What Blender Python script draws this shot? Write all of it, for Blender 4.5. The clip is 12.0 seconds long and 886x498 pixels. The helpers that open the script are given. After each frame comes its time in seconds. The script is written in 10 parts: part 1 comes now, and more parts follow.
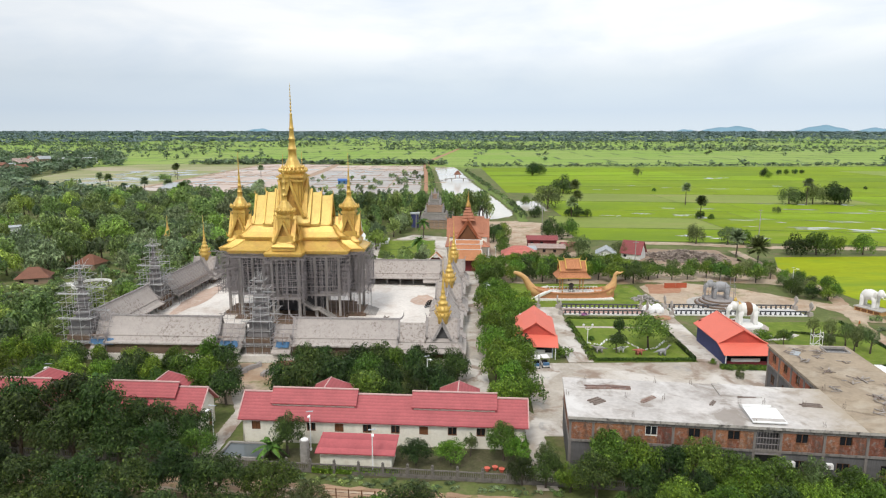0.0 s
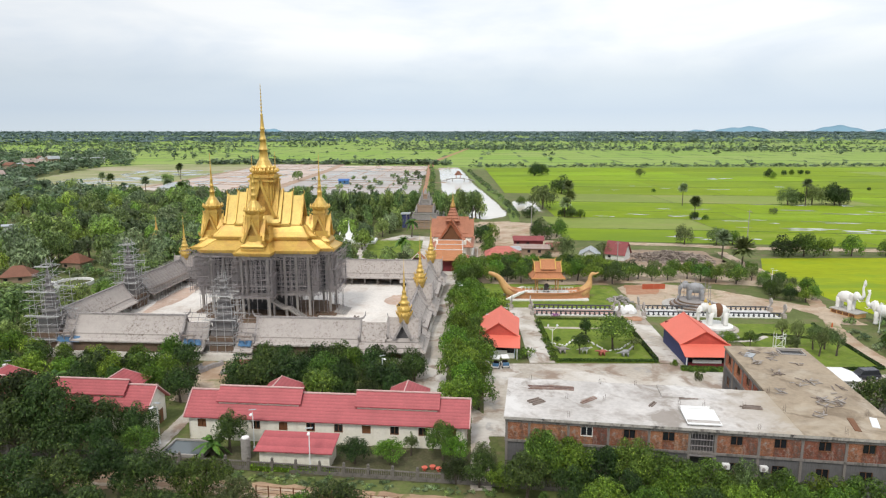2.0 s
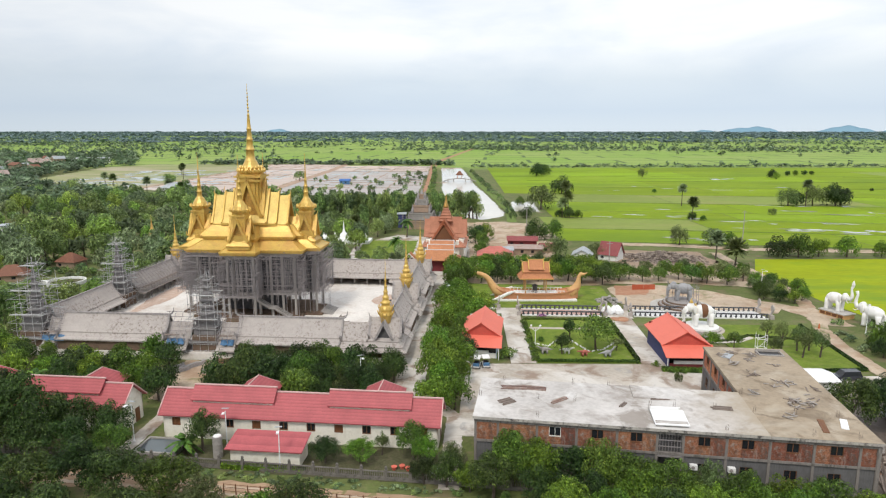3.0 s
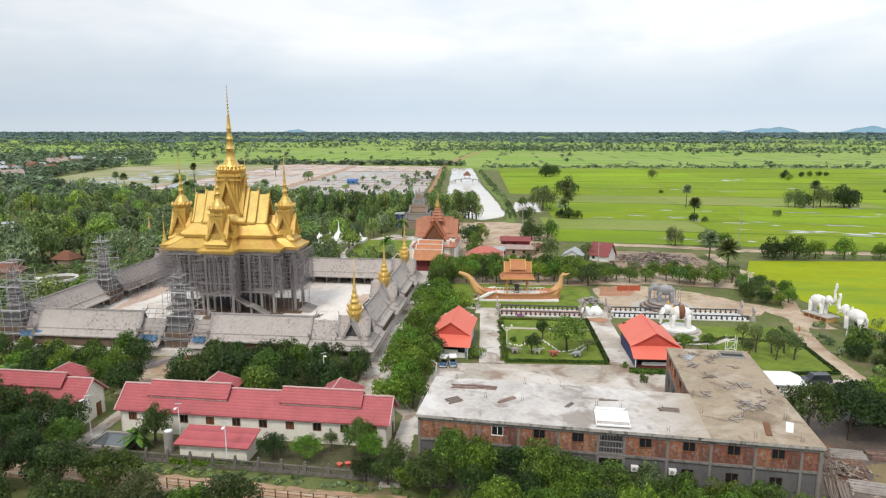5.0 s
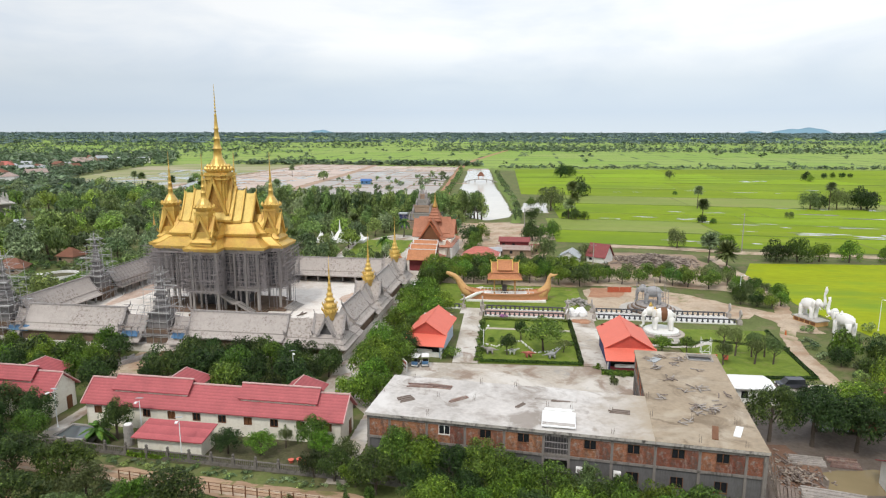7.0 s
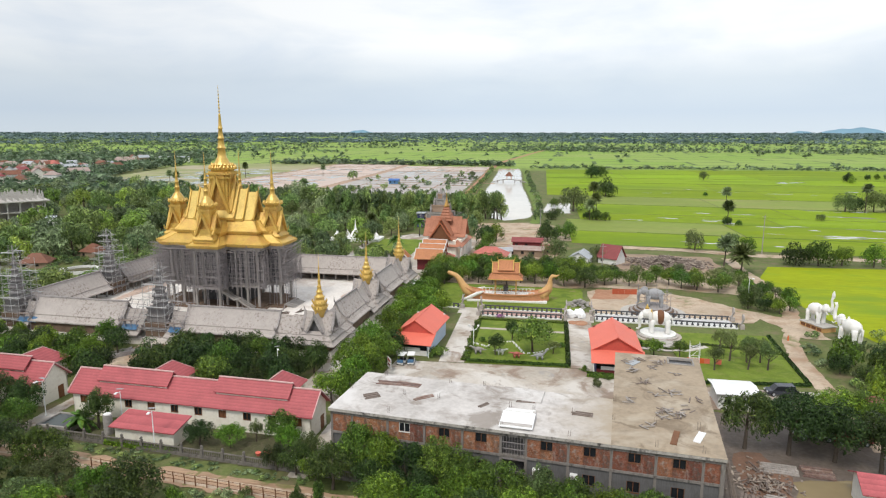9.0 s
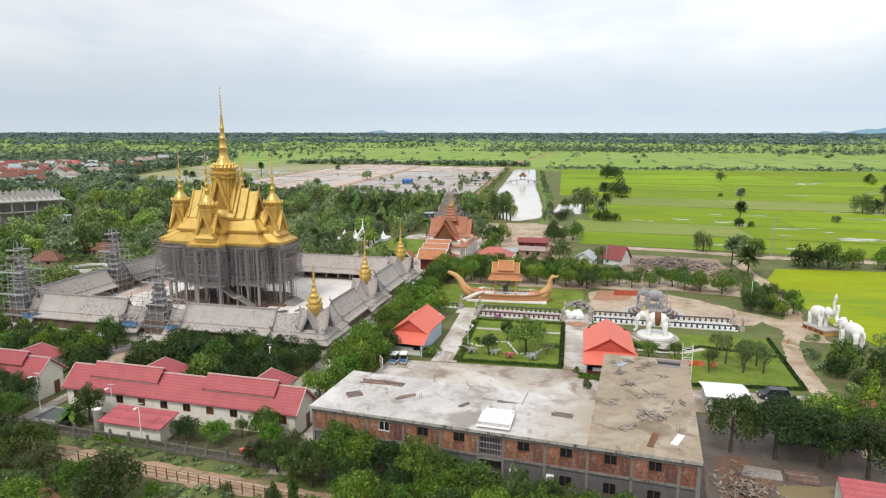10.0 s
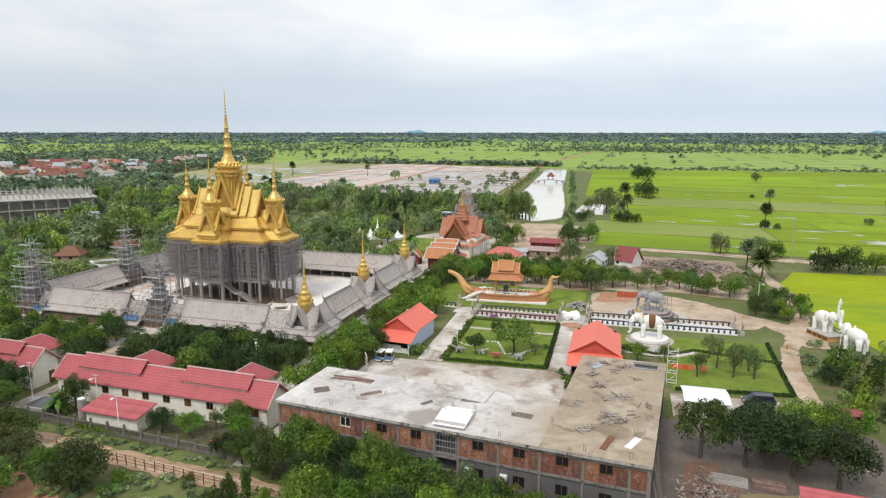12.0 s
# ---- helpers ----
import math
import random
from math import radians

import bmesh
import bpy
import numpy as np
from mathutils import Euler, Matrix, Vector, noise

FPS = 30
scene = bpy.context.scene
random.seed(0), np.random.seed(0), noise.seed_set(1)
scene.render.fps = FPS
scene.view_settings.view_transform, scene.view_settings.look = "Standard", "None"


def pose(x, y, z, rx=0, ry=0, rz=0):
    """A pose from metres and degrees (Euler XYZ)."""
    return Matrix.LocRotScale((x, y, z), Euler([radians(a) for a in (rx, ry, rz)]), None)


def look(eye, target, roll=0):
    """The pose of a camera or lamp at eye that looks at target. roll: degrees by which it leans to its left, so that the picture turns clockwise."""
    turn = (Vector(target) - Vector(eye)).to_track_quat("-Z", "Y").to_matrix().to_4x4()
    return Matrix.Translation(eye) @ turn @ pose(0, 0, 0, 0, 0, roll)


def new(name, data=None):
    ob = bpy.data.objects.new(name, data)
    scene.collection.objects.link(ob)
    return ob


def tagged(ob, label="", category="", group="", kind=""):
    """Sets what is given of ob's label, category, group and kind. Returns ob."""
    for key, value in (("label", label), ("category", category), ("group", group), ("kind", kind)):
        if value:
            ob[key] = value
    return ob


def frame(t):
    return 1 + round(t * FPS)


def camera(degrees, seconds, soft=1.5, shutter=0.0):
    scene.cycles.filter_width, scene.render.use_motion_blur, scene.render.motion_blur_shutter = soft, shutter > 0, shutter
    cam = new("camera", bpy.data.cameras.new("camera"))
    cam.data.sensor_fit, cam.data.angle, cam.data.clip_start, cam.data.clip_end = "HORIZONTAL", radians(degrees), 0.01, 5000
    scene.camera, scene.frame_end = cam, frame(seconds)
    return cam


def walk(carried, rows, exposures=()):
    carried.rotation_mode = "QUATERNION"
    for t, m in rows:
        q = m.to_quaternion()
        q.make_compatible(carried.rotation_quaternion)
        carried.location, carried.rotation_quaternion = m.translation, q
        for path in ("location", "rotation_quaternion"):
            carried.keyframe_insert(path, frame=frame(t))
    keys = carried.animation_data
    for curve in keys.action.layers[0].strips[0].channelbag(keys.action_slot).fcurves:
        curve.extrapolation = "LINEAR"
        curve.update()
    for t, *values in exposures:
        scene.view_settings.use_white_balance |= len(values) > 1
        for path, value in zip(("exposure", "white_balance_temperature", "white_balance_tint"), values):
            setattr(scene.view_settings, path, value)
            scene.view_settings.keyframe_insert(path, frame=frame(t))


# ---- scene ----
cam = camera(69.4, 12.0, soft=1.2)
METRES, EYE, TILT, LEAN, TURN = 56.0, 42.4, -10.45, 0.0, 0.0
ROWS = [
    (0.0, 0.0, 0.0, 0.0, 0.0, 0.0, -0.0),
    (0.5, 0.0385, -0.0012, 0.0003, 0.22, 0.0, -0.04),
    (1.0, 0.0827, -0.0025, 0.0001, 0.49, 0.01, -0.09),
    (1.5, 0.1216, -0.0035, -0.0, 0.72, 0.01, -0.13),
    (2.0, 0.1661, -0.0038, -0.0003, 1.02, 0.02, -0.18),
    (2.5, 0.205, -0.0042, -0.0009, 1.3, 0.03, -0.23),
    (3.0, 0.2491, -0.0046, -0.0009, 1.6, 0.04, -0.3),
    (5.0, 0.4125, -0.0022, -0.0035, 3.19, 0.07, -0.62),
    (5.5, 0.4525, -0.0011, -0.0036, 3.67, 0.08, -0.72),
    (6.0, 0.4954, 0.001, -0.0037, 4.18, 0.08, -0.82),
    (6.5, 0.5356, 0.0028, -0.0036, 4.72, 0.08, -0.92),
    (7.0, 0.5785, 0.0051, -0.0038, 5.34, 0.08, -1.05),
    (9.0, 0.7457, 0.0206, -0.003, 8.76, 0.01, -1.66),
    (9.5, 0.7864, 0.0255, -0.0022, 9.59, -0.0, -1.8),
    (10.0, 0.8299, 0.0315, -0.0017, 10.43, -0.02, -1.96),
    (10.5, 0.8703, 0.0377, -0.0009, 11.22, -0.05, -2.1),
    (11.0, 0.9133, 0.0452, -0.0, 12.06, -0.08, -2.25),
    (11.5, 0.9531, 0.053, 0.001, 12.86, -0.12, -2.38),
    (12.0, 0.9955, 0.0616, 0.0015, 13.8, -0.16, -2.55),
]
walk(cam, [(t, pose(0, 0, EYE, TILT, LEAN, TURN) @ pose(METRES * x, METRES * y, METRES * z, 90 + pitch, roll, yaw)) for t, x, y, z, yaw, pitch, roll in ROWS])

# ---- world, sun, exposure ----
world = bpy.data.worlds.new("sky")
scene.world = world
world.use_nodes = True
wn, wl = world.node_tree.nodes, world.node_tree.links
wn.clear()


def wnode(kind, **vals):
    n = wn.new(kind)
    for k, v in vals.items():
        n.inputs[k].default_value = v
    return n


SUN_AZ, SUN_EL = radians(200), radians(54)      # compass bearing of the sun, its height
sky = wn.new("ShaderNodeTexSky")
sky.sky_type, sky.sun_disc = "NISHITA", False
sky.sun_elevation, sky.sun_rotation = SUN_EL, SUN_AZ
wtc = wn.new("ShaderNodeTexCoord")
wsep = wn.new("ShaderNodeSeparateXYZ")
wl.new(wtc.outputs["Generated"], wsep.inputs[0])
# cloud layers, drawn out along the horizon
wmap = wnode("ShaderNodeMapping", Scale=(2.0, 2.0, 7.0), Location=(0.35, 0.1, 0.0))
wl.new(wtc.outputs["Generated"], wmap.inputs["Vector"])
wnoise = wnode("ShaderNodeTexNoise", Scale=1.7, Detail=7.0, Roughness=0.52, Distortion=0.3)
wl.new(wmap.outputs[0], wnoise.inputs["Vector"])
wcov = wn.new("ShaderNodeMapRange")
wcov.inputs["From Min"].default_value, wcov.inputs["From Max"].default_value = 0.38, 0.60
wl.new(wnoise.outputs["Fac"], wcov.inputs["Value"])
wramp = wn.new("ShaderNodeValToRGB")            # haze at the horizon to bright cloud overhead
cr = wramp.color_ramp
cr.elements[0].position, cr.elements[0].color = 0.0, (0.74, 0.84, 0.93, 1)
cr.elements[1].position, cr.elements[1].color = 1.0, (1.05, 1.06, 1.08, 1)
for p, c in ((0.03, (0.66, 0.77, 0.90, 1)), (0.075, (0.76, 0.84, 0.92, 1)), (0.125, (1.06, 1.08, 1.09, 1)), (0.3, (1.08, 1.09, 1.10, 1))):
    e = cr.elements.new(p)
    e.color = c
wl.new(wsep.outputs["Z"], wramp.inputs["Fac"])
wgrey = wn.new("ShaderNodeMix")
wgrey.data_type, wgrey.blend_type = "RGBA", "MULTIPLY"
wgrey.inputs["B"].default_value = (0.80, 0.85, 0.92, 1)
wup = wn.new("ShaderNodeMapRange")              # grey undersides only above the haze
wup.inputs["From Min"].default_value, wup.inputs["From Max"].default_value = 0.02, 0.12
wl.new(wsep.outputs["Z"], wup.inputs["Value"])
winv = wn.new("ShaderNodeMath")
winv.operation = "SUBTRACT"
winv.inputs[0].default_value = 1.0
wl.new(wcov.outputs[0], winv.inputs[1])
wmul = wn.new("ShaderNodeMath")
wmul.operation = "MULTIPLY"
wl.new(winv.outputs[0], wmul.inputs[0]), wl.new(wup.outputs[0], wmul.inputs[1])
wl.new(wmul.outputs[0], wgrey.inputs["Factor"]), wl.new(wramp.outputs[0], wgrey.inputs["A"])
wsky = wn.new("ShaderNodeVectorMath")
wsky.operation = "SCALE"
wsky.inputs["Scale"].default_value = 0.09
wl.new(sky.outputs[0], wsky.inputs[0])
wmix = wn.new("ShaderNodeMix")                  # broken overcast over the clear sky
wmix.data_type = "RGBA"
wmix.inputs["Factor"].default_value = 0.9
wl.new(wsky.outputs[0], wmix.inputs["A"]), wl.new(wgrey.outputs["Result"], wmix.inputs["B"])
wwest = wn.new("ShaderNodeMapRange")             # a greyer cloud bank to the west
wwest.inputs["From Min"].default_value, wwest.inputs["From Max"].default_value = -0.62, -0.12
wwest.inputs["To Min"].default_value, wwest.inputs["To Max"].default_value = 0.90, 1.03
wl.new(wsep.outputs["X"], wwest.inputs["Value"])
wbank = wn.new("ShaderNodeVectorMath")
wbank.operation = "SCALE"
wl.new(wmix.outputs["Result"], wbank.inputs[0]), wl.new(wwest.outputs[0], wbank.inputs["Scale"])
wbg = wnode("ShaderNodeBackground", Strength=1.0)
wl.new(wbank.outputs[0], wbg.inputs["Color"])
wout = wn.new("ShaderNodeOutputWorld")
wl.new(wbg.outputs[0], wout.inputs["Surface"])

sun = new("sun", bpy.data.lights.new("sun", "SUN"))
sun.data.energy, sun.data.angle, sun.data.color = 2.1, radians(13), (1.0, 0.95, 0.87)
to_sun = Vector((math.sin(SUN_AZ) * math.cos(SUN_EL), math.cos(SUN_AZ) * math.cos(SUN_EL), math.sin(SUN_EL)))
sun.matrix_world = look(to_sun * 300, (0, 0, 0))


# ---- materials ----
def mat(name, base, vary=0.12, rough=0.8, scale=0.4, fine=6.0, dirt=None, dirt_amount=0.35, bump=0.15, metal=0.0, per_object=0.0, per_island=0.0, spec=0.3, stretch=(1, 1, 1)):
    """A surface with its base colour varied at two scales, stains of a second colour, and fine relief."""
    m = bpy.data.materials.new(name)
    m.use_nodes = True
    n, l = m.node_tree.nodes, m.node_tree.links
    b = n["Principled BSDF"]
    b.inputs["Roughness"].default_value, b.inputs["Metallic"].default_value = rough, metal
    b.inputs["Specular IOR Level"].default_value = spec
    tc = n.new("ShaderNodeTexCoord")
    mp = n.new("ShaderNodeMapping")
    mp.inputs["Scale"].default_value = stretch
    l.new(tc.outputs["Object"], mp.inputs["Vector"])
    n1, n2 = n.new("ShaderNodeTexNoise"), n.new("ShaderNodeTexNoise")
    for t, s, d in ((n1, scale, 4), (n2, fine, 5)):
        t.inputs["Scale"].default_value, t.inputs["Detail"].default_value, t.inputs["Roughness"].default_value = s, d, 0.6
        l.new(mp.outputs[0], t.inputs["Vector"])
    add = n.new("ShaderNodeMath")
    add.operation = "ADD"
    l.new(n1.outputs["Fac"], add.inputs[0]), l.new(n2.outputs["Fac"], add.inputs[1])
    rng = n.new("ShaderNodeMapRange")
    rng.inputs["From Min"].default_value, rng.inputs["From Max"].default_value = 0.7, 1.3
    rng.inputs["To Min"].default_value, rng.inputs["To Max"].default_value = 1 - vary, 1 + vary
    l.new(add.outputs[0], rng.inputs["Value"])
    hsv = n.new("ShaderNodeHueSaturation")
    hsv.inputs["Color"].default_value = (*base, 1)
    l.new(rng.outputs[0], hsv.inputs["Value"])
    col = hsv.outputs[0]
    if dirt:
        n3 = n.new("ShaderNodeTexNoise")
        n3.inputs["Scale"].default_value, n3.inputs["Detail"].default_value, n3.inputs["Roughness"].default_value = scale * 2.3, 6, 0.65
        l.new(mp.outputs[0], n3.inputs["Vector"])
        r3 = n.new("ShaderNodeMapRange")
        r3.inputs["From Min"].default_value, r3.inputs["From Max"].default_value = 0.5, 0.68
        r3.inputs["To Max"].default_value = dirt_amount
        l.new(n3.outputs["Fac"], r3.inputs["Value"])
        mx = n.new("ShaderNodeMix")
        mx.data_type = "RGBA"
        mx.inputs["B"].default_value = (*dirt, 1)
        l.new(r3.outputs[0], mx.inputs["Factor"]), l.new(col, mx.inputs["A"])
        col = mx.outputs["Result"]
    if per_object or per_island:
        src = n.new("ShaderNodeObjectInfo").outputs["Random"] if per_object else n.new("ShaderNodeNewGeometry").outputs["Random Per Island"]
        a = per_object or per_island
        r4 = n.new("ShaderNodeMapRange")
        r4.inputs["To Min"].default_value, r4.inputs["To Max"].default_value = 1 - a, 1 + a
        l.new(src, r4.inputs["Value"])
        h2 = n.new("ShaderNodeHueSaturation")
        l.new(r4.outputs[0], h2.inputs["Value"]), l.new(col, h2.inputs["Color"])
        r5 = n.new("ShaderNodeMapRange")
        r5.inputs["To Min"].default_value, r5.inputs["To Max"].default_value = 0.5 - 0.04 * a, 0.5 + 0.04 * a
        l.new(src, r5.inputs["Value"]), l.new(r5.outputs[0], h2.inputs["Hue"])
        col = h2.outputs[0]
    l.new(col, b.inputs["Base Color"])
    if bump:
        bp = n.new("ShaderNodeBump")
        bp.inputs["Strength"].default_value, bp.inputs["Distance"].default_value = bump, 0.05
        l.new(n2.outputs["Fac"], bp.inputs["Height"]), l.new(bp.outputs[0], b.inputs["Normal"])
    return m


def leaf_mat(name, dark, light, tip=None, grain=2.6):
    """Foliage: leaf clumps of slightly different greens, mottled by single leaves; some light comes through."""
    m = bpy.data.materials.new(name)
    m.use_nodes = True
    n, l = m.node_tree.nodes, m.node_tree.links
    b, out = n["Principled BSDF"], n["Material Output"]
    b.inputs["Roughness"].default_value, b.inputs["Specular IOR Level"].default_value = 0.5, 0.3
    geo, obj = n.new("ShaderNodeNewGeometry"), n.new("ShaderNodeObjectInfo")
    ramp = n.new("ShaderNodeValToRGB")
    ramp.color_ramp.elements[0].color, ramp.color_ramp.elements[1].color = (*dark, 1), (*light, 1)
    ramp.color_ramp.elements[1].position = 0.86
    if tip:
        e = ramp.color_ramp.elements.new(1.0)
        e.color = (*tip, 1)
    l.new(geo.outputs["Random Per Island"], ramp.inputs["Fac"])

    def noise_value(scale, detail, lo, hi, out_lo, out_hi):
        nz, r = n.new("ShaderNodeTexNoise"), n.new("ShaderNodeMapRange")
        nz.inputs["Scale"].default_value, nz.inputs["Detail"].default_value, nz.inputs["Roughness"].default_value = scale, detail, 0.65
        l.new(geo.outputs["Position"], nz.inputs["Vector"])
        for k, v in (("From Min", lo), ("From Max", hi), ("To Min", out_lo), ("To Max", out_hi)):
            r.inputs[k].default_value = v
        l.new(nz.outputs["Fac"], r.inputs["Value"])
        return r.outputs[0], nz.outputs["Fac"]

    def times(a, c):
        mu = n.new("ShaderNodeMath")
        mu.operation = "MULTIPLY"
        l.new(a, mu.inputs[0]), l.new(c, mu.inputs[1])
        return mu.outputs[0]

    boughs, _ = noise_value(0.45, 2, 0.3, 0.7, 0.74, 1.28)
    leaves, relief = noise_value(grain, 3, 0.36, 0.64, 0.55, 1.45)
    r1, r2 = n.new("ShaderNodeMapRange"), n.new("ShaderNodeMapRange")
    r1.inputs["To Min"].default_value, r1.inputs["To Max"].default_value = 0.62, 1.36
    r2.inputs["To Min"].default_value, r2.inputs["To Max"].default_value = 0.488, 0.532
    att, sm, fr = n.new("ShaderNodeAttribute"), n.new("ShaderNodeMath"), n.new("ShaderNodeMath")
    att.attribute_name = "tree_tint"            # one value for each tree of a joined wood
    sm.operation, fr.operation = "ADD", "FRACT"
    l.new(att.outputs["Fac"], sm.inputs[0]), l.new(obj.outputs["Random"], sm.inputs[1]), l.new(sm.outputs[0], fr.inputs[0])
    hue = n.new("ShaderNodeMath")               # hue varies apart from brightness
    hue.operation = "PINGPONG"
    hue.inputs[1].default_value = 0.23
    h4 = n.new("ShaderNodeMath")
    h4.operation = "MULTIPLY"
    h4.inputs[1].default_value = 4.3
    l.new(fr.outputs[0], hue.inputs[0]), l.new(hue.outputs[0], h4.inputs[0])
    l.new(fr.outputs[0], r1.inputs["Value"]), l.new(h4.outputs[0], r2.inputs["Value"])
    h = n.new("ShaderNodeHueSaturation")
    l.new(ramp.outputs[0], h.inputs["Color"]), l.new(times(times(boughs, leaves), r1.outputs[0]), h.inputs["Value"]), l.new(r2.outputs[0], h.inputs["Hue"])
    l.new(h.outputs[0], b.inputs["Base Color"])
    bp = n.new("ShaderNodeBump")
    bp.inputs["Strength"].default_value, bp.inputs["Distance"].default_value = 0.9, 0.25
    l.new(relief, bp.inputs["Height"]), l.new(bp.outputs[0], b.inputs["Normal"])
    tr, mix = n.new("ShaderNodeBsdfTranslucent"), n.new("ShaderNodeMixShader")
    mix.inputs[0].default_value = 0.2
    l.new(h.outputs[0], tr.inputs["Color"]), l.new(b.outputs[0], mix.inputs[1]), l.new(tr.outputs[0], mix.inputs[2])
    l.new(mix.outputs[0], out.inputs["Surface"])
    return m


def tile_mat(name, base, row=0.28, dirt=None, per_object=0.0):
    """Roof tiles seen from far: courses across the slope (along local z and y), varied tiles."""
    m = mat(name, base, 0.16, 0.62, 0.5, 5.0, dirt, 0.4, 0.0, per_object=per_object)
    n, l = m.node_tree.nodes, m.node_tree.links
    b = n["Principled BSDF"]
    tc, wv = n.new("ShaderNodeTexCoord"), n.new("ShaderNodeTexWave")
    wv.wave_type, wv.bands_direction, wv.wave_profile = "BANDS", "Z", "SAW"
    wv.inputs["Scale"].default_value = 0.314 / row * 1.3
    l.new(tc.outputs["Object"], wv.inputs["Vector"])
    bp = n.new("ShaderNodeBump")
    bp.inputs["Strength"].default_value, bp.inputs["Distance"].default_value = 0.9, 0.06
    l.new(wv.outputs["Fac"], bp.inputs["Height"]), l.new(bp.outputs[0], b.inputs["Normal"])
    old = b.inputs["Base Color"].links[0].from_socket
    r = n.new("ShaderNodeMapRange")
    r.inputs["To Min"].default_value, r.inputs["To Max"].default_value = 0.82, 1.08
    l.new(wv.outputs["Fac"], r.inputs["Value"])
    h = n.new("ShaderNodeHueSaturation")
    l.new(r.outputs[0], h.inputs["Value"]), l.new(old, h.inputs["Color"]), l.new(h.outputs[0], b.inputs["Base Color"])
    return m


def water_mat(name, base, rough=0.08):
    m = mat(name, base, 0.08, rough, 0.02, 0.3, None, 0, 0.0, spec=0.5)
    n, l = m.node_tree.nodes, m.node_tree.links
    tc, nz, bp = n.new("ShaderNodeTexCoord"), n.new("ShaderNodeTexNoise"), n.new("ShaderNodeBump")
    nz.inputs["Scale"].default_value, nz.inputs["Detail"].default_value = 1.2, 3
    bp.inputs["Strength"].default_value, bp.inputs["Distance"].default_value = 0.08, 0.03
    l.new(tc.outputs["Object"], nz.inputs["Vector"]), l.new(nz.outputs["Fac"], bp.inputs["Height"]), l.new(bp.outputs[0], n["Principled BSDF"].inputs["Normal"])
    return m


GOLD = mat("gold_paint", (0.63, 0.425, 0.105), 0.16, 0.46, 0.35, 3.0, (0.54, 0.31, 0.095), 0.6, 0.25, metal=0.28, spec=0.5)
GOLD_PALE = mat("pale_gold_tiles", (0.68, 0.500, 0.145), 0.14, 0.5, 0.4, 4.0, (0.52, 0.33, 0.09), 0.5, 0.25, metal=0.2, spec=0.5)
# gable relief gold darkened to add recess shade; hall spire shares it
GOLD_DEEP = mat("gold_relief_and_recess_shade", (0.46, 0.265, 0.06), 0.3, 0.5, 0.9, 5.0, (0.25, 0.13, 0.035), 0.7, 0.8, metal=0.2, spec=0.5)
GOLD_LEAF = mat("bright_gold", (0.64, 0.43, 0.11), 0.18, 0.36, 0.8, 7.0, (0.45, 0.25, 0.05), 0.5, 0.3, metal=0.25, spec=0.5)
GREY_ROOF = mat("unpainted_cement_roof", (0.42, 0.38, 0.355), 0.10, 0.9, 0.85, 6.0, (0.12, 0.088, 0.07), 0.85, 0.3)
GREY_TRIM = mat("cement_trim", (0.34, 0.315, 0.305), 0.16, 0.88, 0.7, 5.0, (0.12, 0.10, 0.10), 0.5, 0.3)
CONC = mat("raw_concrete", (0.34, 0.32, 0.30), 0.14, 0.9, 0.5, 4.0, (0.17, 0.15, 0.13), 0.5, 0.3)
PALE_CONC = mat("bleached_concrete", (0.46, 0.44, 0.41), 0.14, 0.9, 0.4, 4.0, (0.27, 0.245, 0.22), 0.6, 0.2)
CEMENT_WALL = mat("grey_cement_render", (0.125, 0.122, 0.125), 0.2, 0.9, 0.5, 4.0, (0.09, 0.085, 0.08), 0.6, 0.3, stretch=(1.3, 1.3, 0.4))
BASE_BROWN = mat("mossy_brown_base", (0.17, 0.115, 0.085), 0.3, 0.95, 0.6, 5.0, (0.10, 0.10, 0.06), 0.7, 0.4)
STAINED = mat("rain_stained_concrete", (0.22, 0.20, 0.185), 0.2, 0.9, 0.6, 5.0, (0.07, 0.065, 0.055), 0.9, 0.3, stretch=(1.6, 1.6, 0.25))
# cement colour lowered so recessed faces read as shaded
CONC_DARK = mat("shade_darkened_cement", (0.10, 0.097, 0.10), 0.2, 0.9, 0.6, 4.0, (0.07, 0.065, 0.06), 0.5, 0.3)
SLAB_WHITE = mat("bleached_roof_slab", (0.52, 0.495, 0.475), 0.16, 0.9, 0.13, 1.8, (0.30, 0.265, 0.24), 0.7, 0.2)
SLAB_BROWN = mat("weathered_roof_slab", (0.345, 0.28, 0.205), 0.18, 0.9, 0.16, 1.8, (0.22, 0.18, 0.14), 0.65, 0.2)
PAVE = mat("plaza_concrete", (0.44, 0.395, 0.34), 0.16, 0.9, 0.12, 1.6, (0.30, 0.245, 0.20), 0.65, 0.2)
COURT = mat("court_slab", (0.71, 0.675, 0.635), 0.14, 0.92, 0.07, 2.0, (0.42, 0.33, 0.27), 0.5, 0.2)
BRICKMAT = mat("red_brick", (0.36, 0.13, 0.07), 0.3, 0.9, 0.6, 9.0, (0.28, 0.24, 0.22), 0.5, 0.4, per_object=0.25)
MORTAR = mat("smeared_mortar_brick", (0.215, 0.086, 0.050), 0.4, 0.95, 0.9, 6.0, (0.25, 0.215, 0.19), 0.8, 0.5, per_object=0.28)


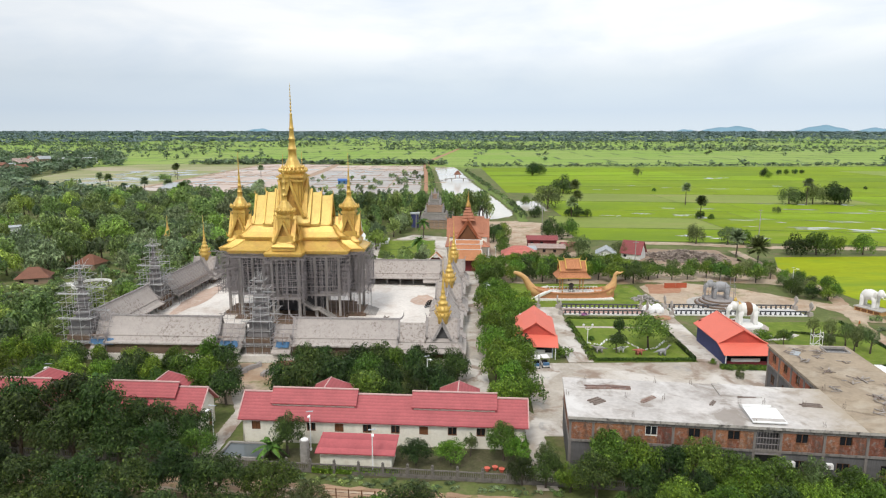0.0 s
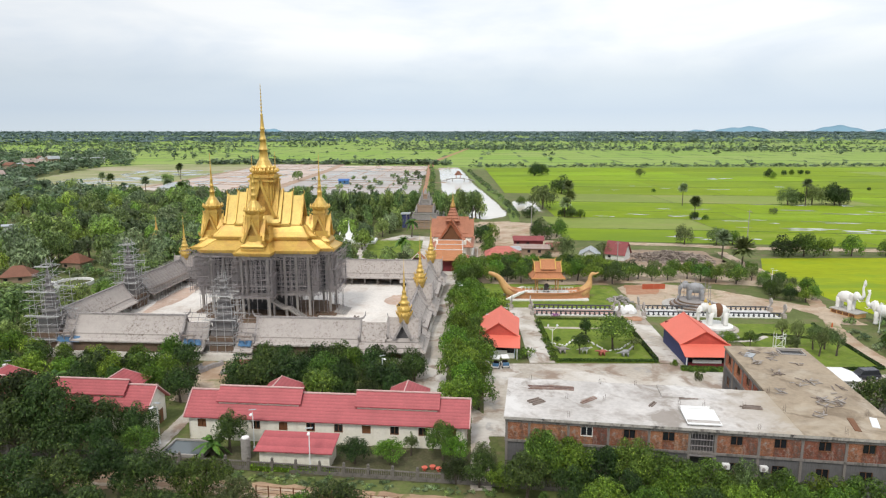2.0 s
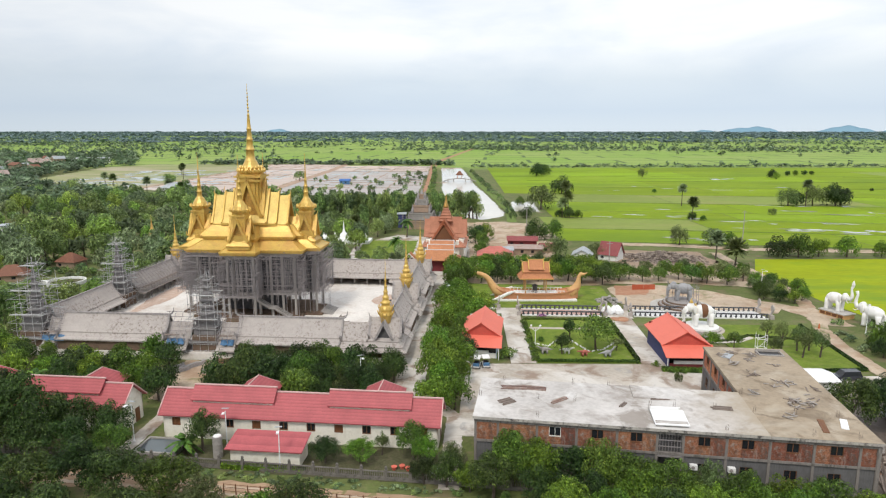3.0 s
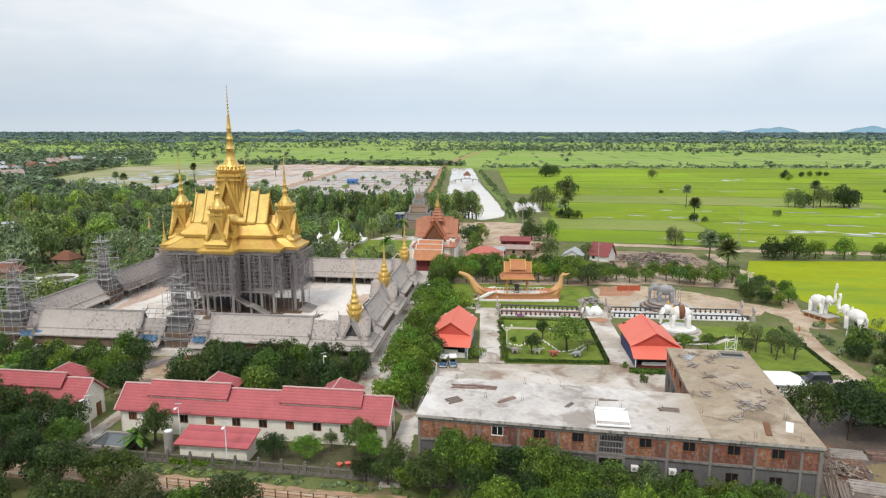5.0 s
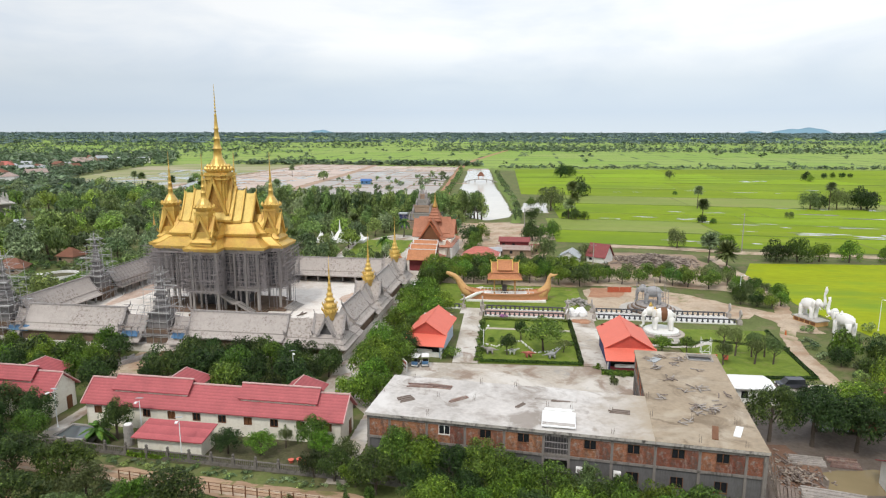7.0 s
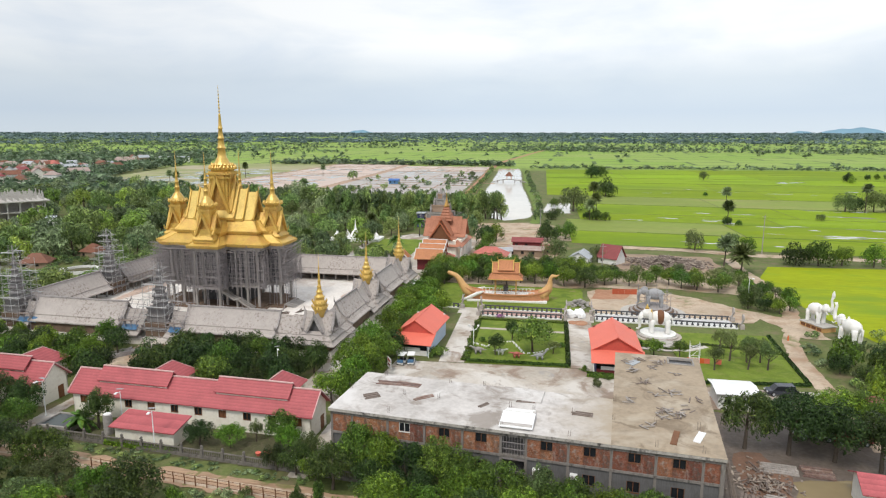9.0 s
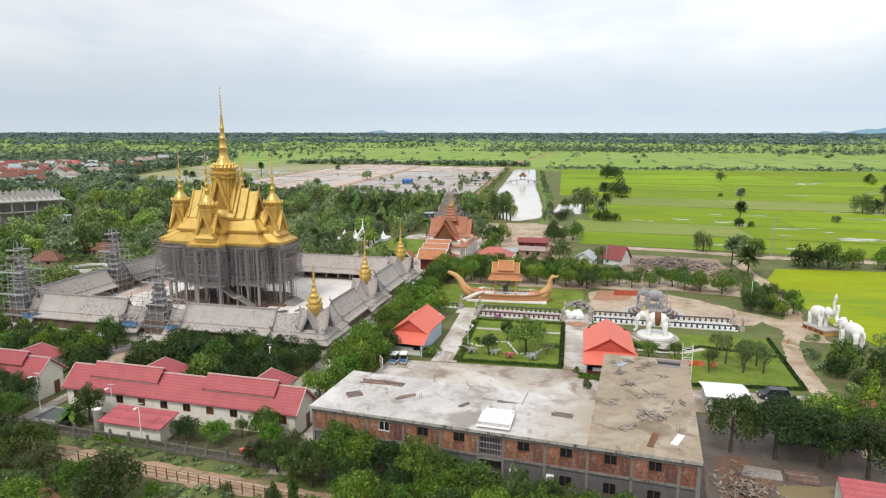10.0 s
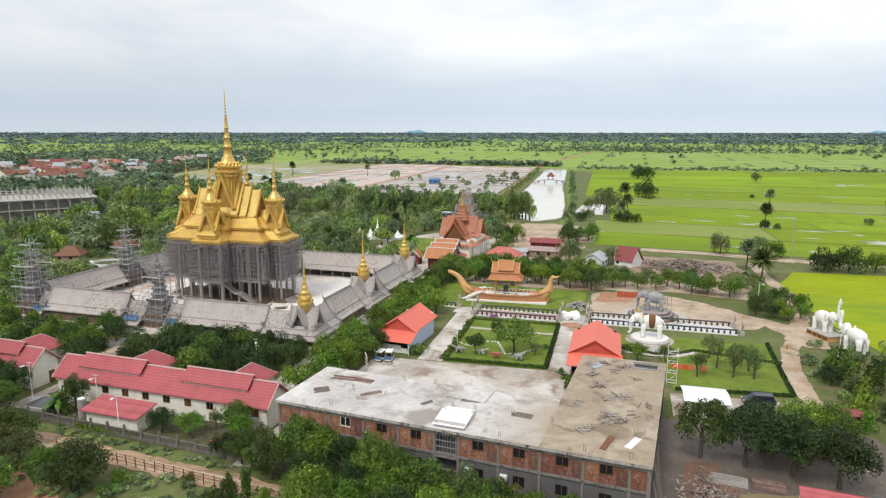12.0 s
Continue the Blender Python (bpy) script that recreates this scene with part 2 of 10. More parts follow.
def lay_bricks(m):
    """Courses of bricks with pale joints over a wall material."""
    n, l = m.node_tree.nodes, m.node_tree.links
    b = n["Principled BSDF"]
    old = b.inputs["Base Color"].links[0].from_socket
    tc, sp, ad, cb, br = (n.new("ShaderNode" + k) for k in ("TexCoord", "SeparateXYZ", "Math", "CombineXYZ", "TexBrick"))
    l.new(tc.outputs["Object"], sp.inputs[0]), l.new(sp.outputs["X"], ad.inputs[0]), l.new(sp.outputs["Y"], ad.inputs[1])
    l.new(ad.outputs[0], cb.inputs["X"]), l.new(sp.outputs["Z"], cb.inputs["Y"]), l.new(cb.outputs[0], br.inputs["Vector"])
    br.inputs["Scale"].default_value, br.inputs["Brick Width"].default_value, br.inputs["Row Height"].default_value, br.inputs["Mortar Size"].default_value = 1.0, 0.24, 0.10, 0.012
    br.inputs["Color1"].default_value, br.inputs["Color2"].default_value, br.inputs["Mortar"].default_value = (1.25, 1.1, 1.05, 1), (0.7, 0.68, 0.66, 1), (1.35, 1.6, 1.7, 1)
    mx = n.new("ShaderNodeMix")
    mx.data_type, mx.blend_type = "RGBA", "MULTIPLY"
    mx.inputs["Factor"].default_value = 1.0
    l.new(old, mx.inputs["A"]), l.new(br.outputs["Color"], mx.inputs["B"]), l.new(mx.outputs["Result"], b.inputs["Base Color"])


lay_bricks(MORTAR), lay_bricks(BRICKMAT)


def clustered(m, scale, lo, hi):
    """Lets a material's dark specks stand in clusters, with clean stretches between."""
    n, l = m.node_tree.nodes, m.node_tree.links
    mx = [k for k in n if k.bl_idname == "ShaderNodeMix"][0]
    old = mx.inputs["Factor"].links[0].from_socket
    tc, nz, r, mu = n.new("ShaderNodeTexCoord"), n.new("ShaderNodeTexNoise"), n.new("ShaderNodeMapRange"), n.new("ShaderNodeMath")
    nz.inputs["Scale"].default_value, nz.inputs["Detail"].default_value = scale, 3
    r.inputs["From Min"].default_value, r.inputs["From Max"].default_value = lo, hi
    mu.operation = "MULTIPLY"
    l.new(tc.outputs["Object"], nz.inputs["Vector"]), l.new(nz.outputs["Fac"], r.inputs["Value"])
    l.new(old, mu.inputs[0]), l.new(r.outputs[0], mu.inputs[1]), l.new(mu.outputs[0], mx.inputs["Factor"])


clustered(GREY_ROOF, 0.16, 0.38, 0.60)


def weathered(m, colour, scale, lo, hi, amount, shift=0.0, stretch=(1, 1, 1)):
    """Broad soft-edged stains with a shape of their own over a material."""
    n, l = m.node_tree.nodes, m.node_tree.links
    b = n["Principled BSDF"]
    old = b.inputs["Base Color"].links[0].from_socket
    tc, mp, nz, r, mx = (n.new("ShaderNode" + k) for k in ("TexCoord", "Mapping", "TexNoise", "MapRange", "Mix"))
    mp.inputs["Location"].default_value, mp.inputs["Scale"].default_value = (shift, shift * 1.7, 0), stretch
    nz.inputs["Scale"].default_value, nz.inputs["Detail"].default_value, nz.inputs["Roughness"].default_value, nz.inputs["Distortion"].default_value = scale, 7, 0.62, 0.6
    r.inputs["From Min"].default_value, r.inputs["From Max"].default_value, r.inputs["To Max"].default_value = lo, hi, amount
    mx.data_type = "RGBA"
    mx.inputs["B"].default_value = (*colour, 1)
    l.new(tc.outputs["Object"], mp.inputs["Vector"]), l.new(mp.outputs[0], nz.inputs["Vector"]), l.new(nz.outputs["Fac"], r.inputs["Value"])
    l.new(r.outputs[0], mx.inputs["Factor"]), l.new(old, mx.inputs["A"]), l.new(mx.outputs["Result"], b.inputs["Base Color"])


weathered(GOLD, (0.56, 0.30, 0.095), 0.16, 0.50, 0.66, 0.6, 3.0)
weathered(GOLD, (0.36, 0.21, 0.07), 0.7, 0.60, 0.70, 0.4, 8.0, (1, 1, 0.5))
weathered(GOLD_PALE, (0.45, 0.29, 0.08), 0.5, 0.58, 0.70, 0.5, 6.0, (1, 1, 0.4))
weathered(PAVE, (0.60, 0.57, 0.53), 0.10, 0.47, 0.58, 0.95, 3.0)
weathered(PAVE, (0.25, 0.18, 0.135), 0.16, 0.52, 0.62, 0.85, 11.0)
weathered(PAVE, (0.30, 0.30, 0.30), 0.30, 0.58, 0.66, 0.5, 23.0)
weathered(SLAB_WHITE, (0.66, 0.645, 0.63), 0.12, 0.5, 0.62, 0.8, 5.0)
weathered(SLAB_WHITE, (0.27, 0.235, 0.205), 0.22, 0.54, 0.64, 0.8, 17.0)


def dusted(m, colour, x0, x1):
    """Dust that thickens along local x, with a ragged front."""
    n, l = m.node_tree.nodes, m.node_tree.links
    b = n["Principled BSDF"]
    old = b.inputs["Base Color"].links[0].from_socket
    tc, sp, nz, ma, r, mx = (n.new("ShaderNode" + k) for k in ("TexCoord", "SeparateXYZ", "TexNoise", "Math", "MapRange", "Mix"))
    nz.inputs["Scale"].default_value, nz.inputs["Detail"].default_value, nz.inputs["Roughness"].default_value = 0.3, 7, 0.65
    ma.operation = "MULTIPLY_ADD"
    ma.inputs[1].default_value = 16.0
    r.inputs["From Min"].default_value, r.inputs["From Max"].default_value = x0 + 8, x1 + 8
    mx.data_type = "RGBA"
    mx.inputs["B"].default_value = (*colour, 1)
    l.new(tc.outputs["Object"], sp.inputs[0]), l.new(tc.outputs["Object"], nz.inputs["Vector"])
    l.new(nz.outputs["Fac"], ma.inputs[0]), l.new(sp.outputs["X"], ma.inputs[2]), l.new(ma.outputs[0], r.inputs["Value"])
    l.new(r.outputs[0], mx.inputs["Factor"]), l.new(old, mx.inputs["A"]), l.new(mx.outputs["Result"], b.inputs["Base Color"])


dusted(SLAB_WHITE, (0.385, 0.325, 0.25), 26.0, 36.0)
weathered(SLAB_BROWN, (0.45, 0.39, 0.31), 0.14, 0.5, 0.62, 0.7, 9.0)
weathered(SLAB_BROWN, (0.19, 0.145, 0.10), 0.22, 0.54, 0.64, 0.8, 29.0)
weathered(COURT, (0.46, 0.36, 0.29), 0.09, 0.56, 0.68, 0.6, 7.0)
weathered(MORTAR, (0.34, 0.30, 0.26), 0.9, 0.55, 0.66, 0.8, 41.0, (1, 1, 0.5))
weathered(MORTAR, (0.09, 0.075, 0.065), 0.7, 0.52, 0.64, 0.85, 13.0, (1, 1, 0.45))
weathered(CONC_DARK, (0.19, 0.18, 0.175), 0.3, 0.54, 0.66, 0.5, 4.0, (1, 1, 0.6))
PALE_STEEL = mat("bleached_tube", (0.46, 0.46, 0.46), 0.15, 0.55, 0.8, 8.0, (0.30, 0.26, 0.23), 0.4, 0.0, metal=0.15)
SPIRE_CEMENT = mat("dark_spire_cement", (0.21, 0.20, 0.20), 0.2, 0.9, 0.7, 5.0, (0.12, 0.11, 0.10), 0.5, 0.3)
STEEL = mat("galvanised_tube", (0.285, 0.262, 0.265), 0.18, 0.55, 0.8, 8.0, (0.24, 0.17, 0.13), 0.45, 0.0, metal=0.15)
TILE_RED = tile_mat("red_roof_tile", (0.43, 0.105, 0.115), 0.42, (0.36, 0.092, 0.10))
TILE_ORANGE = tile_mat("orange_roof_tile", (0.53, 0.225, 0.105), 0.25, (0.41, 0.155, 0.07))
TILE_SALMON = tile_mat("salmon_roof_tile", (0.47, 0.205, 0.125), 0.25, (0.36, 0.15, 0.09))
TILE_BROWN = tile_mat("old_roof_tile", (0.22, 0.095, 0.06), 0.25, (0.18, 0.08, 0.05))
RED_PAINT = mat("deep_red_paint", (0.52, 0.095, 0.07), 0.1, 0.55, 0.5, 4.0, (0.40, 0.08, 0.06), 0.4, 0.05)
SALMON = mat("salmon_metal_roof", (0.70, 0.165, 0.115), 0.06, 0.5, 0.3, 3.0, (0.66, 0.16, 0.11), 0.4, 0.05)
RED_SHEET = tile_mat("faded_red_sheet", (0.27, 0.072, 0.075), 0.5, (0.24, 0.07, 0.06))
PINK_SHEET = tile_mat("faded_pink_sheet", (0.52, 0.16, 0.13), 0.5, (0.4, 0.18, 0.15))
TIN = tile_mat("rusty_tin", (0.38, 0.30, 0.27), 0.5, (0.32, 0.12, 0.06))
GREYTIN = tile_mat("grey_tin", (0.42, 0.45, 0.48), 0.5, (0.30, 0.30, 0.30))
WALL_CREAM = mat("cream_plaster", (0.80, 0.765, 0.68), 0.06, 0.85, 0.5, 4.0, (0.52, 0.46, 0.36), 0.35, 0.1)
WALL_WHITE = mat("white_plaster", (0.76, 0.76, 0.74), 0.06, 0.85, 0.5, 4.0, (0.5, 0.48, 0.44), 0.35, 0.1)
WALL_BLUE = mat("blue_boards", (0.055, 0.065, 0.17), 0.15, 0.7, 0.8, 6.0, (0.04, 0.04, 0.08), 0.4, 0.1)
WALL_MAROON = mat("maroon_boards", (0.16, 0.03, 0.035), 0.2, 0.7, 0.8, 6.0, (0.08, 0.02, 0.02), 0.4, 0.1)
TERRA = mat("terracotta_boards", (0.40, 0.13, 0.06), 0.15, 0.75, 0.8, 6.0, (0.25, 0.08, 0.04), 0.4, 0.2)
# dark glass; also flat sheets that stand in for shaded openings
GLASS_AND_SHADE = mat("dark_glass_and_shade", (0.018, 0.02, 0.024), 0.2, 0.15, 1.0, 4.0, None, 0, 0.0, spec=0.5)
WOOD_BROWN = mat("brown_frame", (0.17, 0.075, 0.035), 0.2, 0.6, 1.0, 8.0, None, 0, 0.1)
WHITE = mat("white_paint", (0.80, 0.80, 0.79), 0.05, 0.6, 0.6, 5.0, (0.6, 0.58, 0.54), 0.3, 0.05)
STATUE_WHITE = mat("white_statue_paint", (0.80, 0.79, 0.77), 0.05, 0.6, 0.5, 5.0, (0.60, 0.57, 0.52), 0.35, 0.1)
STATUE_GREY = mat("grey_statue_cement", (0.33, 0.33, 0.34), 0.14, 0.8, 0.6, 5.0, (0.18, 0.18, 0.18), 0.5, 0.2)
SHEET_WHITE = mat("white_metal_sheet", (0.82, 0.83, 0.84), 0.03, 0.4, 0.5, 4.0, (0.68, 0.68, 0.68), 0.3, 0.03)
TARP = mat("blue_tarpaulin", (0.07, 0.17, 0.31), 0.2, 0.5, 0.8, 5.0, (0.2, 0.25, 0.3), 0.4, 0.2)
BOAT = mat("terracotta_hull", (0.52, 0.245, 0.125), 0.1, 0.6, 0.5, 4.0, (0.35, 0.13, 0.05), 0.4, 0.1)
BOAT_TAN = mat("ochre_prow", (0.58, 0.345, 0.145), 0.14, 0.55, 0.5, 4.0, (0.40, 0.18, 0.06), 0.5, 0.1)
COURT_STAIN = mat("earth_stained_slab", (0.50, 0.37, 0.30), 0.2, 0.95, 0.3, 3.0, (0.60, 0.53, 0.47), 0.8, 0.2)
RED_EARTH = mat("red_earth", (0.37, 0.195, 0.12), 0.18, 0.95, 0.3, 3.0, (0.46, 0.30, 0.20), 0.5, 0.4)
SAND = mat("sandy_track", (0.46, 0.37, 0.28), 0.2, 0.95, 0.15, 2.0, (0.31, 0.215, 0.14), 0.7, 0.3)
# dark weedy soil with the yard's shade worked into its colour
SHADE_SOIL = mat("weedy_soil_with_shade", (0.085, 0.085, 0.042), 0.35, 0.95, 0.5, 4.0, (0.14, 0.115, 0.075), 0.7, 0.4)
RED_MUD = mat("wet_red_mud", (0.19, 0.11, 0.075), 0.25, 0.8, 0.3, 3.0, (0.12, 0.085, 0.065), 0.7, 0.3)
EDGE_STAIN = mat("mould_streaked_edge", (0.40, 0.37, 0.34), 0.2, 0.9, 0.9, 5.0, (0.055, 0.05, 0.045), 0.95, 0.3, stretch=(0.7, 0.7, 0.5))
MUD_PALE = mat("dry_mud", (0.40, 0.285, 0.21), 0.2, 0.9, 0.1, 2.0, (0.30, 0.22, 0.16), 0.6, 0.3)
MUD = mat("bare_mud", (0.30, 0.22, 0.16), 0.2, 0.9, 0.1, 2.0, (0.19, 0.155, 0.11), 0.6, 0.3)
WETCONC = mat("wet_concrete", (0.135, 0.108, 0.09), 0.3, 0.65, 0.25, 2.0, (0.10, 0.075, 0.055), 0.85, 0.1, spec=0.5)
RUSTY = mat("rusty_steel", (0.23, 0.15, 0.125), 0.3, 0.8, 0.8, 6.0, (0.30, 0.27, 0.25), 0.6, 0.2, per_object=0.3)
TIMBER = mat("grey_timber", (0.25, 0.205, 0.175), 0.25, 0.9, 0.8, 6.0, (0.12, 0.09, 0.07), 0.5, 0.2, per_island=0.45)
BARK = mat("bark", (0.105, 0.085, 0.068), 0.25, 0.95, 1.5, 9.0, (0.08, 0.065, 0.05), 0.5, 0.5)
LAWN = mat("mown_lawn", (0.155, 0.215, 0.034), 0.25, 0.95, 0.30, 6.0, (0.21, 0.235, 0.075), 0.6, 0.5, spec=0.1)
PADDY = mat("young_rice", (0.205, 0.300, 0.014), 0.2, 0.9, 0.03, 0.6, (0.235, 0.32, 0.055), 0.55, 0.3, per_object=0.16, spec=0.1, stretch=(0.35, 1, 1))
PADDY_YELLOW = mat("ripening_rice", (0.270, 0.325, 0.012), 0.16, 0.9, 0.05, 0.7, (0.16, 0.28, 0.028), 0.65, 0.3, spec=0.1, stretch=(0.4, 1, 1))
PADDY_DULL = mat("weedy_field", (0.205, 0.27, 0.05), 0.18, 0.9, 0.03, 0.6, (0.25, 0.26, 0.09), 0.5, 0.3, per_object=0.12, stretch=(0.4, 1, 1))
FENCE_GREY = mat("mossy_concrete", (0.17, 0.155, 0.14), 0.25, 0.95, 0.6, 5.0, (0.075, 0.07, 0.06), 0.6, 0.4)
BUND = mat("grass_bund", (0.14, 0.21, 0.045), 0.3, 0.95, 0.2, 2.0, (0.20, 0.17, 0.08), 0.5, 0.4)
WATER_MILK = water_mat("silty_pond", (0.62, 0.58, 0.50), 0.12)
WATER_FIELD = water_mat("flooded_field", (0.45, 0.46, 0.40), 0.10)
WATER_DARK = water_mat("dark_basin", (0.10, 0.12, 0.13), 0.08)
SALT = mat("flooded_plots", (0.50, 0.395, 0.335), 0.16, 0.55, 0.012, 0.12, (0.50, 0.47, 0.45), 0.75, 0.05, spec=0.5, stretch=(0.6, 1, 1))
SALT_GREY = mat("grey_plots", (0.38, 0.35, 0.33), 0.18, 0.6, 0.015, 0.15, (0.44, 0.43, 0.42), 0.7, 0.05, spec=0.5, stretch=(0.6, 1, 1))
LEAF = leaf_mat("leaf_green", (0.040, 0.077, 0.013), (0.121, 0.202, 0.031), (0.239, 0.331, 0.046))
LEAF_DARK = leaf_mat("leaf_dark", (0.021, 0.040, 0.010), (0.060, 0.100, 0.022), (0.136, 0.196, 0.038))
LEAF_LIGHT = leaf_mat("leaf_fresh", (0.063, 0.115, 0.013), (0.175, 0.276, 0.029), (0.313, 0.414, 0.046))
LEAF_OLIVE = leaf_mat("leaf_olive", (0.068, 0.092, 0.030), (0.170, 0.218, 0.072), (0.26, 0.31, 0.12))
# greens of the joined woods: blue added for haze and sky sheen
WOOD_GREEN = leaf_mat("wood_green", (0.106, 0.156, 0.051), (0.238, 0.323, 0.092), (0.370, 0.462, 0.132), 1.5)
WOOD_GREY = leaf_mat("wood_grey_green", (0.121, 0.161, 0.081), (0.264, 0.330, 0.161), (0.370, 0.436, 0.224), 1.5)
WOOD_DARK = leaf_mat("wood_dark_green", (0.072, 0.108, 0.051), (0.161, 0.224, 0.092), (0.264, 0.330, 0.132), 1.5)
WOOD_FRESH = leaf_mat("wood_fresh_green", (0.139, 0.209, 0.042), (0.310, 0.429, 0.079), (0.475, 0.581, 0.119), 1.5)
# far leaves paled and greyed: distance haze is in the colour
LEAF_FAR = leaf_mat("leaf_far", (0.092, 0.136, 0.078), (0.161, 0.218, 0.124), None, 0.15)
weathered(LAWN, (0.10, 0.155, 0.028), 0.22, 0.5, 0.64, 0.8, 3.0)
weathered(LAWN, (0.24, 0.21, 0.10), 0.35, 0.60, 0.70, 0.7, 19.0)
weathered(SAND, (0.32, 0.20, 0.125), 0.10, 0.50, 0.64, 0.75, 5.0)
weathered(SAND, (0.15, 0.17, 0.055), 0.16, 0.57, 0.66, 0.8, 31.0)
MARSH = mat("wet_marsh", (0.24, 0.27, 0.10), 0.2, 0.8, 0.03, 0.5, (0.34, 0.29, 0.19), 0.8, 0.3, stretch=(0.4, 1, 1))
weathered(MARSH, (0.40, 0.34, 0.26), 0.016, 0.47, 0.62, 0.85, 3.0, (0.5, 1, 1))
weathered(PADDY, (0.135, 0.215, 0.024), 0.022, 0.46, 0.64, 0.75, 4.0, (0.35, 1, 1))
weathered(PADDY, (0.27, 0.31, 0.05), 0.05, 0.56, 0.70, 0.6, 14.0, (0.25, 1, 1))
weathered(PADDY_DULL, (0.29, 0.27, 0.10), 0.03, 0.5, 0.66, 0.7, 9.0, (0.3, 1, 1))
weathered(PADDY_YELLOW, (0.15, 0.25, 0.03), 0.05, 0.5, 0.64, 0.7, 2.0, (0.3, 1, 1))
# dark cement of the rails; inside the tower it stands for shade
RAIL_AND_SHADE = mat("dark_cement", (0.075, 0.078, 0.085), 0.25, 0.8, 0.8, 6.0, (0.16, 0.16, 0.16), 0.5, 0.2)
RIDGE_PINK = mat("pale_ridge_tile", (0.60, 0.40, 0.38), 0.1, 0.7, 0.8, 6.0, (0.45, 0.25, 0.24), 0.5, 0.1)
DIRT = mat("rutted_dirt", (0.37, 0.25, 0.165), 0.3, 0.95, 0.3, 2.5, (0.21, 0.125, 0.075), 0.75, 0.3, stretch=(0.25, 1.4, 1))
weathered(DIRT, (0.15, 0.16, 0.05), 0.4, 0.58, 0.66, 0.8, 6.0)
# hills and skyline woods carry the haze as blue in their base colour
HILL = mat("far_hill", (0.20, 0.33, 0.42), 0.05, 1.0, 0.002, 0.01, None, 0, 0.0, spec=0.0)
WOODS_FAR = mat("hazed_far_wood", (0.150, 0.205, 0.215), 0.3, 1.0, 0.006, 0.04, (0.09, 0.15, 0.09), 0.5, 0.0, spec=0.0)


# ---- building blocks ----
def emit(name, bm, material, smooth=False):
    me = bpy.data.meshes.new(name)
    bmesh.ops.recalc_face_normals(bm, faces=bm.faces)
    if smooth:
        for f in bm.faces:
            f.smooth = True
    bm.to_mesh(me)
    bm.free()
    for mm in (material if isinstance(material, (list, tuple)) else [material]):
        me.materials.append(mm)
    return me


def part(name, bm, material, parent, label="", smooth=False):
    ob = new(name, emit(name, bm, material, smooth))
    ob.parent = parent
    return tagged(ob, label)


def thing(name, label, category, x=0, y=0, z=0, rz=0, group="", kind=""):
    ob = new(name)
    ob.matrix_world = pose(x, y, z, 0, 0, rz)
    return tagged(ob, label, category, group, kind)


def structure(name, bm, material, label, category="", smooth=False, m=None, kind="structure"):
    ob = new(name, emit(name, bm, material, smooth))
    if m is not None:
        ob.matrix_world = m
    return tagged(ob, label, category or name.split("_")[0], "", kind)


def box(bm, x0, y0, z0, x1, y1, z1, m=None):
    vs = [bm.verts.new((x, y, z)) for z in (z0, z1) for x, y in ((x0, y0), (x1, y0), (x1, y1), (x0, y1))]
    for q in ((3, 2, 1, 0), (4, 5, 6, 7), (0, 1, 5, 4), (1, 2, 6, 5), (2, 3, 7, 6), (3, 0, 4, 7)):
        bm.faces.new([vs[i] for i in q])
    if m is not None:
        bmesh.ops.transform(bm, matrix=m, verts=vs)
    return bm


def bar(bm, a, b, r=0.05, n=4):
    """A straight rod from a to b."""
    a, b = Vector(a), Vector(b)
    d = (b - a).normalized()
    u = d.orthogonal().normalized()
    w = d.cross(u)
    rings = [[bm.verts.new(p + (u * math.cos(6.2832 * i / n) + w * math.sin(6.2832 * i / n)) * r) for i in range(n)] for p in (a, b)]
    for i in range(n):
        bm.faces.new((rings[0][i], rings[0][(i + 1) % n], rings[1][(i + 1) % n], rings[1][i]))
    bm.faces.new(rings[0][::-1]), bm.faces.new(rings[1])
    return bm


def loft(bm, rings, closed=True, cap=True):
    """Skin over rings of points with the same count."""
    rs = [[bm.verts.new(p) for p in r] for r in rings]
    n = len(rs[0])
    for a, b in zip(rs, rs[1:]):
        for i in range(n if closed else n - 1):
            j = (i + 1) % n
            bm.faces.new((a[i], a[j], b[j], b[i]))
    if cap and closed:
        bm.faces.new(rs[0][::-1]), bm.faces.new(rs[-1])
    return bm


def lathe(bm, profile, n=16, cx=0, cy=0, turn=0.0, square=0.0):
    rings = []
    for r, z in profile:
        ring = []
        for i in range(n):
            a = 6.28319 * i / n + turn
            k = 1.0 / max(abs(math.cos(a - turn)), abs(math.sin(a - turn))) if square else 1.0
            k = 1 + (k - 1) * square
            ring.append((cx + r * k * math.cos(a), cy + r * k * math.sin(a), z))
        rings.append(ring)
    return loft(bm, rings)


def prism(bm, poly, z0, z1):
    return loft(bm, [[(x, y, z0) for x, y in poly], [(x, y, z1) for x, y in poly]])


def rect(x0, y0, x1, y1):
    return [(x0, y0), (x1, y0), (x1, y1), (x0, y1)]


def sheet(bm, poly, z):
    bm.faces.new([bm.verts.new((x, y, z)) for x, y in poly])
    return bm


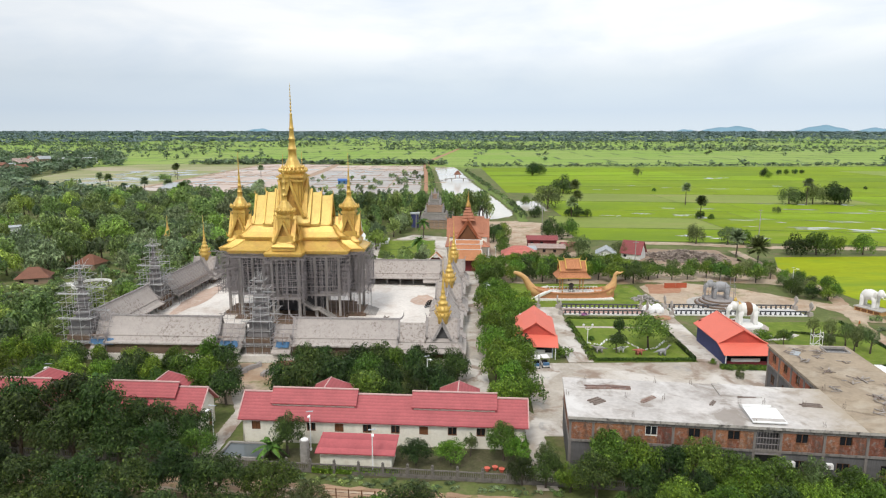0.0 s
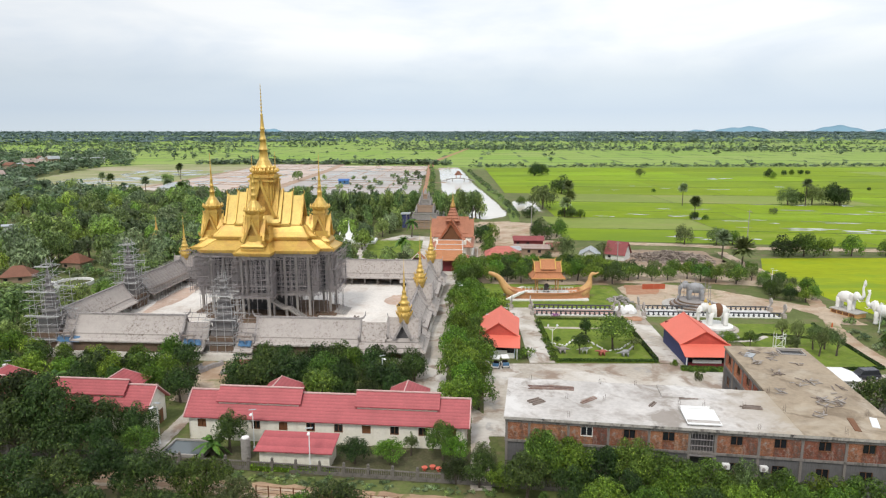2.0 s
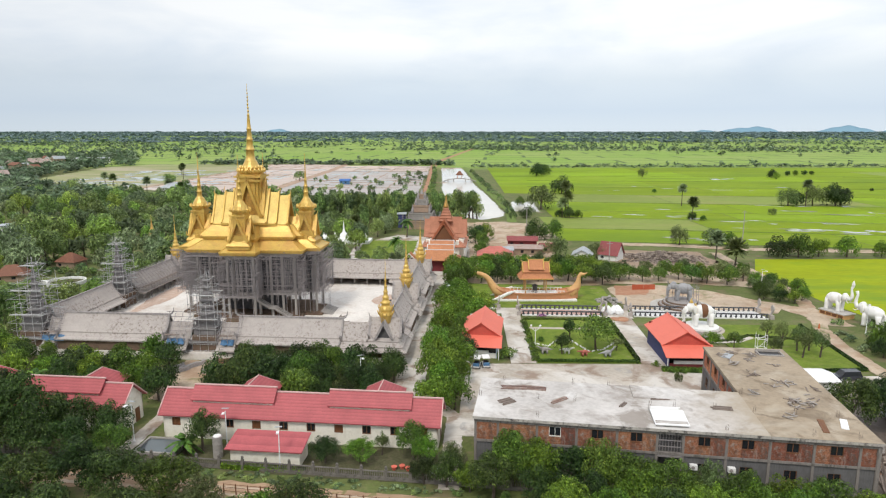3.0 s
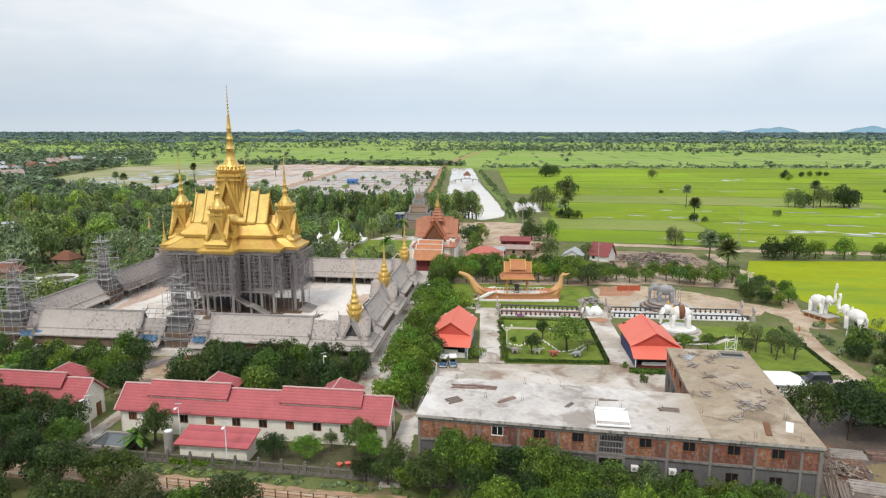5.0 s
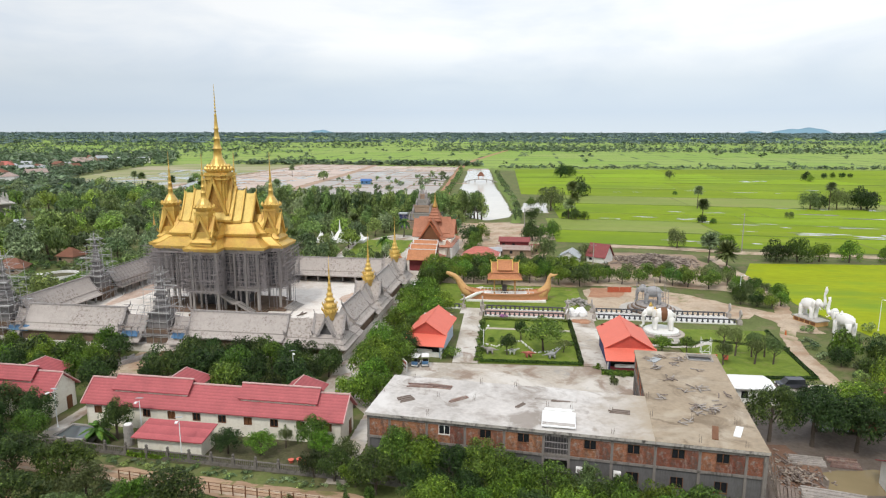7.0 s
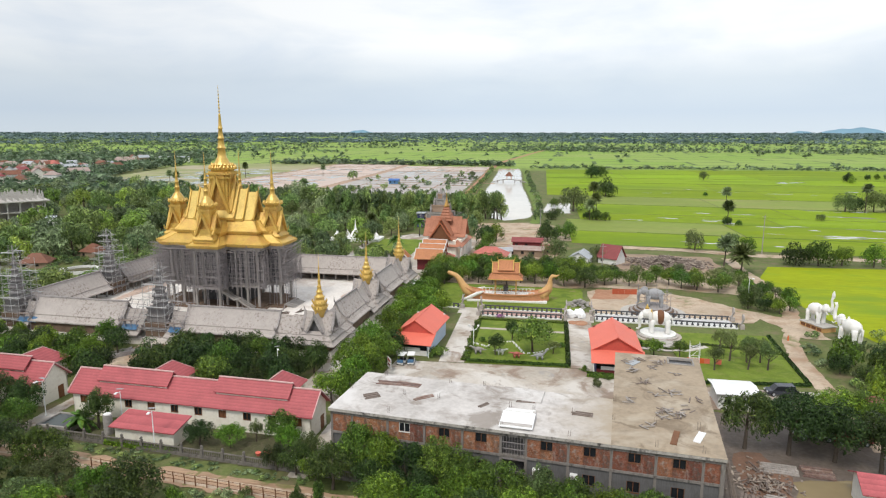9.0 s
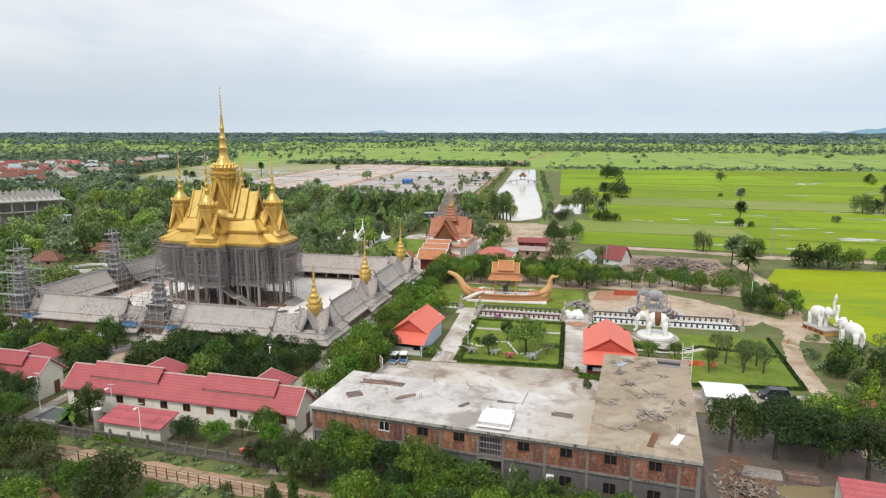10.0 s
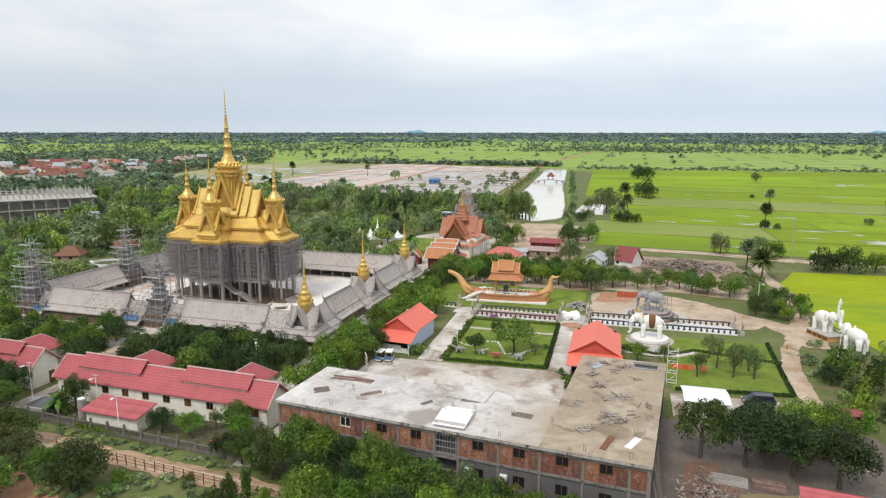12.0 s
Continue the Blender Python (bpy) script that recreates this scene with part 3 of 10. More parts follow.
def gable_roof(bm, x0, x1, half, z_eave, z_ridge, thick=0.12, curve=0.0, n=3):
    """Two slopes over a ridge along x, from x0 to x1; curve makes them hollow."""
    prof = []
    for i in range(n + 1):
        t = i / n
        prof.append((half * (1 - t), z_eave + (z_ridge - z_eave) * (t - curve * t * (1 - t) * 1.0)))
    outer = [(-y, z) for y, z in prof] + [(y, z) for y, z in prof[::-1][1:]]
    inner = [(y * (1 - 0.0), z - thick) for y, z in outer][::-1]
    loop = outer + inner
    return loft(bm, [[(x, y, z) for y, z in loop] for x in (x0, x1)])


def tube(bm, pts, radii, n=8):
    """A bent limb through points, tapering."""
    rings = []
    for i, p in enumerate(pts):
        p = Vector(p)
        d = (Vector(pts[min(i + 1, len(pts) - 1)]) - Vector(pts[max(i - 1, 0)])).normalized()
        u = d.cross(Vector((0.13, 0.97, 0.21))).normalized()
        w = d.cross(u)
        rings.append([p + (u * math.cos(6.2832 * k / n) + w * math.sin(6.2832 * k / n)) * radii[i] for k in range(n)])
    return loft(bm, rings)


def blob(bm, c, r, n=1, squash=(1, 1, 1)):
    res = bmesh.ops.create_icosphere(bm, subdivisions=n, radius=1.0)
    for v in res["verts"]:
        v.co = Vector((v.co.x * r * squash[0] + c[0], v.co.y * r * squash[1] + c[1], v.co.z * r * squash[2] + c[2]))
    return res["verts"]

# ---- ground, roads, water, fields ----
def ground_material():
    m = mat("rough_grass", (0.112, 0.138, 0.042), 0.35, 0.95, 0.09, 1.6, (0.185, 0.145, 0.09), 0.9, 0.5)
    n, l = m.node_tree.nodes, m.node_tree.links
    b = n["Principled BSDF"]
    old = b.inputs["Base Color"].links[0].from_socket
    tc, br = n.new("ShaderNodeTexCoord"), n.new("ShaderNodeTexBrick")
    mp = n.new("ShaderNodeMapping")
    mp.inputs["Rotation"].default_value = (0, 0, 0.05)
    br.inputs["Scale"].default_value = 0.01
    br.inputs["Color1"].default_value, br.inputs["Color2"].default_value = (0.205, 0.325, 0.050, 1), (0.255, 0.335, 0.085, 1)
    br.inputs["Mortar"].default_value = (0.08, 0.13, 0.04, 1)
    br.inputs["Mortar Size"].default_value, br.inputs["Brick Width"].default_value, br.inputs["Row Height"].default_value = 0.03, 1.3, 0.9
    l.new(tc.outputs["Object"], mp.inputs["Vector"]), l.new(mp.outputs[0], br.inputs["Vector"])
    sep = n.new("ShaderNodeSeparateXYZ")
    l.new(tc.outputs["Object"], sep.inputs[0])
    r = n.new("ShaderNodeMapRange")             # the rice plain begins beyond the village land
    r.inputs["From Min"].default_value, r.inputs["From Max"].default_value = 700, 800
    l.new(sep.outputs["Y"], r.inputs["Value"])
    mx = n.new("ShaderNodeMix")
    mx.data_type = "RGBA"
    l.new(r.outputs[0], mx.inputs["Factor"]), l.new(old, mx.inputs["A"]), l.new(br.outputs["Color"], mx.inputs["B"])
    l.new(mx.outputs["Result"], b.inputs["Base Color"])
    return m


def far_rise(x, y):
    """The plain lifts very gently towards the skyline."""
    d = math.hypot(x, y)
    return 34.0 * max(0.0, (d - 1900) / 3000) ** 1.2


bm = bmesh.new()
radii = [0, 150, 400, 800, 1400, 1900, 2300, 2800, 3300, 3800, 4300, 4900]
steps = 64
rings = []
for r in radii[1:]:
    rings.append([bm.verts.new((r * math.cos(6.28319 * i / steps), r * math.sin(6.28319 * i / steps), far_rise(r, 0))) for i in range(steps)])
mid = bm.verts.new((0, 0, 0))
for i in range(steps):
    bm.faces.new((mid, rings[0][i], rings[0][(i + 1) % steps]))
    for a, b in zip(rings, rings[1:]):
        bm.faces.new((a[i], b[i], b[(i + 1) % steps], a[(i + 1) % steps]))
structure("ground", bm, ground_material(), "flat green and brown rice plain", "ground")


def patch(name, poly, z, material, label, category, thick=0.0, kind="structure", wobble=0.0, seed=1):
    """A flat or slightly raised piece of ground; wobble roughens its outline."""
    rnd = random.Random(seed)
    if wobble:
        out = []
        for (x0, y0), (x1, y1) in zip(poly, poly[1:] + poly[:1]):
            d = math.hypot(x1 - x0, y1 - y0)
            k = max(1, int(d / (wobble * 4)))
            for i in range(k):
                t = i / k
                out.append((x0 + (x1 - x0) * t + rnd.uniform(-wobble, wobble), y0 + (y1 - y0) * t + rnd.uniform(-wobble, wobble)))
        poly = out
    b = bmesh.new()
    if thick:
        prism(b, poly, z - thick, z)
    else:
        sheet(b, poly, z)
    bmesh.ops.triangulate(b, faces=[f for f in b.faces if len(f.verts) > 4])
    return structure(name, b, material, label, category, kind=kind)


def strip(name, line, width, z, material, label, category, wobble=0.0, seed=1):
    """A road or track of a width along a line."""
    left, right = [], []
    for i, (x, y) in enumerate(line):
        x0, y0 = line[max(i - 1, 0)]
        x1, y1 = line[min(i + 1, len(line) - 1)]
        d = math.hypot(x1 - x0, y1 - y0)
        nx, ny = -(y1 - y0) / d, (x1 - x0) / d
        left.append((x + nx * width / 2, y + ny * width / 2))
        right.append((x - nx * width / 2, y - ny * width / 2))
    return patch(name, left + right[::-1], z, material, label, category, 0.0, "structure", wobble, seed)


# rice fields beyond the temple land
rnd = random.Random(5)
rows = [244, 278, 316, 345, 389, 440, 500, 562, 620, 684, 756]     # at x = 100; the rows lean with the land
lean = lambda y, x: (x - 100) * (-0.13 if y < 400 else -0.13 + 0.185 * (y - 400) / 356)
for k, (y0, y1) in enumerate(zip(rows, rows[1:])):
    x = 53 if y0 < 300 else (60 if y0 < 400 else 44)
    while x < 640:
        w = rnd.uniform(60, 150)
        kind = PADDY_DULL if (y0 == 389 and x < 170) or rnd.random() < 0.08 else PADDY
        patch("rice_field", [(x + 0.3, y0 + lean(y0, x) + 0.4), (x + w - 0.3, y0 + lean(y0, x + w) + 0.4), (x + w - 0.3, y1 + lean(y1, x + w) - 0.4), (x + 0.3, y1 + lean(y1, x) - 0.4)],
              0.06 + 0.01 * (k % 2), kind, "bright green flooded rice paddy field", "rice field")
        x += w
    b = bmesh.new()
    xx = 44 + rnd.uniform(0, 40)
    while xx < 640:
        x2 = xx + rnd.uniform(60, 200)
        h_ = rnd.uniform(0.15, 0.3)
        loft(b, [[(q, y0 + lean(y0, q) + s_ * 0.22, z) for s_, z in ((-1, 0), (1, 0), (0.7, h_), (-0.7, h_))] for q in (xx, x2)])
        xx = x2 + rnd.uniform(0, 40)
    structure("bund", b, BUND, "low grassy bund between rice fields", "bund")
patch("rice_field", [(110.5, 133), (190, 118), (420, 150), (420, 226), (113, 214), (105, 196), (105.5, 160)], 0.07, PADDY_YELLOW, "yellow-green ripening rice field beside the temple land", "rice field")
# standing water between the rice
rnd = random.Random(11)
pools = [(185, 277, 42, 2.6), (255, 268, 46, 3.0), (330, 262, 40, 2.4), (172, 303, 34, 1.8), (235, 338, 46, 3.2), (300, 330, 44, 3.0), (360, 322, 40, 2.6), (120, 326, 16, 1.4), (100, 331, 9, 1.2), (150, 352, 16, 1.0), (118, 358, 10, 1.0), (130, 313, 8, 1.8),
         (86, 322, 8, 1.0), (205, 372, 16, 2.2), (238, 370, 14, 2.4), (95, 258, 12, 2.0), (120, 254, 18, 2.0), (250, 581, 20, 6), (264, 499, 10, 4), (150, 505, 14, 1.6), (120, 470, 12, 1.4), (175, 480, 12, 1.6), (215, 470, 16, 1.6), (400, 300, 40, 3), (150, 284, 14, 1.2), (210, 300, 20, 1.2)]
for cx, cy, rx, ry in pools:
    for k in range(max(2, int(rx / 5))):         # each wet place breaks into ragged sheets
        t_ = rnd.uniform(-1, 1)
        px, py = cx + rx * t_, cy - 0.12 * rx * t_ + rnd.gauss(0, ry * 1.5)
        qx, qy = rnd.uniform(1.2, 2.2 + rx * 0.22), rnd.uniform(0.35, 0.5 + ry * 0.6)
        poly = []
        for i in range(22):
            a = 6.28319 * i / 22
            w_ = 1 + rnd.uniform(-0.45, 0.45)
            poly.append((px + qx * w_ * math.cos(a), py + qy * w_ * math.sin(a) - 0.12 * qx * w_ * math.cos(a)))
        patch("flooded_patch", poly, 0.10 + 0.001 * (k % 7), WATER_FIELD, "shallow standing water shining among the rice", "water")
# the long silty pond with its neighbour
patch("long_pond", [(24, 309), (34, 320), (37, 335), (32, 420), (26, 500), (18, 680), (14, 762), (-10, 762), (-6, 660), (0, 470), (3, 405), (10, 345), (17, 318)], 0.08, WATER_MILK, "long pale silty pond below the embankment", "pond", wobble=0.8)
patch("side_pond", [(41, 344), (56, 343), (58, 392), (45, 392)], 0.08, WATER_MILK, "small pale silty pond beside the long pond", "pond", wobble=0.7)
for line, w in (([(38, 300), (40, 340), (36, 420), (30, 500), (22, 690), (18, 775)], 4.5), ([(-9, 400), (-9, 470), (-13, 640), (-17, 775)], 4.0)):
    strip("pond_bank", line, w, 0.22, BUND, "grassy pond embankment", "bank", 0.5)
strip("far_road", [(8, 300), (-6, 345), (-9, 440), (-15, 640), (-21, 820), (-16, 960), (10, 1250), (60, 1800)], 7.5, 0.16, RED_EARTH, "straight red earth road along the pond", "road", 0.6)
# drained plots beyond the woods
for poly, mm in (([(-226, 470), (-131, 425), (-132, 640), (-226, 640)], SALT), ([(-226, 646), (-133, 646), (-138, 836), (-228, 842)], SALT), ([(-123, 425), (-16, 440), (-19, 556), (-124, 556)], SALT_GREY),
                 ([(-124, 562), (-20, 562), (-20, 690), (-127, 690)], SALT_GREY), ([(-128, 698), (-22, 698), (-24, 800), (-131, 806)], SALT)):
    patch("drained_plot", poly, 0.07, mm, "bare muddy plot with sheets of shallow water", "plot", wobble=1.0)
for line, w_ in (([(-125, 412), (-127, 560), (-129, 700), (-137, 850)], 9.0), ([(-140, 830), (-110, 842), (-20, 835)], 5.0), ([(-229, 480), (-229, 640), (-231, 850)], 5.0), ([(-126, 559), (-18, 559)], 4.0), ([(-128, 694), (-20, 694)], 4.0), ([(-228, 643), (-132, 643)], 4.0)):
    strip("plot_road", line, w_, 0.17, MUD_PALE, "bare earth causeway between plots", "road", 0.6)
b = bmesh.new()                                  # low earth ridges that part the plots
for x in (-206, -184, -158, -104, -84, -62, -42):
    y_ = 470
    while y_ < 800:
        y2 = y_ + rnd.uniform(30, 90)
        box(b, x - 0.4, y_, 0, x + 0.4, y2, 0.3)
        y_ = y2 + rnd.uniform(0, 30)
for y_ in (486, 512, 536, 590, 618, 664, 720, 748, 776):
    x = -224
    while x < -24:
        x2 = x + rnd.uniform(14, 44)
        if not (x < -121 and x2 > -138):
            box(b, x, y_ - 0.5, 0, x2, y_ + 0.5, 0.35)
        x = x2 + rnd.uniform(0, 20)
structure("plot_ridges", b, MUD_PALE, "low mud ridges between the plots", "ridge", kind="stuff")
for i in range(90):
    cx, cy = rnd.uniform(-220, -24), rnd.uniform(470, 790)
    if -140 < cx < -118:
        continue
    rx, ry = rnd.uniform(4, 13), rnd.uniform(2.5, 9)
    poly = [(cx + rx * math.cos(6.283 * i_ / 18) * rnd.uniform(0.7, 1.2), cy + ry * math.sin(6.283 * i_ / 18) * rnd.uniform(0.7, 1.2)) for i_ in range(18)]
    patch("plot_water", poly, 0.10 + 0.001 * (i % 9), WATER_FIELD, "whitish sheet of shallow water on the plot", "water")
patch("marsh", [(-368, 562), (-335, 500), (-268, 440), (-205, 412), (-228, 470), (-233, 640), (-233, 850), (-389, 826), (-415, 757)], 0.05, MARSH, "marshy grass field with shallow water", "field", wobble=2)
for k in range(120):
    cx, cy = rnd.uniform(-330, -236), rnd.uniform(455, 700)
    if cy < 430 - 0.9 * (cx + 236):
        continue
    rx, ry = rnd.uniform(2, 13), rnd.uniform(1.5, 7)
    poly = [(cx + rx * math.cos(6.283 * i / 20) * rnd.uniform(0.5, 1.3), cy + ry * math.sin(6.283 * i / 20) * rnd.uniform(0.5, 1.3)) for i in range(20)]
    patch("marsh_water", poly, 0.09 + 0.001 * (k % 9), WATER_FIELD, "shallow marsh water among grass", "water")
strip("field_track", [(70, 243), (92, 240), (116, 233), (145, 230.5), (200, 226), (300, 224), (440, 230)], 6.0, 0.12, SAND, "sandy track along the rice fields", "road", 0.4)
strip("field_track", [(104, 226), (103, 205), (104, 180), (101, 160), (95, 142)], 3.5, 0.10, SAND, "sandy footpath beside the trees", "path", 0.3)

# temple land
patch("plaza", [(13.6, 84), (53.5, 84), (53.0, 104), (52.2, 113.2), (15.5, 112.6), (14.2, 100)], 0.12, PAVE, "pale stained concrete plaza", "pavement", 0.12)
patch("drive", [(23.4, 113.0), (28.1, 113.3), (27.8, 146), (23.6, 146)], 0.125, PAVE, "pale stained concrete drive beside the lawn", "pavement", 0.1)
patch("drive", [(47.6, 113.5), (52.2, 113.3), (53.2, 142.5), (48.0, 142.5)], 0.125, PAVE, "pale stained concrete drive beside the lawn", "pavement", 0.1)
patch("plaza", [(52.9, 84), (57.0, 84), (59.5, 111), (52.3, 113.0)], 0.117, PAVE, "pale stained concrete beside the brick building", "pavement", 0.1)
strip("temple_road", [(4.9, 84), (5.5, 113), (7.0, 138), (8.0, 180), (8.4, 200)], 5.2, 0.10, PAVE, "pale concrete road beside the temple gallery", "road", 0.15)
strip("house_path", [(12.6, 70), (13.2, 90), (9, 96), (5.2, 100)], 2.6, 0.09, PAVE, "narrow concrete path between houses", "path", 0.1)
strip("house_path", [(-31.5, 76), (-30.8, 92), (-34, 100)], 2.2, 0.09, PAVE, "bare concrete path between the long houses", "path", 0.1)
patch("dirt_yard", [(-36, 95), (-24, 94), (-22, 112), (-38, 113)], 0.07, SAND, "bare sandy building yard", "yard", wobble=0.5)
patch("lawn", [(28.4, 113.6), (47.3, 113.8), (47.7, 141.2), (28.4, 141.4)], 0.16, LAWN, "mown green lawn with a clipped edge", "lawn", 0.16)
patch("lawn", [(14, 151), (52, 150.5), (53, 174), (13, 176)], 0.10, LAWN, "green lawn around the stone boat", "lawn", wobble=0.4)
patch("lawn", [(68.5, 109.2), (87.2, 110.8), (88.0, 124), (89.4, 138.6), (70, 138.4), (60, 138.5), (60.5, 127), (67.6, 126)], 0.14, LAWN, "mown green lawn with young trees", "lawn", 0.14)
patch("bare_ground", [(54.5, 150), (89, 148), (92, 152), (96, 138), (101, 138), (101, 150), (90, 160), (80, 170), (66, 178), (54, 172)], 0.08, SAND, "bare sandy building ground", "yard", wobble=0.6)
patch("tree_earth", [(16, 176.5), (54, 175.5), (76, 179), (96, 174), (100, 186), (92, 199), (66, 200), (16, 197)], 0.075, SAND, "bare earth under the garden trees", "earth", wobble=1.2)
patch("red_heap_ground", [(55, 164), (63, 165), (66, 174), (57, 175)], 0.11, RED_EARTH, "spread red earth", "yard", wobble=0.5)
strip("sand_road", [(97, 146), (92.5, 136), (90.0, 124), (89.2, 112), (88.8, 102), (88, 88)], 3.2, 0.12, SAND, "pale sandy road beside the lawn", "road", 0.15)
patch("car_park", [(67.5, 99), (88, 99.5), (88, 108.4), (67.8, 108.0)], 0.11, PAVE, "concrete parking strip", "pavement", 0.1)
patch("yard", [(61.2, 66), (98, 70), (94, 98.5), (64.5, 98)], 0.08, WETCONC, "dark wet concrete yard with rubble", "yard", wobble=0.3)
patch("puddle", [(72, 74), (84, 73), (90, 78), (80, 80), (73, 79)], 0.10, water_mat("muddy_puddle", (0.27, 0.215, 0.125), 0.15), "muddy yellow puddle", "puddle", wobble=0.5)
strip("dirt_road", [(-70, 74.8), (-26, 70.8), (-6, 68.4), (14, 66.3), (40, 63.4), (70, 59.4), (110, 56.5)], 3.6, 0.08, DIRT, "rutted red dirt road outside the fence", "road", 0.35)
for off, wd in ((-0.9, 0.5), (0.6, 0.45)):
    strip("wheel_rut", [(-70, 74.8 + off), (-26, 70.8 + off), (-6, 68.4 + off), (14, 66.3 + off), (40, 63.4 + off), (70, 59.4 + off)], wd, 0.10, SAND, "pale wheel rut in the dirt road", "rut", 0.16, int(off * 10) + 30)
# soil sheet whose dark colour includes the yard's shadows
patch("yard_earth", [(-30, 75.2), (14.5, 70.8), (15, 79), (6, 80.6), (-14, 81.6), (-30, 79)], 0.05, SHADE_SOIL, "trodden earth and weeds in the house yard, darkened for shade", "yard", wobble=0.4)
patch("bare_field", [(-40, 40), (2, 44), (-2, 58), (-10, 61), (-40, 66)], 0.07, RED_EARTH, "bare red earth field", "field", wobble=0.8)
patch("wood_yard", [(66, 200), (98, 200), (99, 228), (64, 230)], 0.07, MUD, "muddy timber yard", "yard", wobble=1.0)
patch("village_yard", [(16, 196), (46, 198), (50, 246), (30, 262), (26, 300), (12, 300), (14, 240)], 0.06, SAND, "bare sandy village yard", "yard", wobble=1.0)
patch("village_yard", [(22, 258), (40, 252), (58, 256), (56, 290), (36, 304), (20, 302)], 0.055, SAND, "bare earth and weeds beside the pond", "yard", wobble=1.4)
patch("hall_court", [(-24, 186), (16, 188), (17, 250), (-12, 262), (-26, 240)], 0.08, PAVE, "pale paved court before the orange hall", "pavement", wobble=0.3)
patch("hall_lawn", [(-22, 212), (-3, 212), (-3, 248), (-24, 248)], 0.12, LAWN, "lawn beside the orange hall", "lawn", wobble=0.4)

# hills and woods on the skyline
def hill(cx, cy, w, h, seed):
    b = bmesh.new()
    r = random.Random(seed)
    d = math.hypot(cx, cy)
    ux, uy = cy / d, -cx / d
    n = 40
    top, low, back = [], [], []
    k = [r.uniform(0, 6) for _ in range(4)]
    for i in range(n + 1):
        t = i / n * 2 - 1
        z = h * max(0, 1 - t * t) ** 0.8 * (1 + 0.10 * math.sin(5 * t + k[0]) + 0.05 * math.sin(13 * t + k[1])) + 20
        px, py = cx + ux * t * w / 2, cy + uy * t * w / 2
        low.append((px - cx / d * 60, py - cy / d * 60, 15)), top.append((px, py, z)), back.append((px + cx / d * 60, py + cy / d * 60, 15))
    loft(b, [low, top, back], closed=False)
    structure("far_hill", b, HILL, "far hill on the skyline with haze painted in as blue-grey", "hill", True, kind="structure")


for ang, w, h, s in ((-15.8, 300, 37, 1), (23.8, 430, 54, 2), (20.4, 260, 31, 3), (30.3, 420, 54, 4), (34.0, 330, 42, 5)):
    a = radians(ang)
    hill(4850 * math.sin(a), 4850 * math.cos(a), w, h, s)

# ---- the golden temple and its gallery ----
T_X, T_Y, T_R = -33.5, 143.8, -2.5          # tower
G_X, G_Y, G_R = -33.0, 144.6, -3.0          # gallery
HX, HY = 34.5, 27.9                          # half sizes along the gallery's ridge lines


def spire_profile(z0, z1, r0):
    """Stacked, shrinking bells with lips, then a thin beaded needle."""
    h = z1 - z0
    prof = [(r0 * 1.1, z0)]
    for t0, t1, ra, rb in ((0.0, 0.15, 1.02, 0.72), (0.15, 0.28, 0.80, 0.54), (0.28, 0.41, 0.60, 0.38), (0.41, 0.60, 0.42, 0.22)):
        d = (t1 - t0) * h
        za = z0 + t0 * h
        prof += [(r0 * ra * 1.16, za + d * 0.03), (r0 * ra * 1.18, za + d * 0.10), (r0 * ra * 0.96, za + d * 0.14), (r0 * (ra * 0.62 + rb * 0.30), za + d * 0.42), (r0 * rb, za + d * 0.98)]
    zt, beads = z0 + 0.60 * h, 9
    for i in range(beads):
        za, zb = zt + (z1 - zt) * i / beads, zt + (z1 - zt) * (i + 1) / beads
        r = 0.155 * r0 ** 0.5 * (1 - 0.8 * i / beads)
        prof += [(r * 1.7, za + 0.03), (r * 1.5, za + (zb - za) * 0.3), (r * 0.75, za + (zb - za) * 0.42), (r * 0.7, zb - 0.02)]
    prof.append((0.012, z1))
    return prof


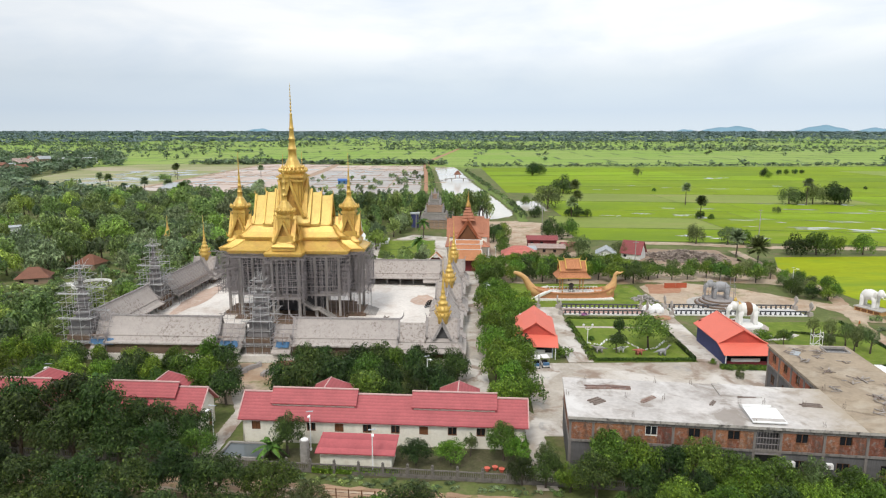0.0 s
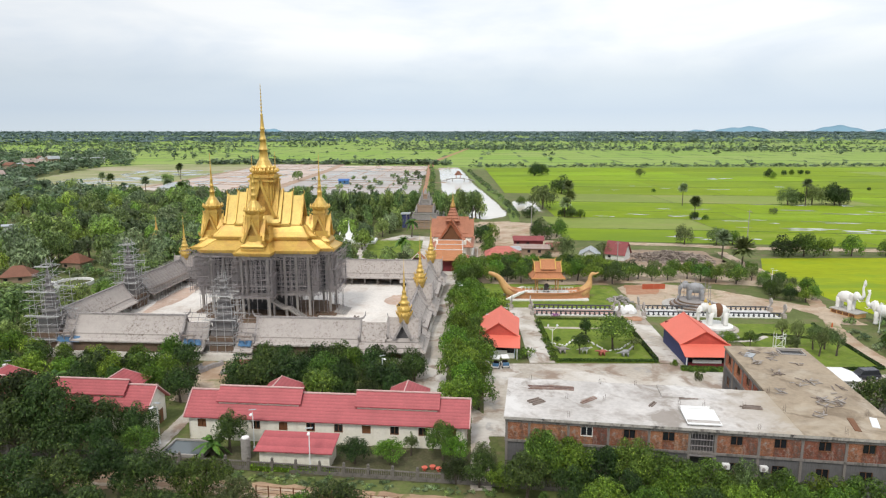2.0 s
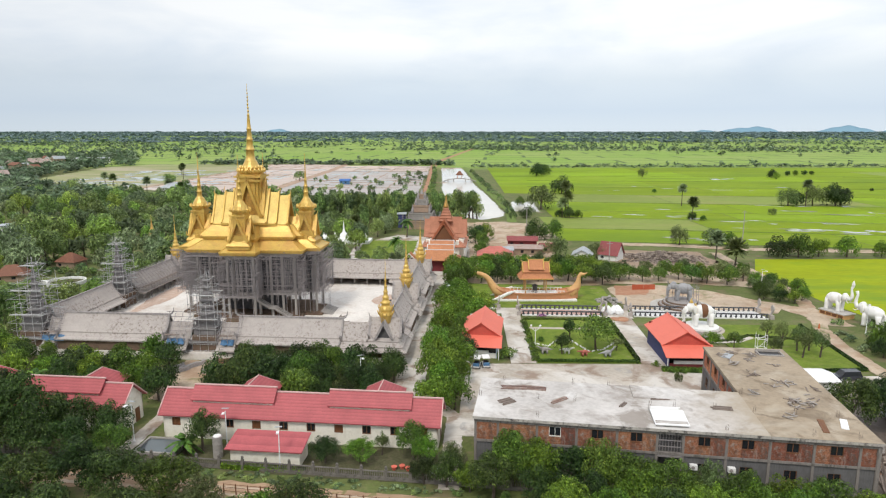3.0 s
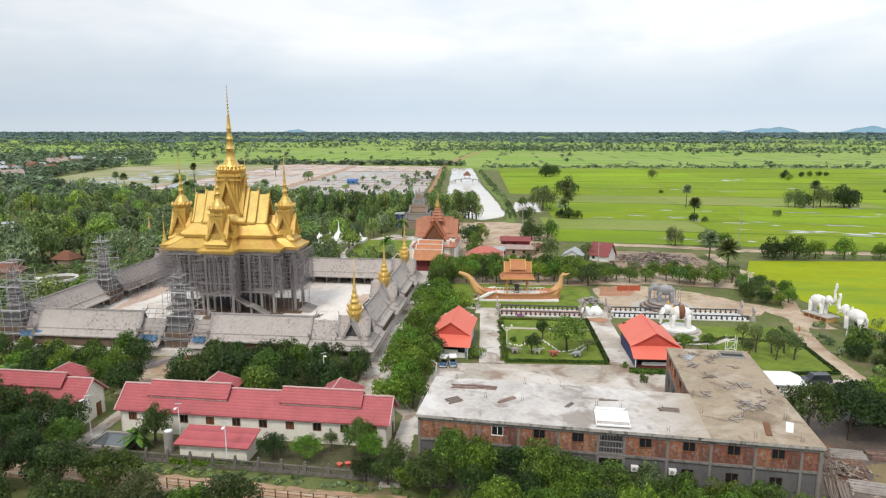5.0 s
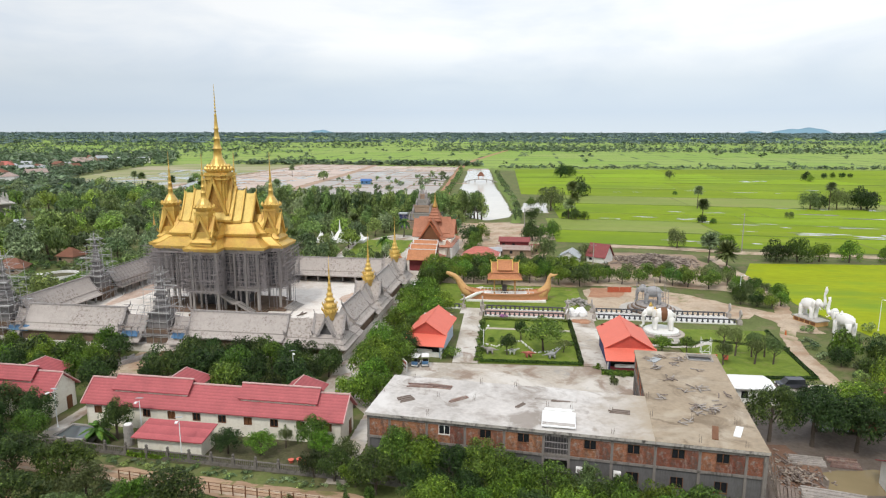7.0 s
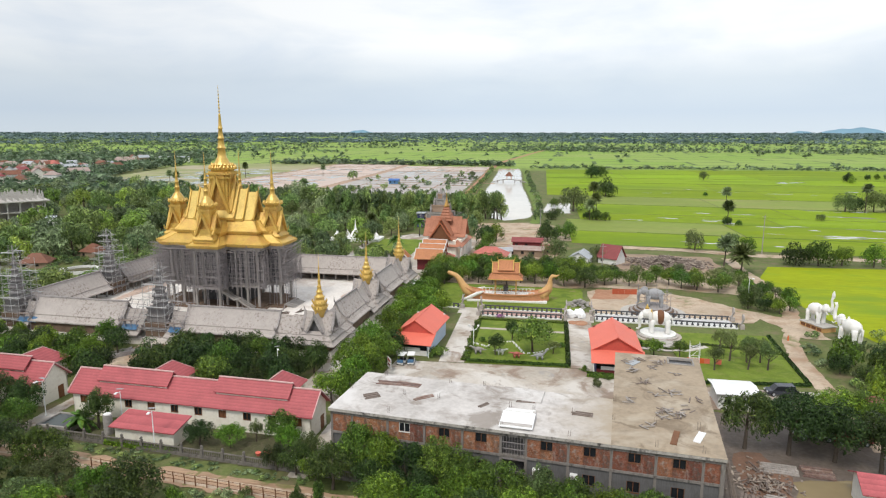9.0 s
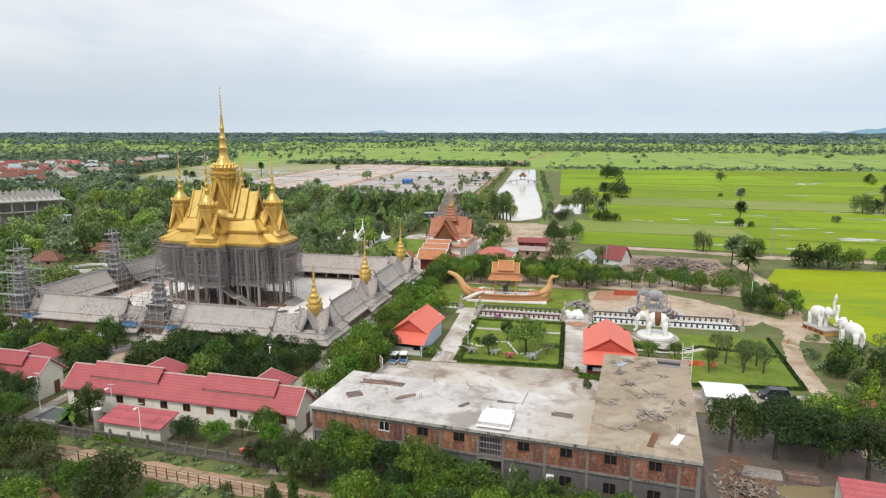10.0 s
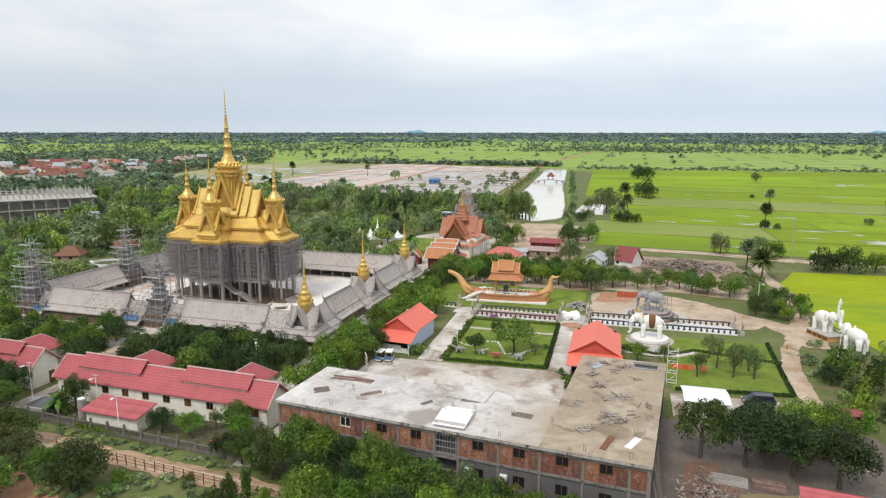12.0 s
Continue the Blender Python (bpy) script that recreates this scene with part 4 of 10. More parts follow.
def pediment(bm, half, z0, z1, d, m, fat=0.34, depth=1.6):
    """A steep gable facing -y at distance d from the middle: recessed face (slot 0), raised barge boards and its roof (slot 1)."""
    vs0, f0 = len(bm.verts), len(bm.faces)
    tri = [(-half * 0.92, z0), (half * 0.92, z0), (0, z1 - 0.25)]
    loft(bm, [[(x, -d + 0.62, z) for x, z in tri], [(x, -d + 1.1, z) for x, z in tri]])
    f1 = len(bm.faces)
    for s in (-1, 1):
        n = 6
        rings, roof = [], []
        for i in range(n + 1):
            t = i / n
            x, z = s * half * 1.06 * (1 - t), z0 - 0.15 + (z1 + 0.25 - z0) * (t - 0.035 * math.sin(3.14159 * t))
            rings.append([(x - s * fat * 0.9, -d - 0.1, z - 0.1), (x + s * fat * 0.35, -d - 0.1, z + fat * 0.6), (x + s * fat * 0.35, -d + 0.35, z + fat * 0.6), (x - s * fat * 0.9, -d + 0.35, z - 0.1)])
            roof.append([(x, -d + 0.3, z - 0.05), (x, -d + 0.3 + depth, z - 0.05), (x * 0.9, -d + 0.3 + depth, z - 0.3), (x * 0.9, -d + 0.3, z - 0.3)])
        loft(bm, rings), loft(bm, roof)
        tube(bm, [(s * half * 1.04, -d + 0.1, z0 - 0.1), (s * half * 1.22, -d, z0 + 0.05), (s * half * 1.34, -d - 0.05, z0 + 0.45), (s * half * 1.30, -d - 0.1, z0 + 1.0)], [0.13, 0.12, 0.09, 0.02], 5)
        for i in range(1, 5):                    # leaf points along the barge board
            t = i / 5
            x, z = s * half * 1.06 * (1 - t), z0 - 0.15 + (z1 + 0.25 - z0) * (t - 0.035 * math.sin(3.14159 * t)) + fat * 0.5
            tube(bm, [(x, -d + 0.1, z), (x + s * fat * 0.5, -d + 0.1, z + fat * 0.6), (x + s * fat * 0.35, -d + 0.1, z + fat * 1.3)], [fat * 0.3, fat * 0.22, 0.01], 4)
    bar(bm, (0, -d + 0.05, z1 + 0.2), (0, -d - 0.2, z1 + 1.0), 0.08)
    bm.verts.ensure_lookup_table(), bm.faces.ensure_lookup_table()
    for f in bm.faces[f1:]:
        f.material_index = 1
    bmesh.ops.transform(bm, matrix=m, verts=bm.verts[vs0:])
    return bm


def flared_roof(bm, poly0, z0, poly1, z1, lip=0.45, rib=0.10):
    """Hollow skirt roof from an eave outline up to a smaller one, with a fascia."""
    mixp = lambda t: [(a[0] + (b[0] - a[0]) * t, a[1] + (b[1] - a[1]) * t) for a, b in zip(poly0, poly1)]
    rings = []
    for t, k in ((0.06, -lip), (0.02, -lip * 0.5), (0, -lip * 0.45), (0, 0), (0.10, 0.05), (0.55, 0.46), (1, 1)):
        z = z0 + (k if k <= 0 else k * (z1 - z0))
        rings.append([(x, y, z) for x, y in mixp(t)])
    loft(bm, rings)
    for i in range(len(poly0)):
        pts = [r_[i] for r_ in rings[3:]]
        for a_, c_ in zip(pts, pts[1:]):
            bar(bm, a_, c_, rib)
        bar(bm, rings[3][i], rings[3][(i + 1) % len(poly0)], rib * 0.8)
    return bm


def cruciform(ax, ay, bx, by, cx, cy):
    """Outline with arms: half width/reach of the arms along x (ax reach, ay half) and y (by reach, bx half), body cx, cy."""
    q = [(ax, -ay), (ax, ay), (cx, ay), (cx, cy), (bx, cy), (bx, by), (-bx, by), (-bx, cy), (-cx, cy), (-cx, ay), (-ax, ay), (-ax, -ay), (-cx, -ay), (-cx, -cy), (-bx, -cy), (-bx, -by), (bx, -by), (bx, -cy), (cx, -cy), (cx, -ay)]
    return q


tower = thing("golden_temple", "gold-painted Khmer temple tower on unfinished scaffolded columns", "temple", T_X, T_Y, 0, T_R)
b = bmesh.new()
flared_roof(b, cruciform(16.4, 4.0, 4.0, 10.9, 13.3, 7.4), 16.75, cruciform(13.2, 2.6, 2.6, 7.8, 10.4, 4.6), 18.5, 0.65, 0.15)
part("lower_roof", b, GOLD, tower, "gold-painted sweeping lower roof")
b = bmesh.new()
prism(b, cruciform(13.0, 2.5, 2.5, 7.6, 10.2, 4.4), 18.4, 19.2)
flared_roof(b, cruciform(12.2, 2.8, 3.0, 8.0, 10.7, 4.9), 19.35, cruciform(9.6, 1.9, 2.2, 4.9, 9.0, 3.1), 21.7, 0.5, 0.14)
part("upper_roof", b, GOLD, tower, "gold-painted upper skirt roof")
for s, x1, hw, ze, zr in ((1, 8.7, 2.9, 21.9, 28.2), (1, 6.3, 3.25, 22.1, 28.9), (1, 4.2, 3.6, 22.3, 29.5)):
    b = bmesh.new()
    gable_roof(b, -x1, x1, hw, ze, zr, 0.3, 0.16, 6)
    main_roof = part("gable_roof", b, GOLD_PALE, tower, "steep pale gold gable roof")
    for sx in (-1, 1):                           # raised verge along each end of the slopes
        for sy in (-1, 1):
            b = bmesh.new()
            ring = []
            for i in range(7):
                t = i / 6
                y_, z_ = sy * hw * (1 - t), ze + (zr - ze) * (t - 0.16 * t * (1 - t))
                ring.append([(sx * (x1 - 0.28), y_, z_ + 0.02), (sx * (x1 + 0.06), y_, z_ + 0.02), (sx * (x1 + 0.06), y_ + sy * 0.16, z_ + 0.24), (sx * (x1 - 0.28), y_ + sy * 0.16, z_ + 0.24)])
            loft(b, ring)
            part("verge", b, GOLD, main_roof)
    for sy in (-1, 1):
        b = bmesh.new()
        box(b, -x1 - 0.05, sy * hw - 0.14, ze - 0.42, x1 + 0.05, sy * hw + 0.14, ze + 0.06)
        part("eave_beam", b, GOLD, main_roof)
for rz_, x0_, x1_, zr_ in ((0, 8.4, 11.6, 23.4), (180, 8.4, 11.6, 23.4), (-90, 2.6, 6.6, 23.0), (90, 2.6, 6.6, 23.0)):
    b = bmesh.new()
    gable_roof(b, x0_, x1_, 2.3, 19.8, zr_, 0.3, 0.1, 3)
    box(b, x0_, -1.9, 18.6, x1_ - 0.3, 1.9, 20.3)
    part("arm_roof", b, GOLD, tower, "short gold roof joining a turret").matrix_basis = pose(0, 0, 0, 0, 0, rz_)
for sx in (-1, 1):
    b = bmesh.new()
    pediment(b, 2.7, 21.9, 28.0, 8.75, pose(0, 0, 0, 0, 0, 90 * sx), 0.3, 0.4)
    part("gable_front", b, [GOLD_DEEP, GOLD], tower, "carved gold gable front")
    for k, (x1, zr) in enumerate(((8.7, 28.2), (6.3, 28.9))):
        b = bmesh.new()
        tube(b, [(sx * x1, 0, zr), (sx * (x1 + 0.25), 0, zr + 0.6), (sx * (x1 + 0.1), 0, zr + 1.2)], [0.13, 0.1, 0.03], 5)
        part("ridge_finial", b, GOLD, tower)
part("tower_foot", prism(bmesh.new(), rect(-2.9, -2.9, 2.9, 2.9), 21.5, 23.4), GOLD, tower)
b = bmesh.new()
body = [(2.15, 2.15), (2.15, 1.6), (2.5, 1.6), (2.5, -1.6), (2.15, -1.6), (2.15, -2.15), (1.6, -2.15), (1.6, -2.5), (-1.6, -2.5), (-1.6, -2.15), (-2.15, -2.15), (-2.15, -1.6), (-2.5, -1.6), (-2.5, 1.6), (-2.15, 1.6), (-2.15, 2.15), (-1.6, 2.15), (-1.6, 2.5), (1.6, 2.5), (1.6, 2.15)]
loft(b, [[(x * k, y * k, z) for x, y in body[::-1]] for k, z in ((1.04, 23.4), (0.98, 30.5), (1.08, 31.6), (1.1, 33.0))])
part("tower_body", b, GOLD, tower, "tall redented gold tower shaft")
for zz, hw in ((31.4, 2.85), (32.3, 3.0)):
    part("moulding", prism(bmesh.new(), rect(-hw, -hw, hw, hw), zz, zz + 0.35), GOLD, tower)
for k in range(4):
    b = bmesh.new()
    pediment(b, 2.75, 23.6, 31.8, 3.3, pose(0, 0, 0, 0, 0, 90 * k), 0.36)
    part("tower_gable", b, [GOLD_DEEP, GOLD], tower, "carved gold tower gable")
b = bmesh.new()
lathe(b, [(2.5, 32.9), (2.85, 33.4), (2.95, 33.7), (2.4, 33.9), (2.1, 34.5), (1.7, 35.1), (1.3, 36.0)], 16)
for i in range(20):
    a = 6.28319 * i / 20
    for r_, z_, k_ in ((2.85, 33.5, 1.0), (2.3, 34.2, 0.8)):
        c_, s_ = math.cos(a + (0.16 if k_ < 1 else 0)), math.sin(a + (0.16 if k_ < 1 else 0))
        tube(b, [(r_ * c_, r_ * s_, z_), ((r_ + 0.16) * c_, (r_ + 0.16) * s_, z_ + 0.45 * k_), ((r_ + 0.1) * c_, (r_ + 0.1) * s_, z_ + 0.95 * k_)], [0.34 * k_, 0.3 * k_, 0.03], 5)
part("crown", b, GOLD_LEAF, tower, "gold lotus crown")
b = bmesh.new()
lathe(b, spire_profile(35.7, 52.8, 1.15), 16)
part("spire", b, GOLD_LEAF, tower, "ringed golden needle spire", True)


def turret(cx, cy):
    b = bmesh.new()
    prism(b, rect(cx - 1.95, cy - 1.95, cx + 1.95, cy + 1.95), 17.5, 20.4)
    prism(b, rect(cx - 1.35, cy - 1.35, cx + 1.35, cy + 1.35), 20.4, 25.2)
    prism(b, rect(cx - 1.6, cy - 1.6, cx + 1.6, cy + 1.6), 24.3, 24.7)
    body = part("turret", b, GOLD, tower, "small gold corner turret")
    for k in range(4):
        b = bmesh.new()
        pediment(b, 2.0, 19.1, 23.7, 2.35, pose(cx, cy, 0, 0, 0, 90 * k), 0.27, 1.2)
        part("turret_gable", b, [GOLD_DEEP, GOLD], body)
    b = bmesh.new()
    lathe(b, [(1.5, 24.9), (1.95, 25.4), (2.1, 25.8), (1.75, 25.9), (1.5, 26.5), (1.1, 27.1), (0.85, 27.6)], 12, cx, cy)
    for i in range(14):
        c_, s_ = math.cos(6.28319 * i / 14), math.sin(6.28319 * i / 14)
        tube(b, [(cx + 2.0 * c_, cy + 2.0 * s_, 25.5), (cx + 2.15 * c_, cy + 2.15 * s_, 25.9), (cx + 2.1 * c_, cy + 2.1 * s_, 26.4)], [0.3, 0.26, 0.03], 5)
    part("turret_crown", b, GOLD_LEAF, body)
    b = bmesh.new()
    lathe(b, spire_profile(27.3, 37.7, 0.68), 12, cx, cy)
    part("turret_spire", b, GOLD_LEAF, body, "slender ringed golden spire", True)
    b = bmesh.new()
    prism(b, rect(cx - 2.5, cy - 2.5, cx + 2.5, cy + 2.5), 17.3, 17.75)
    flared_roof(b, rect(cx - 2.6, cy - 2.6, cx + 2.6, cy + 2.6), 18.1, rect(cx - 2.0, cy - 2.0, cx + 2.0, cy + 2.0), 19.0, 0.25)
    part("turret_base", b, GOLD, body)


for cx, cy in ((12.4, 0), (-12.4, 0), (0, -7.7), (0, 7.7)):
    turret(cx, cy)

# unfinished storeys under the roof
b = bmesh.new()
prism(b, cruciform(15.3, 3.2, 3.2, 9.9, 12.0, 6.6), 15.2, 16.1)
part("eave_slab", b, CONC, tower, "raw concrete eave slab")
b = bmesh.new()
prism(b, cruciform(15.2, 3.2, 3.2, 9.8, 11.4, 6.7), 6.6, 7.1)
part("floor_slab", b, CONC, tower, "raw concrete floor slab")
b = bmesh.new()
prism(b, cruciform(16.2, 3.9, 3.9, 10.6, 12.3, 7.4), 0, 1.75)
prism(b, cruciform(15.6, 3.4, 3.4, 10.1, 11.8, 6.9), 1.75, 2.05)
part("plinth", b, BASE_BROWN, tower, "raw concrete plinth with brown mud stains")
# dark solid put inside so the hall reads as deep shade
b = bmesh.new()
prism(b, cruciform(12.6, 1.8, 1.8, 6.8, 9.2, 4.4), 7.1, 15.2)
part("inner_wall", b, RAIL_AND_SHADE, tower, "inner hall wall coloured dark in place of deep shade")
# same dark fill in place of the undercroft's shade
b = bmesh.new()
prism(b, rect(-6, -2.5, 6, 2.5), 2.05, 6.6)
part("undercroft_wall", b, RAIL_AND_SHADE, tower)
b = bmesh.new()
prism(b, rect(-0.23, -0.23, 0.23, 0.23), 0, 1)
col_mesh = emit("column", b, CONC)
spots = []
for x in (-14.8, -11, -8.2, -5.6, -2.9, 2.9, 5.6, 8.2, 11, 14.8):
    for y in ((-2.9, 2.9) if abs(x) > 13 else ((-9.4, -6.2, 6.2, 9.4) if abs(x) < 3 else (-6.2, 6.2))):
        spots.append((x, y))
for x, y in spots:
    o = new("column", col_mesh)
    o.parent = tower
    o.matrix_basis = Matrix.LocRotScale((x, y, 1.9), None, (1, 1, 13.4))
# stairs down to the court: south flight to the east, and an eastern flight
step_mesh = emit("step", box(bmesh.new(), 0, -1.0, -0.16, 0.42, 1.0, 0), CONC)
east_step = emit("step", box(bmesh.new(), 0, -3.0, -0.32, 0.62, 3.0, 0), CONC)
for run, mesh_, x0, y0, z0, dx, dz, n, label in (("stair", step_mesh, 1.7, -7.6, 6.6, 0.40, 0.245, 10, "raw concrete stair without rails"), ("stair", step_mesh, 6.7, -7.6, 4.15, 0.40, 0.245, 9, "raw concrete stair without rails"), ("stair", east_step, 15.6, 0, 2.0, 0.55, 0.16, 6, "raw concrete stair")):
    b = bmesh.new()
    wd = 0.7 if n > 6 else 2.6
    loft(b, [[(x0 + k * dx * n, y0 - wd, z0 - k * dz * n - d_) for d_ in (0.5, 0.16)] + [(x0 + k * dx * n, y0 + wd, z0 - k * dz * n - d_) for d_ in (0.16, 0.5)] for k in (0, 1)])
    st = part(run, b, CONC, tower, label)
    for i in range(n):
        o = new("step", mesh_)
        o.parent = st
        o.matrix_basis = pose(x0 + i * dx, y0, z0 - i * dz)
part("landing", box(bmesh.new(), 5.6, -8.7, 3.95, 6.8, -6.6, 4.2), CONC, tower, "raw concrete stair landing")
part("landing_post", box(bmesh.new(), 6.0, -7.8, 2.0, 6.4, -7.4, 3.95), CONC, tower)

# scaffolding round the tower
scaf = thing("scaffolding", "dense grey tube scaffolding around the temple columns", "scaffolding", T_X, T_Y, 1.35, T_R)
rnd = random.Random(3)
rest = bmesh.new()
outline = cruciform(15.6, 3.9, 3.9, 10.3, 12.2, 7.1)
post_mesh = emit("post", bar(bmesh.new(), (0, 0, 0), (0, 0, 1), 0.055), STEEL)
for layer, grow in ((0, 0.93), (0, 1.0), (1, 1.09)):
    pts = [(x * grow, y * (grow + (0.03 if layer else 0))) for x, y in outline]
    for (x0, y0), (x1, y1) in zip(pts, pts[1:] + pts[:1]):
        d = math.hypot(x1 - x0, y1 - y0)
        k = max(1, round(d / 1.1))
        for i in range(k):
            t = i / k
            x, y = x0 + (x1 - x0) * t, y0 + (y1 - y0) * t
            low = 5.0 if rnd.random() < 0.86 else 0.7
            o = new("post", post_mesh)
            o.parent = scaf
            o.matrix_basis = Matrix.LocRotScale((x + rnd.uniform(-0.1, 0.1), y + rnd.uniform(-0.1, 0.1), low), Euler((rnd.uniform(-0.012, 0.012), rnd.uniform(-0.012, 0.012), 0)), (1, 1, 13.4 + rnd.uniform(-0.6, 0.9) - low))
        for z in np.arange(5.6, 14.6, 1.0):
            zz = z + rnd.uniform(-0.15, 0.15)
            bar(rest, (x0, y0, zz), (x1, y1, zz + rnd.uniform(-0.1, 0.1)), 0.045)
            if rnd.random() < 0.45:
                bar(rest, (x0 * 1.02, y0 * 1.02, zz), (x1 * 1.02, y1 * 1.02, zz + 1.4), 0.04)
for i in range(420):
    x, y = rnd.choice(outline)
    t = rnd.random()
    z = rnd.uniform(5.4, 13.8)
    bar(rest, (x, y, z), (x * 1.12 + rnd.uniform(-0.6, 0.6), y * 1.14 + rnd.uniform(-0.6, 0.6), z + rnd.uniform(-0.2, 0.2)), 0.04)
for z in (5.9, 8.2, 11.0, 14.0):
    for (x0, y0), (x1, y1) in zip(outline, outline[1:] + outline[:1]):
        if rnd.random() < 0.5:
            mx, my = (x0 + x1) / 2 * 1.05, (y0 + y1) / 2 * 1.06
            dx, dy = (x1 - x0) / 2, (y1 - y0) / 2
            bar(rest, (mx - dx, my - dy, z), (mx + dx, my + dy, z), 0.16)
for i in range(330):                             # upright tubes between the posts
    (x0, y0), (x1, y1) = rnd.choice(list(zip(outline, outline[1:] + outline[:1])))
    t, g_, z = rnd.random(), rnd.choice((0.9, 0.96, 1.03, 1.1)), rnd.uniform(5.0, 7.0)
    x, y = (x0 + (x1 - x0) * t) * g_, (y0 + (y1 - y0) * t) * g_
    bar(rest, (x, y, z), (x + rnd.uniform(-0.25, 0.25), y + rnd.uniform(-0.25, 0.25), z + rnd.uniform(4.5, 8.0)), 0.045)
for i in range(620):                             # slanting and crooked tubes across the faces
    (x0, y0), (x1, y1) = rnd.choice(list(zip(outline, outline[1:] + outline[:1])))
    t, g_ = rnd.random(), rnd.uniform(0.95, 1.12)
    x, y, z = (x0 + (x1 - x0) * t) * g_, (y0 + (y1 - y0) * t) * g_, rnd.uniform(5.2, 13.0)
    d = math.hypot(x1 - x0, y1 - y0)
    k = rnd.uniform(-1.2, 1.2)
    bar(rest, (x, y, z), (x + (x1 - x0) / d * k, y + (y1 - y0) / d * k, z + rnd.uniform(0.8, 2.6)), 0.035)
# loose poles round the eave
for i in range(190):
    (x0, y0), (x1, y1) = rnd.choice(list(zip(outline, outline[1:] + outline[:1])))
    t = rnd.random()
    x, y = (x0 + (x1 - x0) * t) * 1.06, (y0 + (y1 - y0) * t) * 1.08
    bar(rest, (x, y, 14.2 + rnd.uniform(-0.4, 0.5)), (x * 1.05 + rnd.uniform(-2.2, 2.2), y * 1.08 + rnd.uniform(-0.9, 0.9), 14.4 + rnd.uniform(-0.6, 0.9)), 0.05)
tagged(part("tube_mesh", rest, STEEL, scaf, "tangle of horizontal and slanting tubes"), kind="stuff")

# court
G = pose(G_X, G_Y, 0, 0, 0, G_R)
b = bmesh.new()
prism(b, rect(-HX - 3.4, -HY - 3.4, HX + 3.4, HY + 3.4), 0, 1.3)
structure("court_floor", b, COURT, "bleached concrete temple court with red earth stains", "court", m=G)
b = bmesh.new()
poly = [(-28.3 + 2.6 * math.cos(6.283 * i / 20) * random.uniform(0.8, 1.2), 9 + 13.0 * math.sin(6.283 * i / 20) * random.uniform(0.8, 1.2)) for i in range(20)]
sheet(b, poly, 1.33)
poly = [(27.5 + 2.6 * math.cos(6.283 * i / 20) * random.uniform(0.8, 1.2), 10 + 5.0 * math.sin(6.283 * i / 20) * random.uniform(0.8, 1.2)) for i in range(20)]
sheet(b, poly, 1.34)
structure("red_earth_stain", b, COURT_STAIN, "thin red earth left on the court slab", "earth", m=G)


# gallery wings: a wall outside, columns inside, hollow ridge roof with a lower tier
def gallery_wing(x0, x1, y, flip, label, raise_ends=True):
    """A wing along local x at y; flip turns its outer side to +y. Returned in gallery space."""
    w = thing("gallery_wing", label, "gallery", group="gallery wings round the temple court")
    w.matrix_world = G @ pose(0, y, 0, 0, 0, 180 if flip else 0) if not isinstance(y, Matrix) else G @ y
    b = bmesh.new()
    gable_roof(b, x0, x1, 2.15, 4.55, 7.7, 0.22, 0.25, 6)
    part("roof", b, GREY_ROOF, w, "blotched unpainted cement roof")
    b = bmesh.new()
    for s in (-1, 1):
        loft(b, [[(x, s * 3.5, 3.45), (x, s * 2.7, 3.72), (x, s * 2.0, 4.45), (x, s * 2.0, 4.2), (x, s * 2.7, 3.5), (x, s * 3.5, 3.2)] for x in (x0, x1)])
    part("lower_roof", b, GREY_ROOF, w, "narrow lower tier of cement roof")
    b = bmesh.new()
    box(b, x0, -0.14, 7.62, x1, 0.14, 7.95)
    for x in (x0, x1):
        for s in (-1, 1):
            loft(b, [[(x - 0.16, s * yy, z), (x + 0.16, s * yy, z), (x + 0.16, s * yy, z + 0.35), (x - 0.16, s * yy, z + 0.35)] for yy, z in ((0, 7.65), (0.75, 6.1), (1.5, 5.1), (2.3, 4.5), (2.5, 4.75))])
    for x, sx in ((x0, -1), (x1, 1)):            # upturned horns at the ridge ends and the barge feet
        tube(b, [(x, 0, 7.8), (x + sx * 0.5, 0, 8.0), (x + sx * 0.85, 0, 8.5), (x + sx * 0.9, 0, 9.2)], [0.2, 0.18, 0.12, 0.03], 5)
        for s in (-1, 1):
            tube(b, [(x, s * 2.4, 4.7), (x, s * 2.85, 4.75), (x, s * 3.1, 5.15), (x, s * 3.1, 5.6)], [0.17, 0.15, 0.1, 0.03], 5)
    for s in (-1, 1):                            # kerbs across the lower tier
        for x in (x0 + 0.12, x1 - 0.12):
            loft(b, [[(x - 0.13, s * yy, z), (x + 0.13, s * yy, z), (x + 0.13, s * yy, z + 0.3), (x - 0.13, s * yy, z + 0.3)] for yy, z in ((3.6, 3.4), (2.7, 3.7), (2.1, 4.4))])
    part("ridge", b, GREY_TRIM, w, "raised cement ridge and barge boards")
    b = bmesh.new()
    box(b, x0, -3.0, 0.02, x1, -2.75, 3.3)
    box(b, x0, -3.12, 0.0, x1, -2.7, 1.4)
    part("outer_wall", b, BASE_BROWN, w, "rough brown outer wall")
    b = bmesh.new()
    box(b, x0, 1.4, 2.9, x1, 1.9, 3.4)
    part("beam", b, CONC, w)
    n = max(2, round((x1 - x0) / 3.6))
    b = bmesh.new()
    box(b, -0.2, 1.45, 1.3, 0.2, 1.85, 2.95)
    cm = emit("column", b, CONC)
    for i in range(n + 1):
        o = new("column", cm)
        o.parent = w
        o.matrix_basis = pose(x0 + 0.3 + (x1 - x0 - 0.6) * i / n, 0, 0)
    return w


lab = "unpainted grey cement gallery with a blotched hollow roof"
gallery_wing(-HX + 5.4, -7.6, -HY, False, lab)
